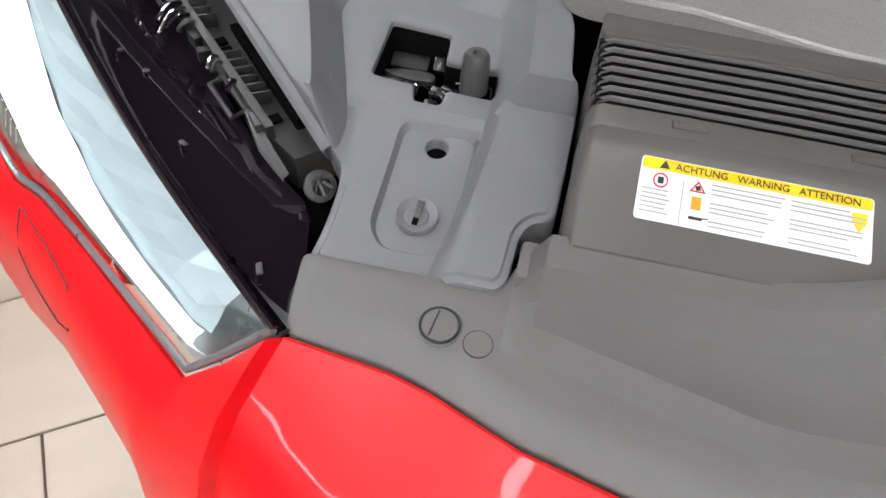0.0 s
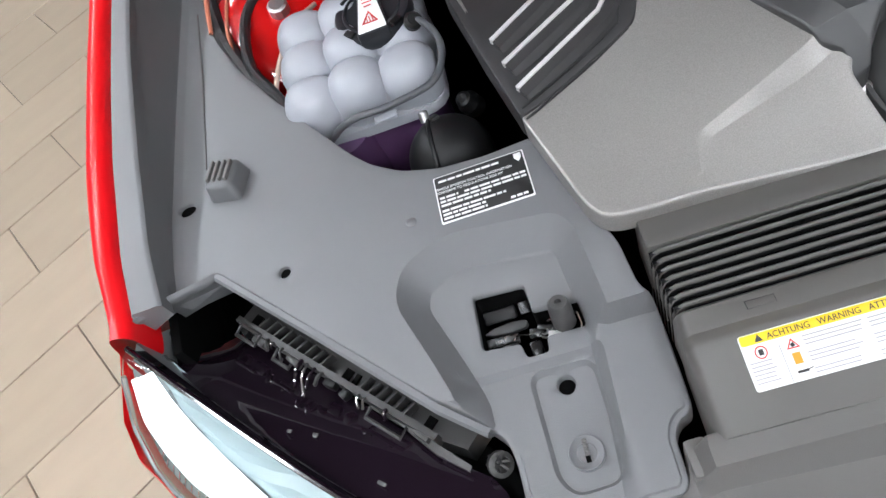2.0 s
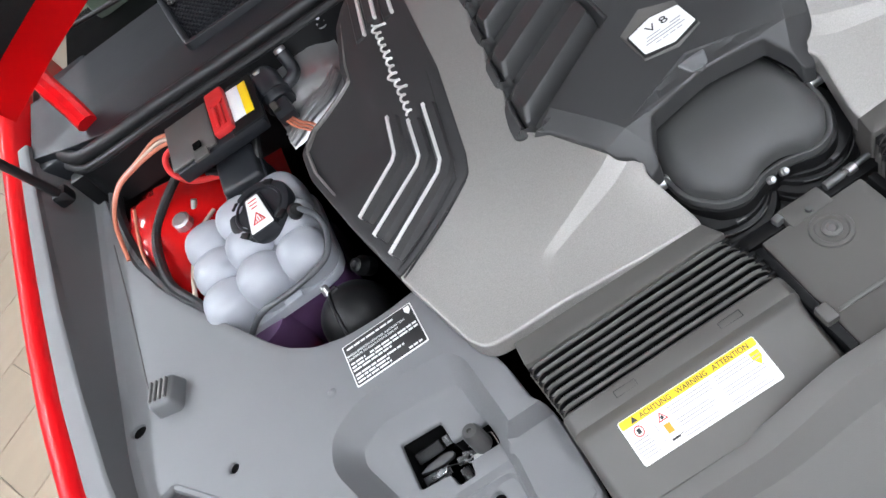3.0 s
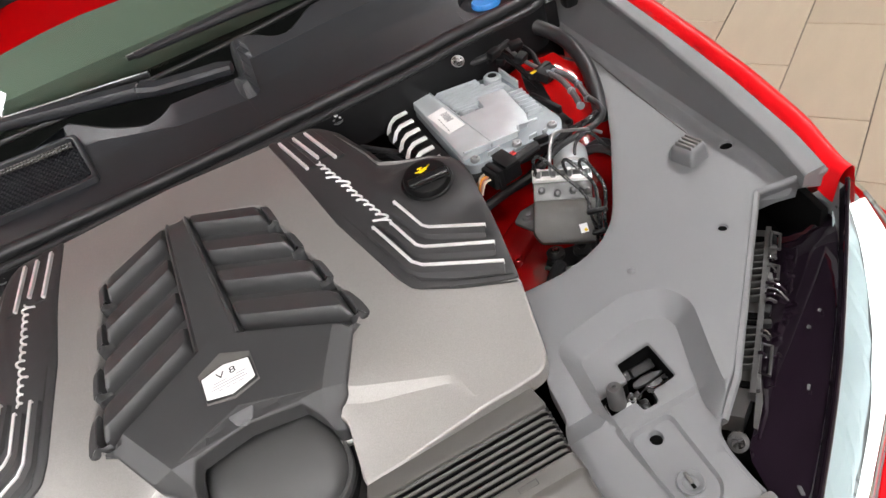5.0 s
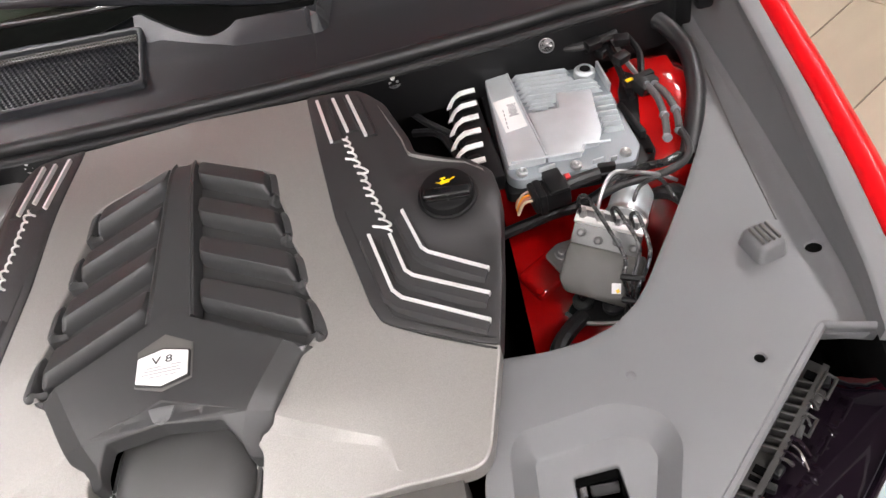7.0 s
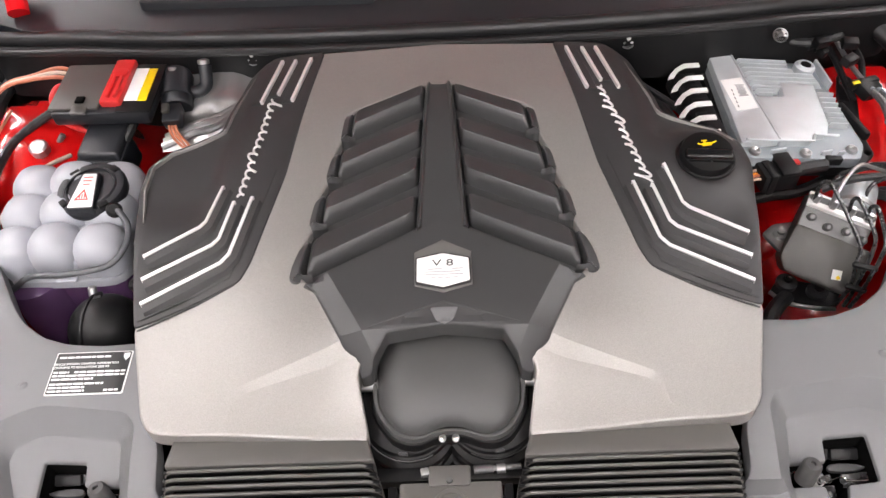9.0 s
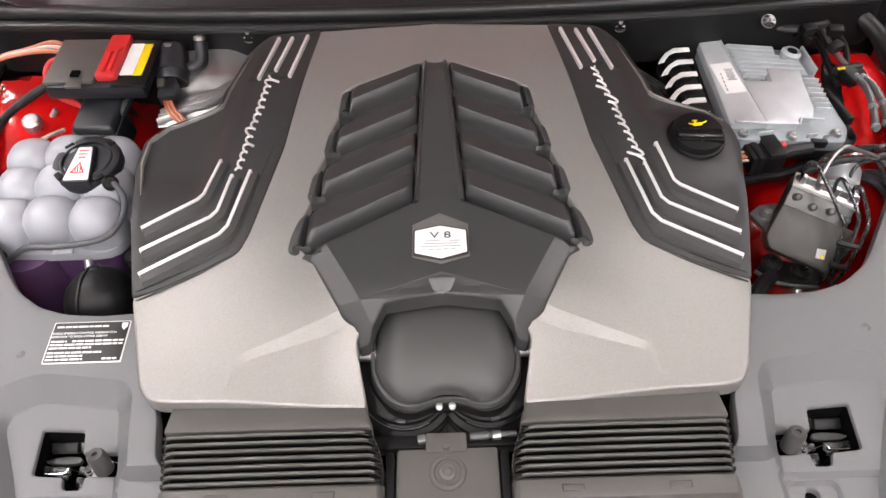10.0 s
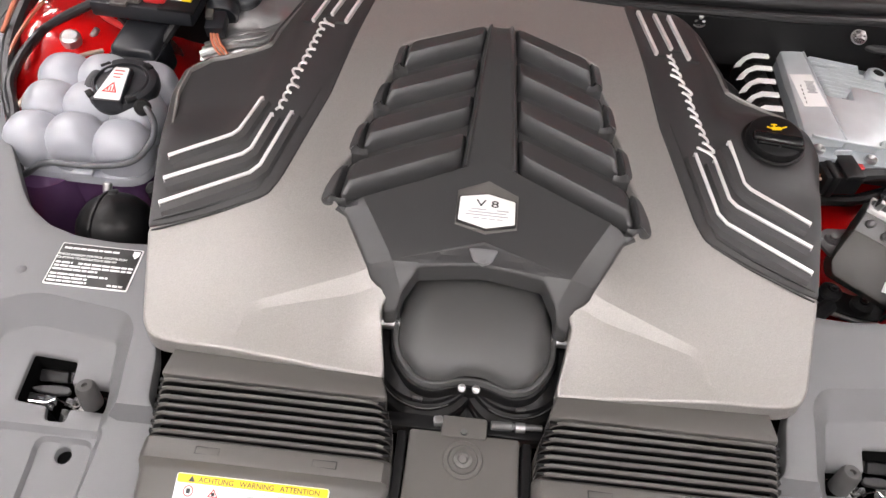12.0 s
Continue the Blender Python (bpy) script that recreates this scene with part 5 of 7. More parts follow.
# ---- headlights ----
def headlight(s):
    hl = thing("headlight", (s * 0.72, -0.3, 0.66), "large swept headlight with clear lens and lit white running light", "headlight", "pair of headlights")
    A, I = Vector((0.878, -0.1485, 0.8655)), Vector((0.508, -0.4735, 0.759))
    OUT = [(0.878, -0.1485, 0.8655), (0.910, -0.150, 0.828), (0.935, -0.185, 0.765), (0.930, -0.225, 0.725), (0.905, -0.262, 0.706), (0.872, -0.292, 0.682), (0.842, -0.316, 0.660), (0.80, -0.335, 0.666), (0.735, -0.378, 0.675), (0.66, -0.430, 0.685), (0.577, -0.488, 0.70), (0.55, -0.484, 0.722), (0.508, -0.4735, 0.759)]

    def rim(u):
        return A.lerp(I, u) + Vector((0.00825, -0.009, -0.0194)) * math.sin(math.pi * u)
    o = [Vector(p) for p in OUT]
    cum = [0]
    for a, b in zip(o, o[1:]):
        cum.append(cum[-1] + (b - a).length)
    def outp(u):
        d = u * cum[-1]
        return Vector([float(np.interp(d, cum, [p[k] for p in o])) for k in range(3)])
    def P(u, v, sink=0.0):
        a, b = rim(u), outp(u)
        p = a.lerp(b, v)
        n = Vector((0.55, -0.6, 0.58))
        p = p + n * (0.028 * math.sin(math.pi * v) * math.sin(math.pi * min(1, max(0, u))) ** 0.5 - sink)
        return (s * p.x, p.y, p.z)
    U = [i / 40 for i in range(41)]
    V = [i / 12 for i in range(13)]
    bm, _ = loft([[P(u, v) for v in V] for u in U], flip=s < 0)
    lens = part("lens", bm, M["lens"], hl, "clear lens")
    lens.visible_shadow = False
    bm, _ = loft([[P(u, v, 0.012 + 0.05 * math.sin(math.pi * v)) for v in V] for u in U], flip=s < 0)
    part("reflector", bm, M["reflector"], hl, "silver reflector bowl")
    Ud = [0.085 + 0.795 * i / 44 for i in range(45)]
    def low(u):
        return 0.25 + 0.21 * sstep(0.25, 0.70, u) + 0.16 * ramp(0.55, 0.86, u)
    def high(u):
        return 0.875 - 0.15 * sstep(0.14, 0.26, u) * sstep(0.50, 0.40, u) + 0.015 * ramp(0.5, 0.86, u)
    bm, _ = loft([[P(u, low(u) + (high(u) - low(u)) * w, 0.016 - 0.010 * math.sin(math.pi * w)) for w in (0, 0.1, 0.25, 0.5, 0.75, 0.9, 1)] for u in Ud], flip=s < 0)
    part("running_light", bm, M["drl"], hl, "white glowing light guide")
    # facets between rim and running light, glowing faintly for its falloff
    bm, _ = loft([[P(u, 0.10 + (low(u) - 0.07) * w, 0.020 + 0.010 * (1 - w) + 0.005 * ((7 * k + 3 * c) % 5) / 5) for c, w in enumerate((0, 0.22, 0.5, 0.78, 1))] for k, u in enumerate(Ud[::3] + Ud[-1:])], flip=s < 0)
    part("falloff_band", bm, M["drl_soft"], hl, "faceted band with the running light's falloff as faint glow", smooth=0)
    # comb of fine ribs in the lower outer corner
    for k in range(14):
        u = 0.20 + 0.20 * k / 13
        part("rib", tube([P(u, 0.77, 0.016), P(u + 0.008, 0.90, 0.012)], 0.0011, 5, smooth=0), M["chrome"], hl)
    # rim of the lens
    part("lens_rim", tube([P(u, -0.01) for u in U], 0.0035, 8, smooth=0), M["gloss"], hl)
    part("lens_edge", tube([P(u, 1.0) for u in U[3:]], 0.0035, 8, smooth=0), M["reflector"], hl)
    under = [(0.505, -0.465), (0.500, -0.36), (0.545, -0.29), (0.66, -0.165), (0.775, -0.04), (0.80, 0.02), (0.86, 0.02), (0.862, -0.135), (0.78, -0.225), (0.64, -0.355)]
    # near-black sheets added to close the gap below, its shade as colour
    part("gap_shade_side", block((0.012, 0.20, 0.23), (s * 0.852, -0.060, 0.725), (0, 0, s * -12), 0.002), M["deep"], hl)
    part("gap_shade_wall", block((0.012, 0.33, 0.12), (s * 0.672, -0.166, 0.715), (0, 0, s * -45), 0.002), M["deep"], hl)
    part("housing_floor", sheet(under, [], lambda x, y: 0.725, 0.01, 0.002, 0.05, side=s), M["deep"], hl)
    # glossy black housing behind the lens
    rows = []
    E2 = [(0.840, -0.112), (0.790, -0.100), (0.716, -0.174), (0.640, -0.250), (0.578, -0.314), (0.527, -0.350), (0.505, -0.43)]
    n = 22
    for i in range(n):
        u = i / (n - 1)
        a = rim(u)
        k = u * (len(E2) - 1)
        j = min(int(k), len(E2) - 2)
        e = Vector(E2[j]).lerp(Vector(E2[j + 1]), k - j)
        z2 = 0.766 - 0.026 * u
        row = []
        for w, zz in ((0, a.z - 0.002), (0.025, a.z - 0.008), (0.06, a.z - 0.012), *[(w, a.z - 0.012 + (z2 - a.z + 0.012) * (w - 0.06) / 0.94) for w in (0.25, 0.5, 0.75, 1.0)]):
            p = Vector((a.x, a.y)).lerp(e, w)
            row.append((s * p.x, p.y, zz))
        rows.append(row)
    deck = [p for row in rows for p in row]
    bm, _ = loft(rows, flip=s > 0)
    part("housing", bm, M["gloss"], hl, "glossy black lamp housing")

    # moulded bracket under the edge of the trim panel
    EDGE = [(0.5215, -0.309), (0.558, -0.289), (0.669, -0.184), (0.778, -0.078)]

    def at(x, off, dz=0.0):
        return Vector((s * (x + 0.70 * off), lerp_table(EDGE, x) - 0.714 * off, 0.780 + 0.10 * (x - 0.6) + dz))

    def bar(x0, x1, off, width, dz, high):
        rows = []
        for x in np.linspace(x0, x1, 9):
            rows.append([at(x, off - width / 2, dz - high), at(x, off - width / 2, dz), at(x, off + width / 2, dz), at(x, off + width / 2, dz - high)])
        bm, vs = loft(rows)
        bm.faces.new(vs[0]), bm.faces.new(vs[-1])
        bmesh.ops.recalc_face_normals(bm, faces=bm.faces)
        return bm

    def fin(x, off, long, thick, high, dz, slant, bevel=0.0008):
        p = at(x, off, dz)
        return block((thick, long, high), tuple(p), (0, 0, s * (45 + slant)), bevel)

    br = part("bracket", bar(0.772, 0.535, 0.001, 0.042, -0.012, 0.035), M["bracket"], hl, "dusty grey moulded bracket rail")
    part("bracket_rail", bar(0.768, 0.560, 0.0225, 0.0075, 0.002, 0.020), M["bracket"], br)
    for k in range(9):
        part("bracket_rib", fin(0.744 - 0.0088 * k, 0.0115, 0.019, 0.0028, 0.014, -0.005, 14), M["bracket"], br)
    for k in range(6):
        part("bracket_rib", fin(0.634 - 0.0086 * k, 0.0115, 0.019, 0.0026, 0.013, -0.006, 12), M["bracket"], br)
    # black patches laid on the rail paint the shade of its openings
    for x, w in ((0.757, 0.012), (0.655, 0.010), (0.646, 0.006), (0.574, 0.010)):
        part("opening_shade", fin(x, 0.0115, 0.013, w, 0.004, -0.0115, 0, 0), M["deep"], br, "black patch painting a shaded opening in the bracket")
    for x0, x1, off, dz in ((0.622, 0.588, 0.034, -0.010), (0.760, 0.738, 0.033, 0.002), (0.718, 0.700, 0.034, -0.002)):
        ring = [at(x0, off - 0.007, dz), at(x0, off + 0.006, dz - 0.003), at(x1, off + 0.006, dz - 0.003), at(x1, off - 0.007, dz)]
        part("bracket_loop", tube([ring[0], ring[1], ring[2], ring[3], ring[0]], 0.0024, 8, smooth=0), M["bracket"], br)
    for k, (x, long, lean) in enumerate(((0.728, 0.010, 0.2), (0.722, 0.008, -0.2), (0.712, 0.012, 0.3), (0.690, 0.026, 0.25), (0.684, 0.030, 0.4), (0.676, 0.024, 0.1), (0.668, 0.014, -0.1), (0.630, 0.012, 0.3), (0.624, 0.010, 0.1), (0.604, 0.008, 0.2))):
        pts = [at(x, 0.025, 0.003), at(x - 0.3 * lean * long, 0.025 + 0.5 * long, 0.005), at(x - lean * long, 0.025 + long, -0.001), at(x - lean * long + 0.003, 0.023 + long, -0.006)]
        part("clip_hook", tube(pts, 0.0017 if k % 3 else 0.0024, 6), M["chrome"] if k in (4, 7, 1) else M["gloss"] if k % 2 else M["bracket"], br)
    for x, off, w, long, a in ((0.756, 0.030, 0.014, 0.008, 20), (0.738, 0.031, 0.020, 0.010, 0), (0.700, 0.030, 0.020, 0.008, 8), (0.660, 0.030, 0.016, 0.009, -6), (0.644, 0.031, 0.010, 0.012, 10), (0.572, 0.026, 0.020, 0.010, 4)):
        part("bracket_lug", fin(x, off, long, w, 0.012, -0.006, a, 0.002), M["black"] if w < 0.018 else M["bracket"], br)
    for x, y, l, w, a in ((0.708, -0.262, 0.020, 0.005, 32), (0.727, -0.258, 0.008, 0.004, 30), (0.640, -0.330, 0.014, 0.004, 40), (0.540, -0.422, 0.020, 0.005, 62)):
        zz = min(deck, key=lambda p: (p[0] - s * x) ** 2 + (p[1] - y) ** 2)[2] + 0.002
        part("reflex_tab", block((l, w, 0.002), (s * x, y, zz), (0, s * 24, s * a), 0.0008), M["iron"], hl, "small pale clip")
    part("flat_strap", loft([[at(x, 0.020 + 0.3 * (0.58 - x), -0.004 - 0.10 * (0.585 - x)), at(x, 0.031 + 0.2 * (0.58 - x), -0.006 - 0.12 * (0.585 - x)), at(x, 0.031 + 0.2 * (0.58 - x), -0.018)] for x in np.linspace(0.585, 0.523, 8)], flip=s > 0)[0], M["bracket"], hl, "grey strap running to the adjuster")
    part("adjuster", lathe([(0, 0), (0.013, 0), (0.013, 0.006), (0.008, 0.008), (0.007, 0.002), (0, 0.002)], (s * 0.523, -0.338, 0.758), (30, s * -30, 0), 18), M["bracket"], hl, "ribbed grey adjuster wheel")
    for k in range(8):
        a = k * math.pi / 4
        part("spoke", block((0.010, 0.003, 0.006), (s * 0.523 + 0.007 * math.cos(a), -0.338 + 0.007 * math.sin(a) * 0.8, 0.762 + 0.004 * math.sin(a)), (30, s * -30, math.degrees(a)), 0.0008), M["bracket"], hl)


headlight(-1)
headlight(1)

# ---- cowl, seal, wipers and windscreen ----
def cowl():
    seal = thing("bonnet_seal", (0, 0.48, 0.93), "thick black rubber bonnet seal across the firewall", "rubber seal")
    line = [(-0.84, 0.63, 0.955), (-0.80, 0.575, 0.958), (-0.74, 0.552, 0.965), (-0.62, 0.535, 0.972), (-0.45, 0.515, 0.974), (-0.2, 0.50, 0.976), (0, 0.496, 0.977), (0.2, 0.50, 0.976), (0.45, 0.515, 0.974), (0.62, 0.535, 0.972), (0.74, 0.552, 0.965), (0.80, 0.575, 0.958), (0.84, 0.63, 0.955)]
    part("bulb", tube(line, 0.0125, 12), M["rubber"], seal)
    part("lip", tube([(x, y - 0.024, z - 0.012) for x, y, z in line], 0.0075, 10), M["rubber"], seal)
    rows = []
    for x, y, z in [tuple(p) for p in smooth_path(line, 4)]:
        rows.append([(x, y - 0.032, z - 0.10), (x, y - 0.030, z - 0.018), (x, y - 0.020, z - 0.010), (x, y + 0.015, z - 0.004), (x, y + 0.03, z - 0.006)])
    bm, _ = loft(rows)
    part("carrier", bm, M["black"], seal)
    cw = thing("cowl_panel", (0, 0.7, 0.93), "black plastic cowl panel with a honeycomb intake grille", "cowl panel")

    # raised rim along the rear edge: its foot (CREASE) and its top edge (RIM), with two scoops for the wipers
    CREASE = [(-0.15, 0.735), (-0.098, 0.722), (-0.026, 0.680), (0.049, 0.641), (0.121, 0.632), (0.194, 0.624), (0.223, 0.626), (0.231, 0.706), (0.238, 0.778), (0.338, 0.785), (0.434, 0.794), (0.60, 0.80), (0.9, 0.79)]
    RIM = [(-0.90, 0.86), (-0.40, 0.832), (-0.25, 0.800), (-0.141, 0.789), (-0.122, 0.771), (-0.108, 0.760), (-0.093, 0.749), (-0.068, 0.727), (-0.036, 0.703), (-0.015, 0.689), (0.001, 0.680), (0.017, 0.676), (0.032, 0.675), (0.047, 0.677), (0.059, 0.682), (0.131, 0.674), (0.204, 0.663), (0.2125, 0.671), (0.220, 0.753), (0.225, 0.831), (0.239, 0.836), (0.258, 0.827), (0.279, 0.818), (0.299, 0.807), (0.315, 0.803), (0.333, 0.802), (0.349, 0.807), (0.363, 0.814), (0.378, 0.822), (0.394, 0.832), (0.412, 0.839), (0.46, 0.845), (0.60, 0.850), (0.9, 0.845)]
    front = [(-0.90, 0.66), (-0.80, 0.60), (-0.74, 0.570), (-0.62, 0.552), (-0.45, 0.532), (-0.2, 0.516), (0, 0.512), (0.2, 0.516), (0.45, 0.532), (0.62, 0.552), (0.74, 0.570), (0.80, 0.60), (0.90, 0.66)]
    flat_area = [(-0.9, 0.50), (0.9, 0.50)] + CREASE[::-1] + [(-0.9, 0.735)]
    rim_area = [(-0.9, 0.50), (0.9, 0.50)] + RIM[::-1]
    back_and_forth = lambda line: line + line[-2:0:-1]

    def z(x, y):
        start = float(np.interp(abs(x), [0, 0.45, 0.75, 0.9], [0.506, 0.525, 0.56, 0.66]))
        v = 0.968 + 0.17 * max(0.0, min(y, 0.65) - start) + 0.03 * max(0.0, y - 0.65)
        if x < -0.15 or inside([(x, y)], flat_area)[0]:
            return v - (0.05 * ramp(0.0, 0.02, y - lerp_table(RIM, x)) if x < -0.15 else 0)
        steep = 0.6 + 2.0 * ramp(0.19, 0.205, x) * ramp(0.245, 0.232, x) * ramp(0.60, 0.625, y)
        return v + min(0.028, steep * seg_dist(x, y, back_and_forth(CREASE)))
    folds = [back_and_forth(CREASE[1:])]
    grille = fillet([(-0.525, 0.612), (-0.120, 0.598), (-0.145, 0.755), (-0.545, 0.79)], 0.012)
    well = circle(0.708, 0.612, 0.050, 24)
    part("panel", sheet(front + RIM[::-1], [grille, well], z, 0.03, 0.0016, 0.012, rings=folds), M["cowl"], cw, smooth=11)
    rows = []
    for d, fall in ((-0.0006, 0.0014), (0.003, 0.002), (0.008, 0.006), (0.013, 0.014), (0.017, 0.028), (0.019, 0.055)):
        rows.append([(x, y, z(u, w) - fall) for (x, y), (u, w) in zip(inset(rim_area, -d)[2:], RIM[::-1])])
    bm, _ = loft(rows)
    bmesh.ops.recalc_face_normals(bm, faces=bm.faces)
    part("rear_wall", bm, M["cowl"], cw, smooth=40)
    part("grille_frame", sheet([((x + 0.33) * 1.05 - 0.33, (y - 0.68) * 1.14 + 0.68) for x, y in grille], [grille], lambda x, y: z(-0.33, 0.68) + 0.10 * (y - 0.68) + 0.012, 0.025, 0.004, 0.03), M["cowl"], cw)
    bm = bmesh.new()
    cell = 0.0105
    for j in range(30):
        for i in range(48):
            x = -0.56 + i * cell + (cell / 2 if j % 2 else 0)
            y = 0.565 + j * cell * 0.80
            if not inside([(x, y)], grille)[0]:
                continue
            zz = z(-0.33, 0.68) + 0.10 * (y - 0.68) - 0.006
            out_r, in_r = cell * 0.60, cell * 0.44
            a = [bm.verts.new((x + out_r * math.cos(math.pi / 6 + k * math.pi / 3), y + out_r * 0.85 * math.sin(math.pi / 6 + k * math.pi / 3), zz)) for k in range(6)]
            b = [bm.verts.new((x + in_r * math.cos(math.pi / 6 + k * math.pi / 3), y + in_r * 0.85 * math.sin(math.pi / 6 + k * math.pi / 3), zz)) for k in range(6)]
            c = [bm.verts.new((v.co.x, v.co.y, zz - 0.006)) for v in b]
            for k in range(6):
                bm.faces.new((a[k - 1], a[k], b[k], b[k - 1]))
                bm.faces.new((b[k - 1], b[k], c[k], c[k - 1]))
    ob = part("mesh", bm, M["cowl"], cw, "fine honeycomb mesh", smooth=0)
    ob["kind"] = "stuff"
    for row in range(2):
        bm = bmesh.new()
        for k in range(56):
            f = k / 55
            y = 0.752 + 0.034 * f - 0.010 * row
            block((0.0050, 0.0072, 0.004), (-0.152 - 0.385 * f, y, z(-0.33, 0.68) + 0.10 * (y - 0.68) + 0.001), (0, 0, 20), 0, bm=bm)
        part("grille_teeth", bm, M["airbox"], cw, "row of lighter grille bars", smooth=0)
    # near-black plate: the shade below the mesh put into colour
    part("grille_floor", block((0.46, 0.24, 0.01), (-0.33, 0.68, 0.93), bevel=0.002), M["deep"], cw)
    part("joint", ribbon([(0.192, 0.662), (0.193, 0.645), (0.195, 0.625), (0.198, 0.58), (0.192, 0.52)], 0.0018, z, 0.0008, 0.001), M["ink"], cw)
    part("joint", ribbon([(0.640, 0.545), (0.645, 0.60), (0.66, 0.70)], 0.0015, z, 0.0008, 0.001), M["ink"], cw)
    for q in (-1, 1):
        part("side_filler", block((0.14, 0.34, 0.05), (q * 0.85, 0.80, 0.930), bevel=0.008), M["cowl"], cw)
    # near-black filler added behind the cowl, closes the view under the glass
    part("rear_filler", block((1.7, 0.56, 0.05), (0, 0.98, 0.908), bevel=0.01), M["deep"], cw)
    cap = thing("washer_cap", (0.708, 0.604, 0.95), "bright blue washer bottle cap in a black well", "cap")
    zz = 0.962
    part("cap", lathe([(0, 0), (0.030, 0), (0.031, 0.004), (0.030, 0.014), (0.027, 0.018), (0.0, 0.019)], (0.708, 0.600, zz), n=28), M["blue"], cap)
    part("tab", block((0.018, 0.012, 0.006), (0.730, 0.582, zz + 0.016), (0, 0, -30), 0.002), M["blue"], cap)
    part("well", lathe([(0.0, -0.004), (0.050, -0.004), (0.055, 0.0), (0.056, 0.012), (0.053, 0.012)], (0.708, 0.612, zz - 0.004), n=28), M["black"], cap)
    # windscreen
    ws = thing("windscreen", (0, 0.95, 1.0), "dark tinted windscreen reflecting the showroom lights", "windscreen")
    rows = []
    for v in np.linspace(0, 1, 12):
        row = []
        for x in np.linspace(-0.78, 0.78, 24):
            y0 = 0.93 + 0.22 * (x / 0.78) ** 2 * 0.6
            row.append((x * (1 - 0.12 * v), y0 + 0.85 * v, 0.985 + 0.50 * v - 0.03 * v * v))
        rows.append(row)
    bm, _ = loft(rows)
    pane = part("pane", bm, M["glass"], ws)
    part("lower_edge", tube([(x, 0.925 + 0.22 * (x / 0.78) ** 2 * 0.6, 0.982) for x in np.linspace(-0.78, 0.78, 20)], 0.006, 8, smooth=0), M["rubber"], ws)
    dash = thing("dashboard", (0, 1.5, 0.9), "grey-green dashboard seen through the glass", "dashboard")
    part("top", block((1.5, 1.0, 0.10), (0, 1.62, 0.99), (4, 0, 0), 0.03), M["dash"], dash)

    def beam(line):
        """A flat bar with bevelled edges through rows of (place, half width, half height)."""
        rows = []
        for k, (p, w, h) in enumerate(line):
            d = (Vector(line[min(k + 1, len(line) - 1)][0]) - Vector(line[max(k - 1, 0)][0])).normalized()
            side = Vector((-d.y, d.x, 0)).normalized()
            p = Vector(p)
            rows.append([p + side * a * w + Vector((0, 0, b * h)) for a, b in ((-1, -0.5), (-1, 0.4), (-0.7, 1), (0.7, 1), (1, 0.4), (1, -0.5), (0.6, -1), (-0.6, -1))])
        bm, vs = loft(rows, closed=True)
        bm.faces.new(vs[0][::-1]), bm.faces.new(vs[-1])
        bmesh.ops.recalc_face_normals(bm, faces=bm.faces)
        return bm

    for a, b, c in (((-0.60, 0.965, 1.055), (0.012, 0.775, 1.030), (0.196, 0.705, 1.024)), ((0.03, 0.905, 1.050), (0.50, 0.895, 1.045), (0.62, 0.870, 1.020))):
        wp = thing("wiper", b, "black windscreen wiper arm with its blade", "wiper", "pair of wipers")
        A, B, C = Vector(a), Vector(b), Vector(c)
        part("arm", beam([(A, 0.009, 0.006), (A.lerp(B, 0.5) + Vector((0, 0, 0.006)), 0.014, 0.010), (B, 0.019, 0.014)]), M["cowl"], wp)
        part("knuckle", beam([(B + Vector((0.005, -0.002, 0)), 0.020, 0.014), (B.lerp(C, 0.2) + Vector((0, -0.006, -0.002)), 0.020, 0.011), (B.lerp(C, 0.5) + Vector((0, -0.006, -0.001)), 0.020, 0.012), (B.lerp(C, 0.85) + Vector((0, -0.001, 0.001)), 0.021, 0.012), (C, 0.014, 0.010)]), M["cowl"], wp)
        part("joint_pin", lathe([(0, -0.012), (0.006, -0.012), (0.006, 0.013), (0, 0.014)], tuple(B), n=12), M["steel"], wp)
        part("blade", beam([(A + Vector((-0.02, 0.040, -0.012)), 0.005, 0.006), (A.lerp(B, 0.5) + Vector((0, 0.045, -0.006)), 0.007, 0.008), (B + Vector((0.03, 0.050, 0.004)), 0.005, 0.006)]), M["rubber"], wp)
        part("blade_edge", tube([A + Vector((-0.02, 0.034, -0.004)), A.lerp(B, 0.5) + Vector((0, 0.037, 0.004)), B + Vector((0.03, 0.044, 0.012))], 0.0013, 6), M["steel"], wp, "bright edge of the blade")



cowl()


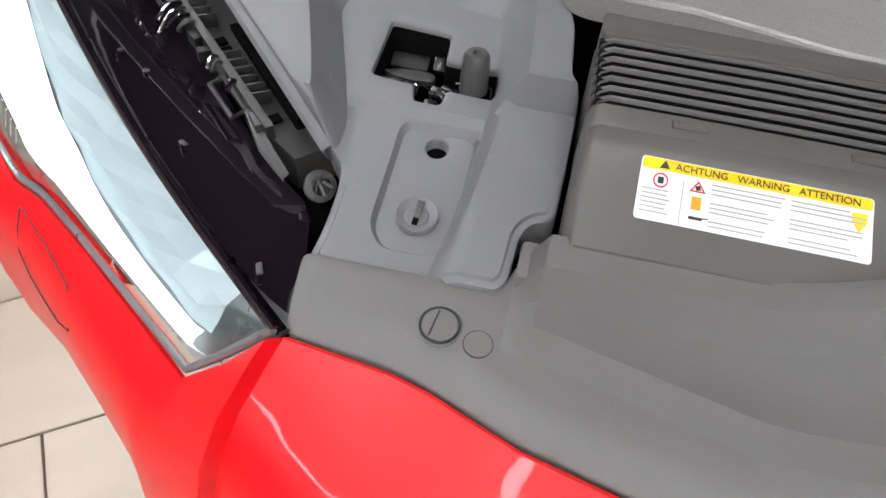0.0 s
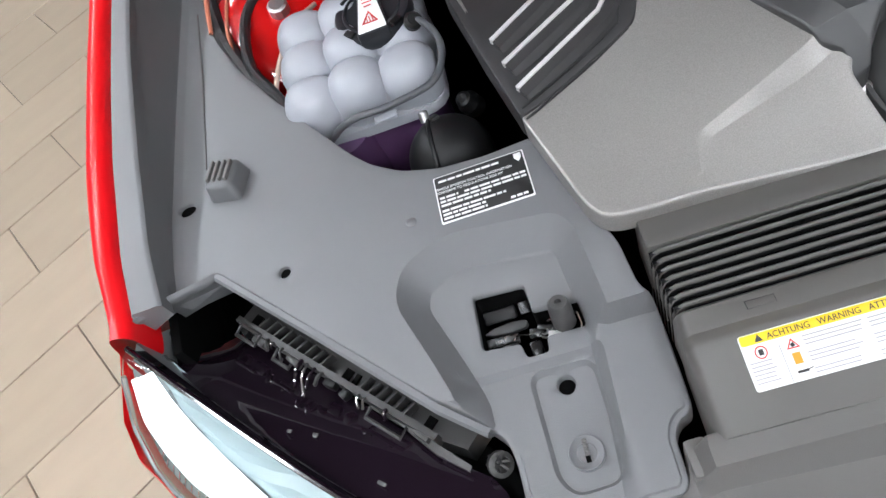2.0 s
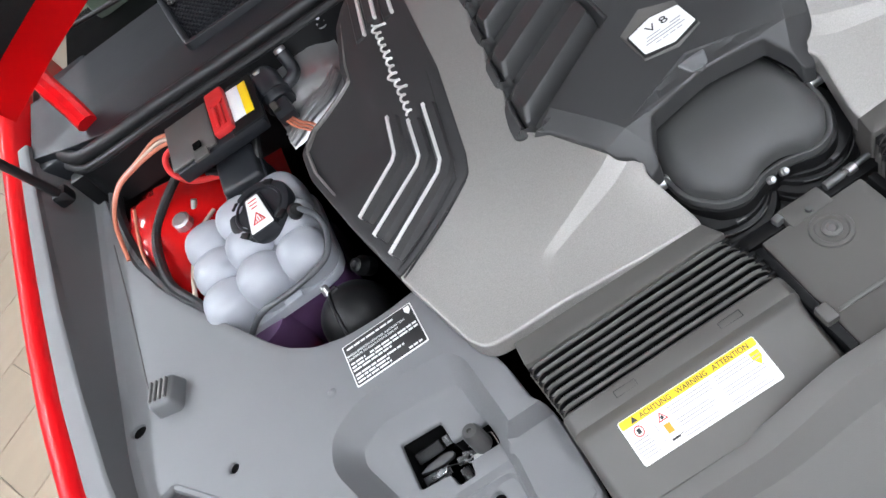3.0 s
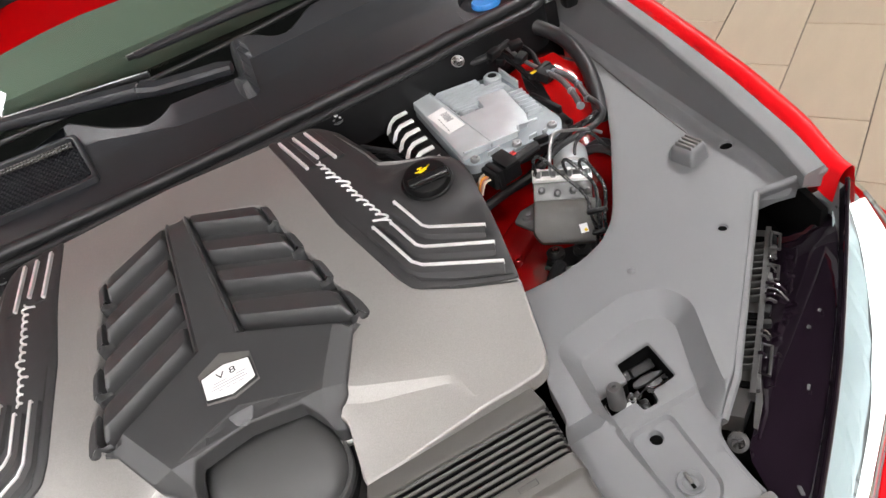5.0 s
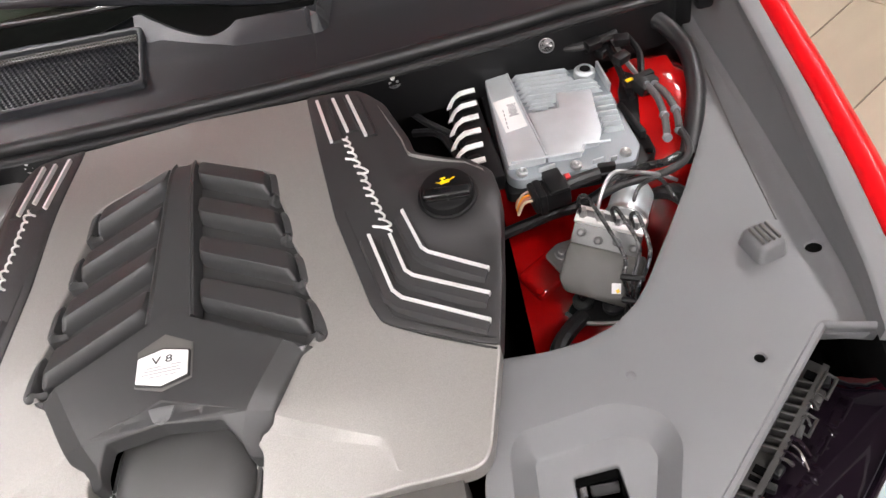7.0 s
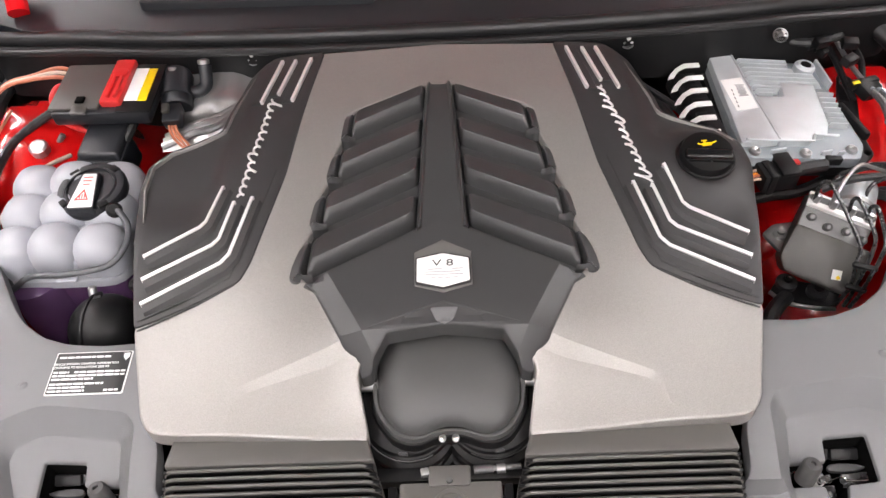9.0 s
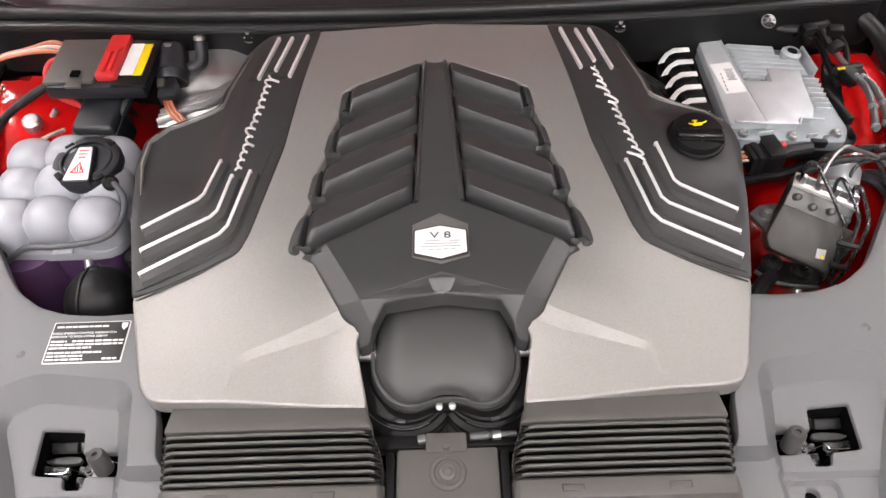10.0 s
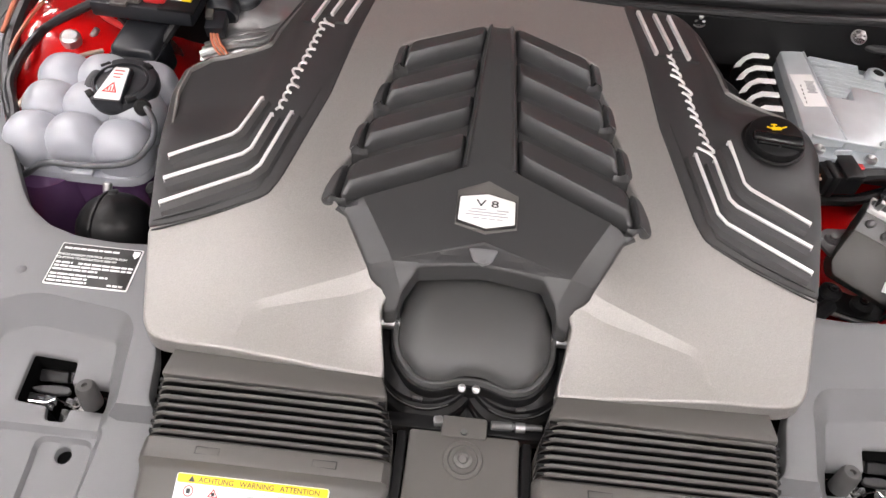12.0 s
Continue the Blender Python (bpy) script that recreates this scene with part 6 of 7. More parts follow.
# ---- bonnet, hinges and struts ----
def bonnet():
    bn = thing("bonnet", (0, 0.78, 1.0), "raised red bonnet held by black gas struts", "bonnet")
    rows = []
    for v in np.linspace(0, 1, 14):
        row = []
        for x in np.linspace(-0.86, 0.86, 25):
            q = abs(x) / 0.86
            y = 0.71 - 0.05 * q ** 2.5 - (0.62 * v)
            zz = 1.222 - 0.185 * q ** 1.7 + 1.02 * v
            row.append((x * (1 - 0.06 * v), y, zz))
        rows.append(row)
    bm, _ = loft(rows)
    bmesh.ops.solidify(bm, geom=bm.faces[:], thickness=0.02)
    part("skin", bm, M["red"], bn)
    rows = []
    for v in np.linspace(0.10, 0.97, 14):
        row = []
        for x in np.linspace(-0.82, 0.82, 25):
            q = abs(x) / 0.86
            row.append((x * (1 - 0.06 * v), 0.71 - 0.05 * q ** 2.5 - 0.62 * v - 0.030, 1.222 - 0.185 * q ** 1.7 + 1.02 * v - 0.018))
        rows.append(row)
    bm, _ = loft(rows, flip=True)
    bmesh.ops.solidify(bm, geom=bm.faces[:], thickness=0.008)
    part("liner", bm, M["liner"], bn, "dark grey insulating liner")
    for s in (-1, 1):
        bm = tube([(s * 0.755, 0.605, 0.985), (s * 0.765, 0.640, 1.012), (s * 0.778, 0.675, 1.035), (s * 0.785, 0.70, 1.07)], 0.019, 10)
        part("hinge", bm, M["red"], bn)
        st = thing("gas_strut", (s * 0.79, 0.44, 0.95), "black gas strut holding the bonnet up", "gas strut", "pair of gas struts")
        a = Vector((s * 0.84, 0.50, 0.955))
        b = Vector((s * 0.80, 0.10, 1.95))
        part("tube", tube([a, a.lerp(b, 0.5), b], 0.008, 12, smooth=0), M["rubber"], st)
        part("ball_joint", block((0.03, 0.03, 0.03), tuple(a), bevel=0.008), M["black"], st)


bonnet()


# ---- coolant reservoir and neighbours ----
def reservoir():
    rs = thing("coolant_reservoir", (-0.57, 0.17, 0.72), "milky white ribbed coolant reservoir with violet coolant", "coolant reservoir")
    tank = part("tank", block((0.20, 0.185, 0.06), (-0.588, 0.205, 0.835), bevel=0.025, seg=3), M["tank"], rs, "milky ribbed upper tank")
    for i, x in enumerate((-0.646, -0.584, -0.518)):
        for j, y in enumerate((0.143, 0.206, 0.264)):
            own = bmesh.new()
            bmesh.ops.create_uvsphere(own, u_segments=24, v_segments=14, radius=1)
            for v in own.verts:
                d = v.co.copy()
                v.co = Vector((math.copysign(abs(d.x) ** 0.8, d.x) * 0.040, math.copysign(abs(d.y) ** 0.8, d.y) * 0.038, math.copysign(abs(d.z) ** 0.75, d.z) * 0.046)) + Vector((x, y, 0.846 + 0.008 * j - 0.005 * abs(i - 1)))
            part("lobe", own, M["tank"], tank)
    part("tank_seam", sheet(fillet([(-0.700, 0.102), (-0.478, 0.102), (-0.478, 0.305), (-0.700, 0.305)], 0.04), [], lambda x, y: 0.825, 0.012, 0.003, 0.03), M["tank"], rs)
    part("lower_tank", block((0.205, 0.18, 0.17), (-0.585, 0.202, 0.735), bevel=0.035, seg=4), M["coolant"], rs, "lower tank dark with violet coolant")
    part("lower_lobe", lathe([(0, -0.09), (0.045, -0.09), (0.05, 0.0), (0.045, 0.06), (0.0, 0.065)], (-0.635, 0.125, 0.752), n=24), M["coolant"], rs)
    x, y, z = -0.541, 0.226, 0.900
    cap = part("cap", lathe([(0, -0.020), (0.050, -0.020), (0.053, -0.014), (0.053, -0.004), (0.050, 0.001), (0.046, 0.002), (0.040, 0.0015), (0.038, 0.004), (0.036, 0.004), (0.035, 0.0), (0.026, 0.0), (0.0, 0.001)], (x, y, z), (6, 0, 0), 44), M["cowl"], rs, "round dark grey screw cap")
    for a in (-0.9, 0.9, 2.4, 3.9):
        part("cap_notch", block((0.016, 0.010, 0.006), (x + 0.046 * math.cos(a), y + 0.046 * math.sin(a), z + 0.001 + 0.0048 * math.sin(a)), (6, 0, math.degrees(a) + 90), 0.002), M["black"], cap)
    bar = [(-0.015, 0.024), (0.011, 0.024), (0.020, -0.050), (-0.023, -0.050)]
    part("cap_bar", sheet(fillet([(x + a, y + b) for a, b in bar], 0.004), [], lambda a, b: z + 0.0085 + 0.105 * (b - y), 0.012, 0.002, 0.012), M["cowl"], cap)
    lab = part("cap_label", sheet(fillet([(x + a, y + b) for a, b in ((-0.0125, 0.019), (0.0085, 0.019), (0.0175, -0.047), (-0.0205, -0.047))], 0.003), [], lambda a, b: z + 0.0095 + 0.105 * (b - y), 0.0012, 0.0004, 0.02), M["white"], cap, "white label with a red hazard mark")
    hz = lambda a, b: z + 0.0100 + 0.105 * (b - y)
    part("hazard_mark", sheet([(x - 0.0135, y - 0.034), (x + 0.0085, y - 0.034), (x - 0.0025, y - 0.012)], [[(x - 0.0100, y - 0.032), (x + 0.0050, y - 0.032), (x - 0.0025, y - 0.0165)]], hz, 0.0005, 0.0002, 0.02), M["red_label"], cap)
    for k in range(3):
        part("hazard_wave", block((0.0014, 0.009, 0.0005), (x - 0.0063 + 0.0038 * k, y - 0.027, hz(0, y - 0.027)), (6, 0, 8), 0), M["red_label"], cap, smooth=0)
    for dy, w in ((0.011, 0.014), (0.004, 0.013), (-0.003, 0.010)):
        part("print_line", block((w, 0.0018, 0.0005), (x - 0.0022, y + dy, hz(0, y + dy)), (6, 0, 0), 0), M["red_label"], cap, smooth=0)
    pts = [(-0.492, 0.178, 0.896), (-0.482, 0.172, 0.896), (-0.470, 0.155, 0.884), (-0.470, 0.128, 0.872), (-0.490, 0.096, 0.864), (-0.545, 0.084, 0.862), (-0.60, 0.084, 0.860), (-0.640, 0.095, 0.828), (-0.660, 0.075, 0.818), (-0.645, 0.045, 0.80), (-0.615, 0.01, 0.77), (-0.59, -0.02, 0.74)]
    part("overflow_hose", tube(pts, 0.0046, 12), M["hose"], rs, "thin grey hose")
    part("hose_joint", lathe([(0, 0), (0.011, 0), (0.012, 0.008), (0.008, 0.012), (0, 0.012)], (-0.494, 0.180, 0.892), (30, 25, 0), 18), M["black"], rs)
    part("hose_clip", block((0.03, 0.012, 0.006), (-0.56, 0.094, 0.838), (0, 0, 4), 0.002), M["tank"], rs)
    ball = thing("vacuum_sphere", (-0.497, 0.03, 0.76), "matt black round vacuum reservoir", "vacuum reservoir")
    bm = bmesh.new()
    bmesh.ops.create_uvsphere(bm, u_segments=32, v_segments=20, radius=0.053)
    bmesh.ops.translate(bm, verts=bm.verts, vec=(-0.495, 0.028, 0.80))
    part("sphere", bm, M["black"], ball)
    part("seam", tube([(-0.512 + 0.004 * math.sin(a), 0.028 + 0.0515 * math.cos(a), 0.80 + 0.0515 * math.sin(a)) for a in np.linspace(-0.6, 3.4, 20)], 0.003, 6, smooth=0), M["black"], ball)
    part("nipple", lathe([(0, 0), (0.006, 0), (0.006, 0.012), (0.004, 0.014), (0, 0.014)], (-0.512, 0.062, 0.838), (-35, 0, 0), 14), M["steel"], ball)
    part("connector", block((0.012, 0.02, 0.012), (-0.500, 0.055, 0.842), (-30, 0, 20), 0.003), M["black"], ball)


reservoir()


def electrics_left():
    fb = thing("fuse_box", (-0.55, 0.41, 0.90), "black fuse box with red terminal cover and yellow label", "fuse box")
    R = (4, 0, -2)
    part("body", block((0.160, 0.122, 0.026), (-0.546, 0.409, 0.940), R, 0.005), M["cowl"], fb)
    part("lid", block((0.082, 0.112, 0.006), (-0.588, 0.410, 0.956), R, 0.003), M["airbox"], fb)
    part("latch", block((0.026, 0.02, 0.006), (-0.578, 0.352, 0.953), R, 0.002), M["airbox"], fb)
    part("catch", block((0.014, 0.014, 0.004), (-0.578, 0.368, 0.961), R, 0.001), M["deep"], fb)
    tc = part("terminal_cover", block((0.034, 0.108, 0.014), (-0.527, 0.412, 0.960), R, 0.004), M["red_plastic"], fb, "bright red terminal cover")
    part("dome", lathe([(0, 0), (0.013, 0), (0.012, 0.004), (0.0, 0.006)], (-0.525, 0.428, 0.966), n=18), M["red_plastic"], tc)
    part("ridge", block((0.006, 0.05, 0.006), (-0.531, 0.39, 0.968), R, 0.002), M["red_plastic"], tc)
    part("ridge", block((0.006, 0.05, 0.006), (-0.520, 0.39, 0.968), R, 0.002), M["red_plastic"], tc)
    lab = part("label_white", block((0.022, 0.080, 0.002), (-0.498, 0.410, 0.957), R, 0.0004), M["white"], fb, "white and yellow warning label")
    part("label_yellow", block((0.015, 0.080, 0.002), (-0.480, 0.409, 0.9565), R, 0.0004), M["yellow"], fb, "yellow strip with a warning triangle")
    part("label_mark", block((0.006, 0.008, 0.0006), (-0.480, 0.432, 0.958), R, 0), M["ink"], fb, smooth=0)
    part("label_base", block((0.058, 0.118, 0.006), (-0.490, 0.405, 0.9525), R, 0.002), M["black"], fb)
    for k, m in enumerate(("copper", "cream", "copper")):
        part("cable", tube([(-0.618, 0.444 + 0.010 * k, 0.948), (-0.650, 0.452 + 0.009 * k, 0.950 + 0.003 * k), (-0.700, 0.456 + 0.006 * k, 0.944), (-0.750, 0.452 + 0.006 * k, 0.932), (-0.785, 0.420 + 0.006 * k, 0.905), (-0.795, 0.36, 0.870)], 0.0034, 8), M[m], fb, "copper-coloured battery cable")
    part("cable", tube([(-0.622, 0.438, 0.944), (-0.648, 0.432, 0.940), (-0.652, 0.408, 0.925), (-0.630, 0.385, 0.905), (-0.590, 0.375, 0.89)], 0.0052, 10), M["red_plastic"], fb, "thick red battery cable")
    for x, y in ((-0.612, 0.463), (-0.560, 0.464), (-0.500, 0.462)):
        part("lid_clip", block((0.010, 0.006, 0.004), (x, y, 0.957), R, 0.001), M["black"], fb)
    rl = thing("relay_box", (-0.545, 0.325, 0.86), "small black relay box with a rounded lid", "relay box")
    part("body", block((0.066, 0.066, 0.06), (-0.549, 0.330, 0.868), (8, 0, -4), 0.006), M["cowl"], rl)
    part("lid", block((0.072, 0.074, 0.018), (-0.549, 0.330, 0.905), (8, 0, -4), 0.006, 3, taper=0.92), M["cowl"], rl)
    part("rim", block((0.076, 0.078, 0.005), (-0.549, 0.330, 0.897), (8, 0, -4), 0.002), M["cowl"], rl)
    part("lead", tube([(-0.515, 0.335, 0.90), (-0.505, 0.352, 0.915), (-0.500, 0.372, 0.92)], 0.007, 8), M["black"], rl)
    vm = thing("purge_valve", (-0.44, 0.40, 0.88), "black cylindrical valve with plug and wiring", "valve")
    part("body", lathe([(0, 0), (0.0235, 0), (0.026, 0.004), (0.026, 0.062), (0.022, 0.072), (0.010, 0.075), (0, 0.075)], (-0.441, 0.396, 0.915), (-70, 0, 6), 28), M["cowl"], vm)
    part("collar", lathe([(0.026, 0), (0.0275, 0.001), (0.0275, 0.008), (0.026, 0.009)], (-0.443, 0.412, 0.921), (-70, 0, 6), 28), M["cowl"], vm)
    part("elbow", tube([(-0.425, 0.430, 0.922), (-0.408, 0.430, 0.924), (-0.398, 0.440, 0.928), (-0.397, 0.452, 0.938), (-0.398, 0.464, 0.950)], 0.0110, 12), M["cowl"], vm)
    part("elbow_end", lathe([(0, 0), (0.010, 0), (0.010, 0.006), (0.006, 0.008), (0, 0.008)], (-0.398, 0.462, 0.956), (-25, 0, 0), 14), M["steel"], vm)
    part("plug", block((0.030, 0.038, 0.024), (-0.441, 0.372, 0.918), (16, 0, 4), 0.004), M["cowl"], vm)
    part("plug_latch", block((0.012, 0.018, 0.008), (-0.449, 0.372, 0.934), (16, 0, 4), 0.002), M["module"], vm, "brownish plug latch")
    part("screw", lathe([(0, 0), (0.007, 0), (0.007, 0.004), (0, 0.005)], (-0.447, 0.446, 0.957), (-20, 0, 0), 12), M["steel"], vm)
    for k in range(3):
        part("wire", tube([(-0.446 + 0.005 * k, 0.354, 0.912), (-0.438 + 0.006 * k, 0.335, 0.908), (-0.426 + 0.007 * k, 0.322, 0.900), (-0.405, 0.312, 0.88)], 0.0023, 6), M["copper"], vm)
    hs = thing("heat_shield", (-0.38, 0.41, 0.86), "crumpled bare aluminium heat shield", "heat shield")
    rows = []
    for v in np.linspace(0, 1, 26):
        row = []
        for u in np.linspace(0, 1, 26):
            x, y = -0.462 + 0.145 * u, 0.545 - 0.215 * v
            fold = 0.006 * noise.noise(Vector((x * 30, y * 22, 3))) + 0.0015 * noise.noise(Vector((x * 90, y * 80, 9)))
            row.append((x, y, 0.925 - 0.05 * v + fold + 0.018 * math.sin(u * 3) + 0.007 * math.sin(v * 22 + u * 4) * sstep(0.5, 0.7, v)))
        rows.append(row)
    bm, _ = loft(rows)
    part("sheet", bm, M["foil"], hs)
    for k in range(3):
        part("pipe", tube([(-0.46, 0.335 + 0.012 * k, 0.885), (-0.41, 0.345 + 0.014 * k, 0.90), (-0.37, 0.355 + 0.014 * k, 0.905), (-0.34, 0.38 + 0.012 * k, 0.91)], 0.006, 8), M["steel"], hs)
    # loose hoses and wires on the red wing
    h = thing("wiring_loom", (-0.72, 0.3, 0.80), "black corrugated wiring loom across the red wing", "wiring loom")
    part("loom", tube([(-0.640, 0.462, 0.895), (-0.677, 0.450, 0.885), (-0.724, 0.406, 0.872), (-0.742, 0.350, 0.866), (-0.734, 0.257, 0.86), (-0.700, 0.190, 0.85), (-0.67, 0.12, 0.83)], 0.0075, 10, ribs=0.10), M["rubber"], h)
    part("loom", tube([(-0.800, 0.600, 0.875), (-0.806, 0.485, 0.868), (-0.780, 0.350, 0.858), (-0.735, 0.240, 0.850), (-0.695, 0.165, 0.84), (-0.66, 0.09, 0.82)], 0.0125, 10, ribs=0.06), M["rubber"], h)
    part("loom", tube([(-0.605, 0.39, 0.90), (-0.585, 0.375, 0.895), (-0.56, 0.37, 0.89), (-0.52, 0.375, 0.89)], 0.0065, 8), M["rubber"], h)
    part("wire", tube([(-0.765, 0.46, 0.88), (-0.770, 0.36, 0.868), (-0.752, 0.28, 0.862), (-0.715, 0.215, 0.855)], 0.003, 6), M["copper"], h)
    part("pipe", tube([(-0.635, 0.36, 0.855), (-0.665, 0.32, 0.862), (-0.690, 0.26, 0.858), (-0.702, 0.20, 0.85), (-0.698, 0.13, 0.84)], 0.0035, 8), M["cream"], h)
    part("fitting", lathe([(0, 0), (0.014, 0), (0.015, 0.02), (0.011, 0.026), (0.010, 0.034), (0.006, 0.036), (0, 0.034)], (-0.452, 0.100, 0.80), (20, -20, 0), 20), M["black"], h, "black screw fitting")
    db = thing("dome_bolt", (-0.69, 0.385, 0.85), "zinc-plated nut and stud on the red dome", "bolt")
    part("nut", lathe([(0, 0), (0.013, 0), (0.013, 0.004), (0.009, 0.006), (0.010, 0.022), (0.016, 0.026), (0.016, 0.040), (0.012, 0.043), (0, 0.043)], (-0.692, 0.376, 0.832), (12, 6, 0), 10), M["steel"], db)
    part("stud", lathe([(0, 0), (0.005, 0), (0.005, 0.02), (0, 0.021)], (-0.672, 0.398, 0.85), (-20, 40, 0), 10), M["steel"], db)


electrics_left()


# ---- right-hand side: control unit, brake unit, pipes ----
def control_unit():
    cu = thing("control_unit", (0.56, 0.36, 0.84), "finned cast aluminium engine control unit with label", "control unit")
    T = pose(0.567, 0.376, 0.886, 3, 6.5, 0.5) @ Matrix.Diagonal((1.05, 1.0, 1, 1))

    def put(bm):
        bmesh.ops.transform(bm, matrix=T, verts=bm.verts)
        return bm
    out = fillet([(-0.092, 0.122), (0.080, 0.125), (0.094, 0.10), (0.105, -0.085), (0.088, -0.118), (-0.085, -0.125), (-0.097, -0.11)], 0.008)
    # dark bed under the fins: the shade of their gaps put into colour
    part("body", put(sheet(out, [], lambda x, y: -0.010, 0.016, 0.003, 0.012)), M["alu_dark"], cu)
    part("step", put(sheet(fillet([(-0.094, 0.120), (-0.058, 0.12), (-0.038, -0.098), (-0.094, -0.10)], 0.004), [], lambda x, y: 0.006 - 0.16 * max(0.0, -0.055 - 0.1 * y - x), 0.012, 0.002, 0.012)), M["alu"], cu)
    part("edge_bead", put(tube([(-0.058, 0.118, 0.0062), (-0.048, 0.0, 0.0062), (-0.038, -0.096, 0.0062)], 0.0018, 8, smooth=0)), M["alu"], cu)
    part("plateau", put(sheet(fillet([(-0.044, 0.012), (0.005, 0.014), (0.008, 0.052), (0.064, 0.050), (0.060, 0.015), (0.055, -0.050), (0.045, -0.075), (0.020, -0.078), (0.015, -0.094), (-0.036, -0.096)], 0.004), [], lambda x, y: 0.002, 0.012, 0.002, 0.03)), M["alu"], cu)
    for k in range(6):
        x0, x1 = -0.054 + 0.001 * k, (0.046, 0.044, 0.050, 0.084, 0.086, 0.086)[k]
        y = 0.113 - 0.0118 * k
        part("fin", put(block((x1 - x0, 0.0030, 0.013), ((x0 + x1) / 2, y, -0.0045), bevel=0.0008, taper=0.8)), M["alu"], cu)
    for k in range(7):
        part("fin", put(block((0.034, 0.0028, 0.012), (0.078 - 0.0006 * k, 0.030 - 0.0128 * k, -0.005), bevel=0.0008, taper=0.8)), M["alu"], cu)
    for k in range(3):
        part("fin", put(block((0.056 - 0.014 * k, 0.0026, 0.011), (-0.014 - 0.004 * k, 0.042 - 0.0095 * k, -0.004), bevel=0.0008, taper=0.8)), M["alu"], cu)
    part("fin_end", put(block((0.004, 0.066, 0.016), (0.092, 0.085, -0.003), (0, 0, 4), 0.001)), M["alu"], cu)
    part("front_bead", put(tube([(-0.090, -0.100, 0.006), (-0.03, -0.100, 0.006), (0.015, -0.097, 0.005), (0.022, -0.082, 0.005), (0.06, -0.080, 0.003)], 0.0024, 8, smooth=0)), M["alu"], cu)
    part("boss", put(lathe([(0, 0), (0.017, 0), (0.017, 0.012), (0.013, 0.016), (0.0095, 0.016), (0.009, 0.010), (0, 0.010)], (0.066, 0.100, -0.010), n=24)), M["alu"], cu)
    part("vent", put(lathe([(0, 0), (0.0085, 0), (0.0085, 0.0160), (0, 0.0165)], (0.066, 0.100, -0.010), n=16)), M["black"], cu, "dark round pressure vent")
    for x, y in ((-0.076, -0.112), (0.002, -0.113), (0.078, -0.100), (-0.03, 0.122)):
        part("screw", put(lathe([(0, 0), (0.0085, 0), (0.0085, 0.006), (0.006, 0.0075), (0.004, 0.006), (0.003, 0.003), (0, 0.003)], (x, y, -0.010), n=14)), M["steel"], cu)
    for x, w in ((-0.040, 0.026), (0.035, 0.018), (0.058, 0.010)):
        part("rib", put(block((w, 0.003, 0.010), (x, -0.110, -0.007), (0, 0, 14), 0.001)), M["alu"], cu)
    part("plug_face", put(block((0.026, 0.010, 0.014), (0.045, -0.119, -0.014), bevel=0.002)), M["black"], cu)
    lab = part("label", put(block((0.034, 0.078, 0.0006), (-0.0715, 0.012, 0.0046), (0, -9.1, 5.5), 0)), M["white"], cu, "white barcode label", smooth=0)
    rnd = random.Random(2)
    for k in range(16):
        part("print_line", put(block((rnd.uniform(0.009, 0.015), 0.0013, 0.0004), (-0.066, 0.006 + 0.0019 * k, 0.0060), (0, -9.1, 0), 0)), M["grey_ink"], lab, smooth=0)
    for k in range(7):
        part("print_line", put(block((0.0013, 0.0055, 0.0004), (-0.080, -0.018 + 0.010 * k, 0.0036), (0, -9.1, 0), 0)), M["ink"], lab, smooth=0)
    part("tray", put(sheet(fillet([(-0.10, 0.135), (0.10, 0.138), (0.128, 0.10), (0.132, -0.085), (0.118, -0.10), (0.09, -0.118), (-0.10, -0.135)], 0.012), [circle(0.121, -0.082, 0.006)], lambda x, y: -0.028, 0.014, 0.003, 0.03)), M["black"], cu, "black mounting tray")
    for x, y, w in ((0.02, 0.142, 0.05), (-0.03, 0.140, 0.03), (0.07, 0.140, 0.03), (0.112, 0.02, 0.02)):
        part("tray_lug", put(block((w, 0.014, 0.02), (x, y, -0.018), bevel=0.004)), M["black"], cu)
    # comb of bright contact tabs
    bt = thing("cable_comb", (0.42, 0.36, 0.86), "black cable comb with bright looped tabs", "cable comb")
    part("base", block((0.05, 0.21, 0.03), (0.430, 0.372, 0.868), (0, 8, 4), 0.005), M["black"], bt)
    for k in range(6):
        y = 0.470 - 0.036 * k
        x = 0.428 - 0.002 * k
        part("tab", ribbon([(x + 0.020, y + 0.002), (x + 0.010, y + 0.002), (x - 0.006, y + 0.001), (x - 0.018, y - 0.002), (x - 0.025, y - 0.007), (x - 0.029, y - 0.013)], 0.010, lambda a, b: 0.902 - 0.9 * max(0, (x - 0.012) - a), 0.0, 0.003), M["white"], bt, "bright looped tab")
        part("tab_block", block((0.020, 0.014, 0.018), (x + 0.002, y - 0.016, 0.885), (0, 0, 6), 0.003), M["black"], bt)
    cn = thing("wiring_connector", (0.52, 0.235, 0.83), "black multi-pin plug with coloured wires", "connector")
    part("shell", block((0.058, 0.042, 0.034), (0.520, 0.240, 0.852), (0, 0, 8), 0.004), M["black"], cn)
    part("collar", block((0.012, 0.048, 0.040), (0.505, 0.238, 0.852), (0, 0, 8), 0.003), M["black"], cn)
    part("lever", block((0.030, 0.050, 0.008), (0.530, 0.241, 0.872), (0, 0, 8), 0.003), M["black"], cn)
    part("boot", tube([(0.548, 0.244, 0.855), (0.570, 0.248, 0.857), (0.60, 0.252, 0.858)], 0.010, 10), M["rubber"], cn)
    part("tag", block((0.008, 0.010, 0.004), (0.552, 0.250, 0.868), (0, 0, 8), 0.001), M["red_label"], cn, "small pink tag")
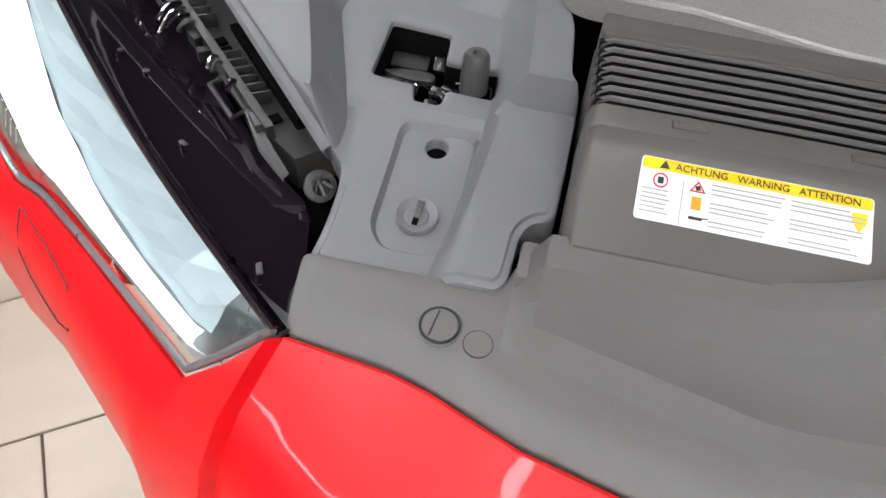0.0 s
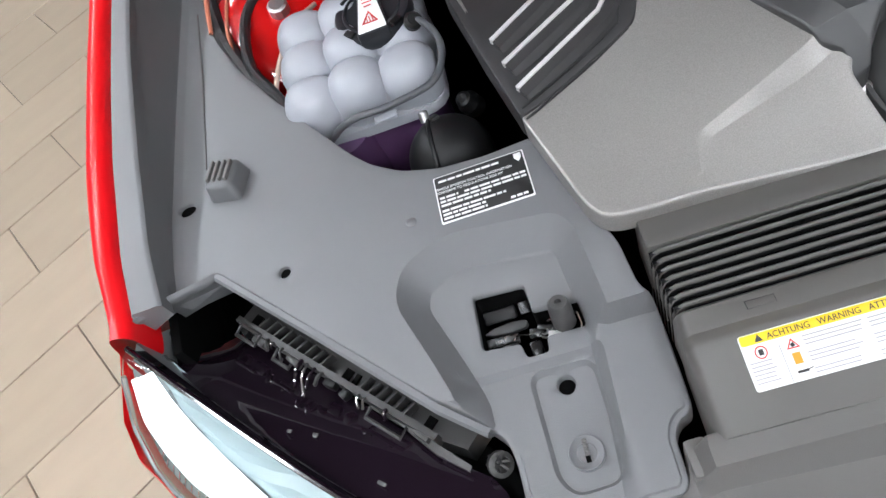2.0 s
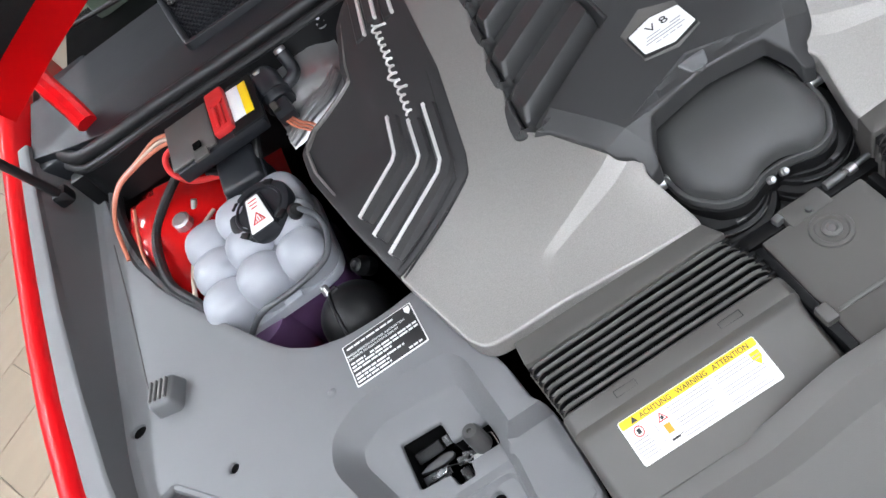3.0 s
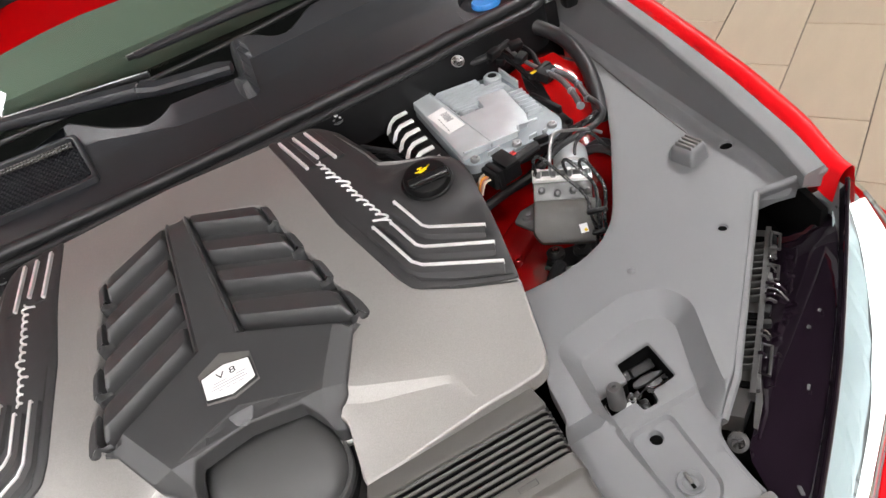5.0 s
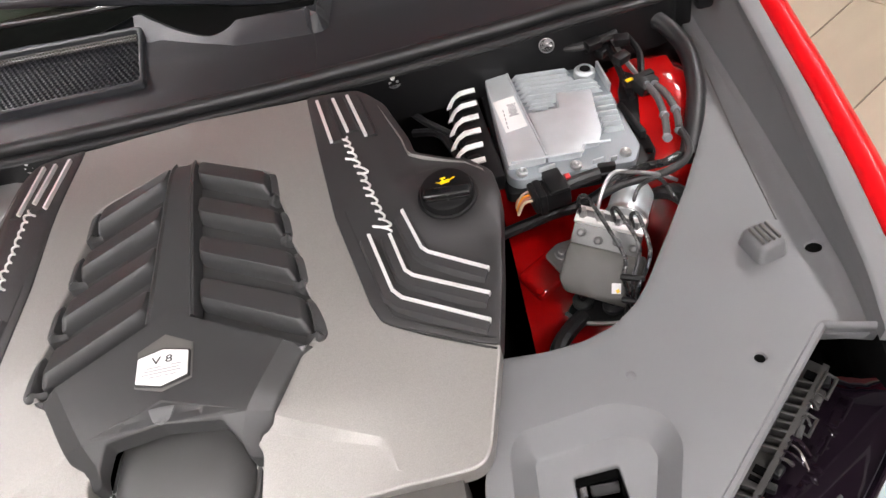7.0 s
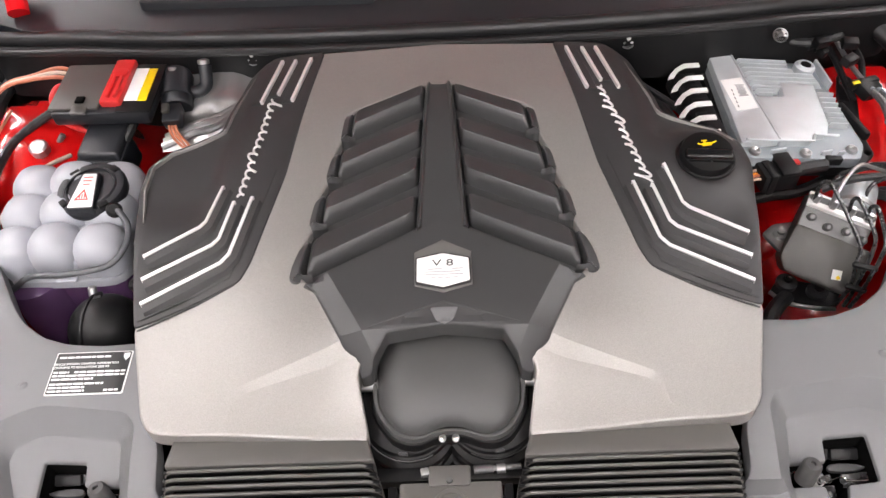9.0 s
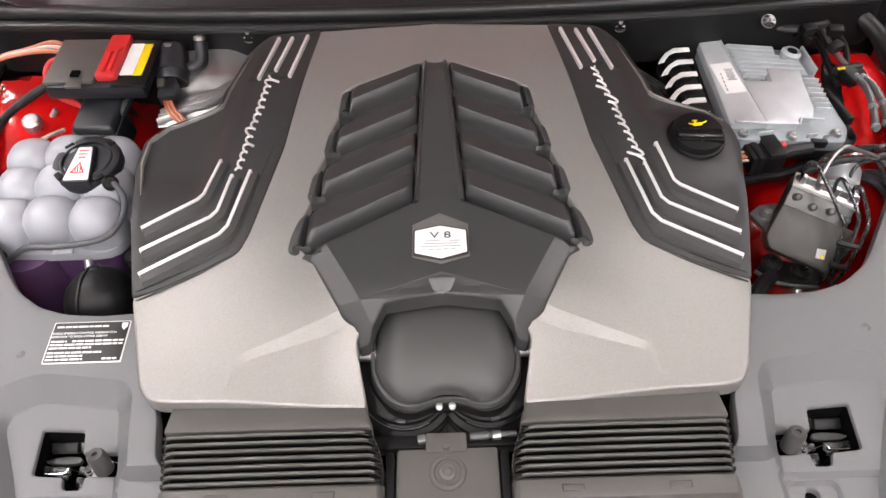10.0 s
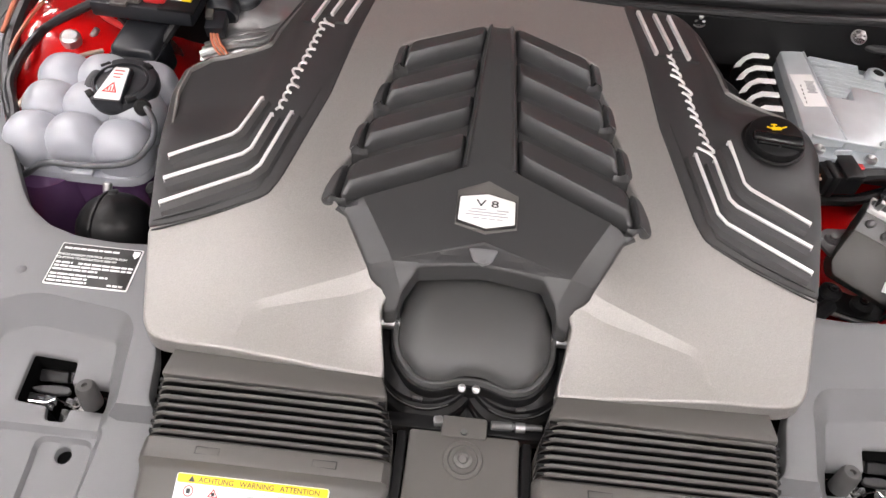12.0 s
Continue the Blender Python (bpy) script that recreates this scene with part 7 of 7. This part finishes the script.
    for k, m in enumerate(("cream", "copper", "orange", "cream", "copper")):
        part("wire", tube([(0.497, 0.228 + 0.006 * k, 0.855 + 0.003 * (k % 2)), (0.480, 0.225 + 0.006 * k, 0.856), (0.468, 0.219 + 0.005 * k, 0.84)], 0.0022, 6), M[m], cn, "coloured wire")


control_unit()


def brake_unit():
    bu = thing("brake_unit", (0.57, 0.09, 0.74), "grey brake hydraulic unit with steel pipes", "brake unit")
    ax = Vector((0.874, -0.467, -0.13)).normalized()
    down = Vector((-0.42, -0.60, -0.68))
    down = (down - ax * down.dot(ax)).normalized()
    nor = ax.cross(-down)
    at = Vector((0.542, 0.168, 0.862))
    T = Matrix.Translation(at) @ Matrix((ax, -down, nor)).transposed().to_4x4()

    def put(bm):
        bmesh.ops.transform(bm, matrix=T, verts=bm.verts)
        return bm
    part("module", put(sheet(fillet([(0.000, -0.034), (0.110, -0.034), (0.112, -0.088), (0.104, -0.108), (0.010, -0.106), (-0.003, -0.088)], 0.007), [], lambda x, y: -0.002, 0.040, 0.004, 0.02)), M["module"], bu, "dark olive-grey control module")
    part("valve_block", put(block((0.096, 0.055, 0.050), (0.049, -0.012, -0.030), bevel=0.003)), M["iron"], bu, "dull dark metal valve block")
    side = Vector((0.47, 0.88, 0.0))
    flat = Matrix((ax, (side - ax * side.dot(ax)).normalized(), ax.cross((side - ax * side.dot(ax)).normalized()))).transposed().to_4x4()
    T2 = Matrix.Translation(at) @ flat

    def lay(bm):
        bmesh.ops.transform(bm, matrix=T2, verts=bm.verts)
        return bm
    part("top_plate", lay(block((0.098, 0.030, 0.007), (0.049, 0.013, -0.003), bevel=0.0015)), M["strip"], bu, "bright machined top of the valve block")
    part("valve_back", lay(block((0.096, 0.028, 0.05), (0.049, 0.013, -0.032), bevel=0.002)), M["iron"], bu)
    part("motor", lay(lathe([(0, 0), (0.030, 0), (0.030, 0.060), (0.026, 0.068), (0.012, 0.071), (0, 0.071)], (0.068, 0.026, -0.016), (-90, 0, 0), 32)), M["alu"], bu, "shiny pump motor can")
    part("motor_cap", lay(lathe([(0.030, 0), (0.032, 0), (0.032, 0.008), (0.030, 0.009)], (0.068, 0.028, -0.016), (-90, 0, 0), 32)), M["steel"], bu)
    part("label", put(block((0.013, 0.015, 0.001), (0.080, -0.084, -0.0015), (0, 0, 12), 0)), M["white"], bu, "small white label")
    part("label_mark", put(block((0.005, 0.005, 0.0006), (0.083, -0.087, -0.0008), (0, 0, 45), 0)), M["yellow"], bu, smooth=0)
    for x in (0.010, 0.035, 0.061, 0.086):
        part("pipe_nut", lay(lathe([(0, 0), (0.0062, 0), (0.0062, 0.010), (0.0045, 0.014), (0, 0.014)], (x, 0.008, 0.0), n=6)), M["steel"], bu)
    for x, y in ((0.014, -0.018), (0.040, -0.024), (0.066, -0.020), (0.090, -0.024)):
        part("solenoid", put(lathe([(0, 0), (0.0062, 0), (0.0062, 0.010), (0.003, 0.013), (0, 0.013)], (x, y, -0.005), n=16)), M["iron"], bu)
    part("bracket", sheet(fillet([(0.508, 0.112), (0.533, 0.142), (0.56, 0.128), (0.60, 0.118), (0.618, 0.105), (0.596, 0.076), (0.563, 0.080), (0.528, 0.092)], 0.010), [], lambda x, y: 0.724, 0.010, 0.002, 0.02), M["black"], bu, "black mounting bracket")
    for x, y in ((0.536, 0.122), (0.577, 0.102)):
        part("rubber_mount", lathe([(0, 0), (0.016, 0), (0.016, 0.008), (0.008, 0.012), (0.006, 0.010), (0, 0.010)], (x, y, 0.724), n=20), M["rubber"], bu)
        part("bolt", lathe([(0, 0), (0.0055, 0), (0.0055, 0.005), (0, 0.006)], (x, y, 0.735), n=10), M["chrome"], bu)
    part("bracket_edge", tube([(0.507, 0.110, 0.722), (0.526, 0.088, 0.722), (0.563, 0.076, 0.722), (0.596, 0.072, 0.722)], 0.0035, 8), M["steel"], bu)
    ear = part("ear", sheet(fillet([(0.493, 0.168), (0.515, 0.186), (0.555, 0.190), (0.535, 0.141), (0.508, 0.130)], 0.006), [], lambda x, y: 0.797, 0.004, 0.001, 0.02), M["steel"], bu, "steel mounting ear")
    part("ear_bolt", lathe([(0, 0), (0.012, 0), (0.011, 0.004), (0.006, 0.005), (0.006, 0.009), (0, 0.010)], (0.519, 0.163, 0.797), n=16), M["steel"], ear)
    pl = thing("brake_pipes", (0.60, 0.12, 0.76), "bundle of bent dark steel brake pipes", "brake pipes")
    lines = [[(0.552, 0.169, 0.866), (0.550, 0.169, 0.893), (0.556, 0.168, 0.902), (0.563, 0.160, 0.900), (0.579, 0.120, 0.876), (0.591, 0.084, 0.852), (0.584, 0.066, 0.835), (0.588, 0.059, 0.79), (0.580, 0.058, 0.75)],
             [(0.596, 0.146, 0.860), (0.590, 0.143, 0.885), (0.594, 0.141, 0.892), (0.599, 0.131, 0.888), (0.613, 0.097, 0.862), (0.606, 0.076, 0.848), (0.593, 0.057, 0.832), (0.592, 0.053, 0.79), (0.593, 0.057, 0.75)],
             [(0.618, 0.133, 0.856), (0.613, 0.132, 0.878), (0.618, 0.131, 0.885), (0.623, 0.123, 0.880), (0.626, 0.088, 0.858), (0.617, 0.069, 0.842), (0.597, 0.045, 0.830), (0.599, 0.047, 0.79), (0.601, 0.054, 0.75)],
             [(0.572, 0.157, 0.864), (0.575, 0.161, 0.880), (0.589, 0.175, 0.905), (0.606, 0.183, 0.918), (0.633, 0.189, 0.905), (0.671, 0.194, 0.885), (0.70, 0.20, 0.86)],
             [(0.604, 0.216, 0.850), (0.615, 0.224, 0.860), (0.640, 0.228, 0.870), (0.664, 0.226, 0.875), (0.690, 0.221, 0.880), (0.715, 0.235, 0.875)],
             [(0.624, 0.165, 0.860), (0.636, 0.183, 0.870), (0.647, 0.187, 0.880), (0.672, 0.190, 0.880), (0.69, 0.17, 0.85)]]
    for k, p in enumerate(lines):
        part("pipe", tube(p, 0.0030 if k != 4 else 0.006, 8), M["steel_dark"] if k != 3 else M["steel"], pl)
    for x, y, z, w in ((0.594, 0.060, 0.836, 0.034), (0.590, 0.050, 0.800, 0.030)):
        part("clip", block((w, 0.009, 0.010), (x, y, z), (20, 0, -24), 0.004), M["black"], pl, "black pipe clip")
    # air-conditioning pipes on the outer side
    ac = thing("coolant_pipes", (0.74, 0.38, 0.80), "silver crimped hose ends and black coolant hoses", "hoses")
    for k in (1, 4):
        dx = 0.013 * k
        part("loom", tube([(0.665 + dx, 0.530, 0.905), (0.672 + 1.1 * dx, 0.480, 0.893), (0.680 + 0.75 * dx, 0.430, 0.880), (0.684 + 0.7 * dx, 0.395, 0.870)], 0.0055, 8, ribs=0.08), M["black"], ac, "black wiring loom")
    part("bracket_plate", sheet(fillet([(0.672, 0.335), (0.690, 0.345), (0.704, 0.400), (0.712, 0.455), (0.694, 0.470), (0.676, 0.420)], 0.006), [circle(0.694, 0.445, 0.005)], lambda x, y: 0.866 + 0.12 * (y - 0.40), 0.010, 0.002, 0.012), M["black"], ac, "black plastic bracket plate")
    part("hose_bracket", block((0.010, 0.085, 0.016), (0.678, 0.350, 0.862), (0, 0, 10), 0.003), M["black"], ac)
    part("big_hose", tube([(0.70, 0.56, 0.92), (0.765, 0.545, 0.915), (0.80, 0.48, 0.895), (0.795, 0.40, 0.88), (0.772, 0.33, 0.865), (0.735, 0.25, 0.85)], 0.0145, 12, ribs=0.03), M["rubber"], ac)
    part("hose", tube([(0.736, 0.30, 0.87), (0.738, 0.265, 0.868), (0.722, 0.225, 0.875), (0.680, 0.198, 0.882), (0.62, 0.20, 0.875), (0.58, 0.205, 0.85)], 0.006, 10), M["rubber"], ac)
    for k in range(2):
        part("ferrule", tube([(0.716 + 0.012 * k, 0.395 - 0.004 * k, 0.888), (0.722 + 0.014 * k, 0.362 + 0.004 * k, 0.888), (0.722 + 0.020 * k, 0.325 + 0.008 * k, 0.878), (0.714 + 0.022 * k, 0.285 + 0.010 * k, 0.868)], 0.0055, 10, ribs=0.10), M["iron"], ac, "braided silver hose end")
        for x, y, z in ((0.716 + 0.012 * k, 0.395 - 0.004 * k, 0.888), (0.722 + 0.020 * k, 0.325 + 0.008 * k, 0.878), (0.714 + 0.022 * k, 0.285 + 0.010 * k, 0.868)):
            part("collar", lathe([(0.005, -0.004), (0.0068, -0.004), (0.0072, 0), (0.0068, 0.004), (0.005, 0.004)], (x, y, z), (80, 0, 10), 14), M["alu_dark"], ac)
    part("pressure_port", block((0.04, 0.030, 0.022), (0.716, 0.405, 0.885), (20, 0, 35), 0.006), M["black"], ac)
    part("clip", block((0.052, 0.014, 0.014), (0.708, 0.412, 0.892), (0, 0, 15), 0.003), M["black"], ac, "black pipe clip")
    part("clip_mark", block((0.012, 0.006, 0.002), (0.690, 0.402, 0.901), (0, 0, 15), 0), M["yellow"], ac, "small yellow mark")
    part("thin_pipe", tube([(0.690, 0.52, 0.915), (0.700, 0.46, 0.90), (0.708, 0.415, 0.895)], 0.004, 8), M["steel"], ac)
    part("lower_hose", tube([(0.530, 0.098, 0.722), (0.505, 0.075, 0.728), (0.480, 0.040, 0.735), (0.470, 0.000, 0.72)], 0.0125, 10), M["rubber"], ac)
    for k in (2, 3):
        part("loom", tube([(0.60 + 0.02 * k, 0.235, 0.80), (0.66 + 0.015 * k, 0.215, 0.81 + 0.006 * k), (0.70 + 0.006 * k, 0.17, 0.815), (0.675, 0.10 - 0.01 * k, 0.81), (0.64, 0.05 - 0.012 * k, 0.79), (0.60, 0.01, 0.76)], 0.008, 8, ribs=0.08), M["rubber"], ac, "black wiring loom")
    part("loom", tube([(0.44, 0.235, 0.79), (0.52, 0.245, 0.80), (0.58, 0.255, 0.80), (0.66, 0.29, 0.81), (0.70, 0.33, 0.80)], 0.009, 10, ribs=0.06), M["black"], ac, "black wiring loom")
    for k, p in enumerate(([(0.590, 0.520, 0.920), (0.620, 0.505, 0.916), (0.655, 0.500, 0.918), (0.70, 0.51, 0.92)], [(0.33, 0.500, 0.87), (0.355, 0.455, 0.872), (0.385, 0.425, 0.866), (0.42, 0.40, 0.85)], [(0.33, 0.46, 0.85), (0.375, 0.43, 0.858), (0.40, 0.36, 0.855), (0.43, 0.33, 0.85)])):
        part("loom", tube(p, 0.007 - 0.001 * (k % 2), 8, ribs=0.10), M["rubber"], ac, "black wiring loom")
    for x, y, z, a in ((0.655, 0.487, 0.925, 15), (0.700, 0.480, 0.925, -10), (0.690, 0.445, 0.915, 30), (0.655, 0.515, 0.905, 20), (0.69, 0.535, 0.912, -15), (0.675, 0.505, 0.895, 40)):
        part("plug", block((0.026, 0.018, 0.016), (x, y, z), (10, 0, a), 0.003), M["black"], ac, "small black plug")
    for x, y in ((0.320, 0.484), (0.577, 0.482), (-0.319, 0.486)):
        fx = thing("firewall_screw", (x, y, 0.94), "bright slotted screw with a washer on the firewall", "screw", "firewall screws")
        part("washer", lathe([(0, 0), (0.0125, 0), (0.0125, 0.002), (0.011, 0.003), (0, 0.003)], (x, y, 0.945), (35, 0, 0), 22), M["black"], fx)
        part("washer_rim", lathe([(0.0112, 0.003), (0.0122, 0.0036), (0.0128, 0.0028), (0.0128, 0.001)], (x, y, 0.945), (35, 0, 0), 22), M["steel"], fx)
        for k in range(2):
            part("spoke", block((0.022, 0.003, 0.004), (x, y - 0.002, 0.949), (35, 0, 45 + 90 * k), 0.0008), M["steel"], fx)
        part("stud", lathe([(0, 0), (0.004, 0), (0.004, 0.014), (0, 0.015)], (x, y, 0.947), (35, 0, 0), 10), M["steel"], fx)


brake_unit()


# ---- floor tiles ----
def tiles():
    floor = bpy.data.objects["floor"]
    L, Wd, gap, a = 0.61, 0.305, 0.004, radians(35)
    bm = block((L - gap, Wd - gap, 0.012), (0, 0, 0), bevel=0.0015, seg=1)
    me = bpy.data.meshes.new("tile")
    bm.to_mesh(me)
    bm.free()
    me.materials.append(M["tile"])
    u, w = Vector((math.cos(a), math.sin(a))), Vector((-math.sin(a), math.cos(a)))
    far = bmesh.new()
    U0, W0 = 2.895, -0.262
    for j in range(-40, 40):
        for i in range(-22, 22):
            cu, cw = U0 + (i + 0.5 * (j % 2)) * L + L / 2, W0 + j * Wd + Wd / 2
            p = u * cu + w * cw
            if not (-7.9 < p.x < 7.9 and -6.9 < p.y < 8.9):
                continue
            if (-2.9 < p.x < -0.7 and -1.0 < p.y < 2.9) or (0.9 < p.x < 3.4 and -0.3 < p.y < 3.0):
                ob = new("tile", me)
                ob.matrix_world = pose(p.x, p.y, -0.006, 0, 0, 35)
                ob.parent = floor
            else:
                c = [p + u * sx * (L - gap) / 2 + w * sy * (Wd - gap) / 2 for sx, sy in ((-1, -1), (1, -1), (1, 1), (-1, 1))]
                t = [far.verts.new((q.x, q.y, 0.0)) for q in c]
                b = [far.verts.new((q.x, q.y, -0.01)) for q in c]
                far.faces.new(t)
                for k in range(4):
                    far.faces.new((t[k - 1], b[k - 1], b[k], t[k]))
    ob = link("far_tiles", far, M["tile_far"], floor, smooth=0)
    ob["kind"] = "stuff"


tiles()
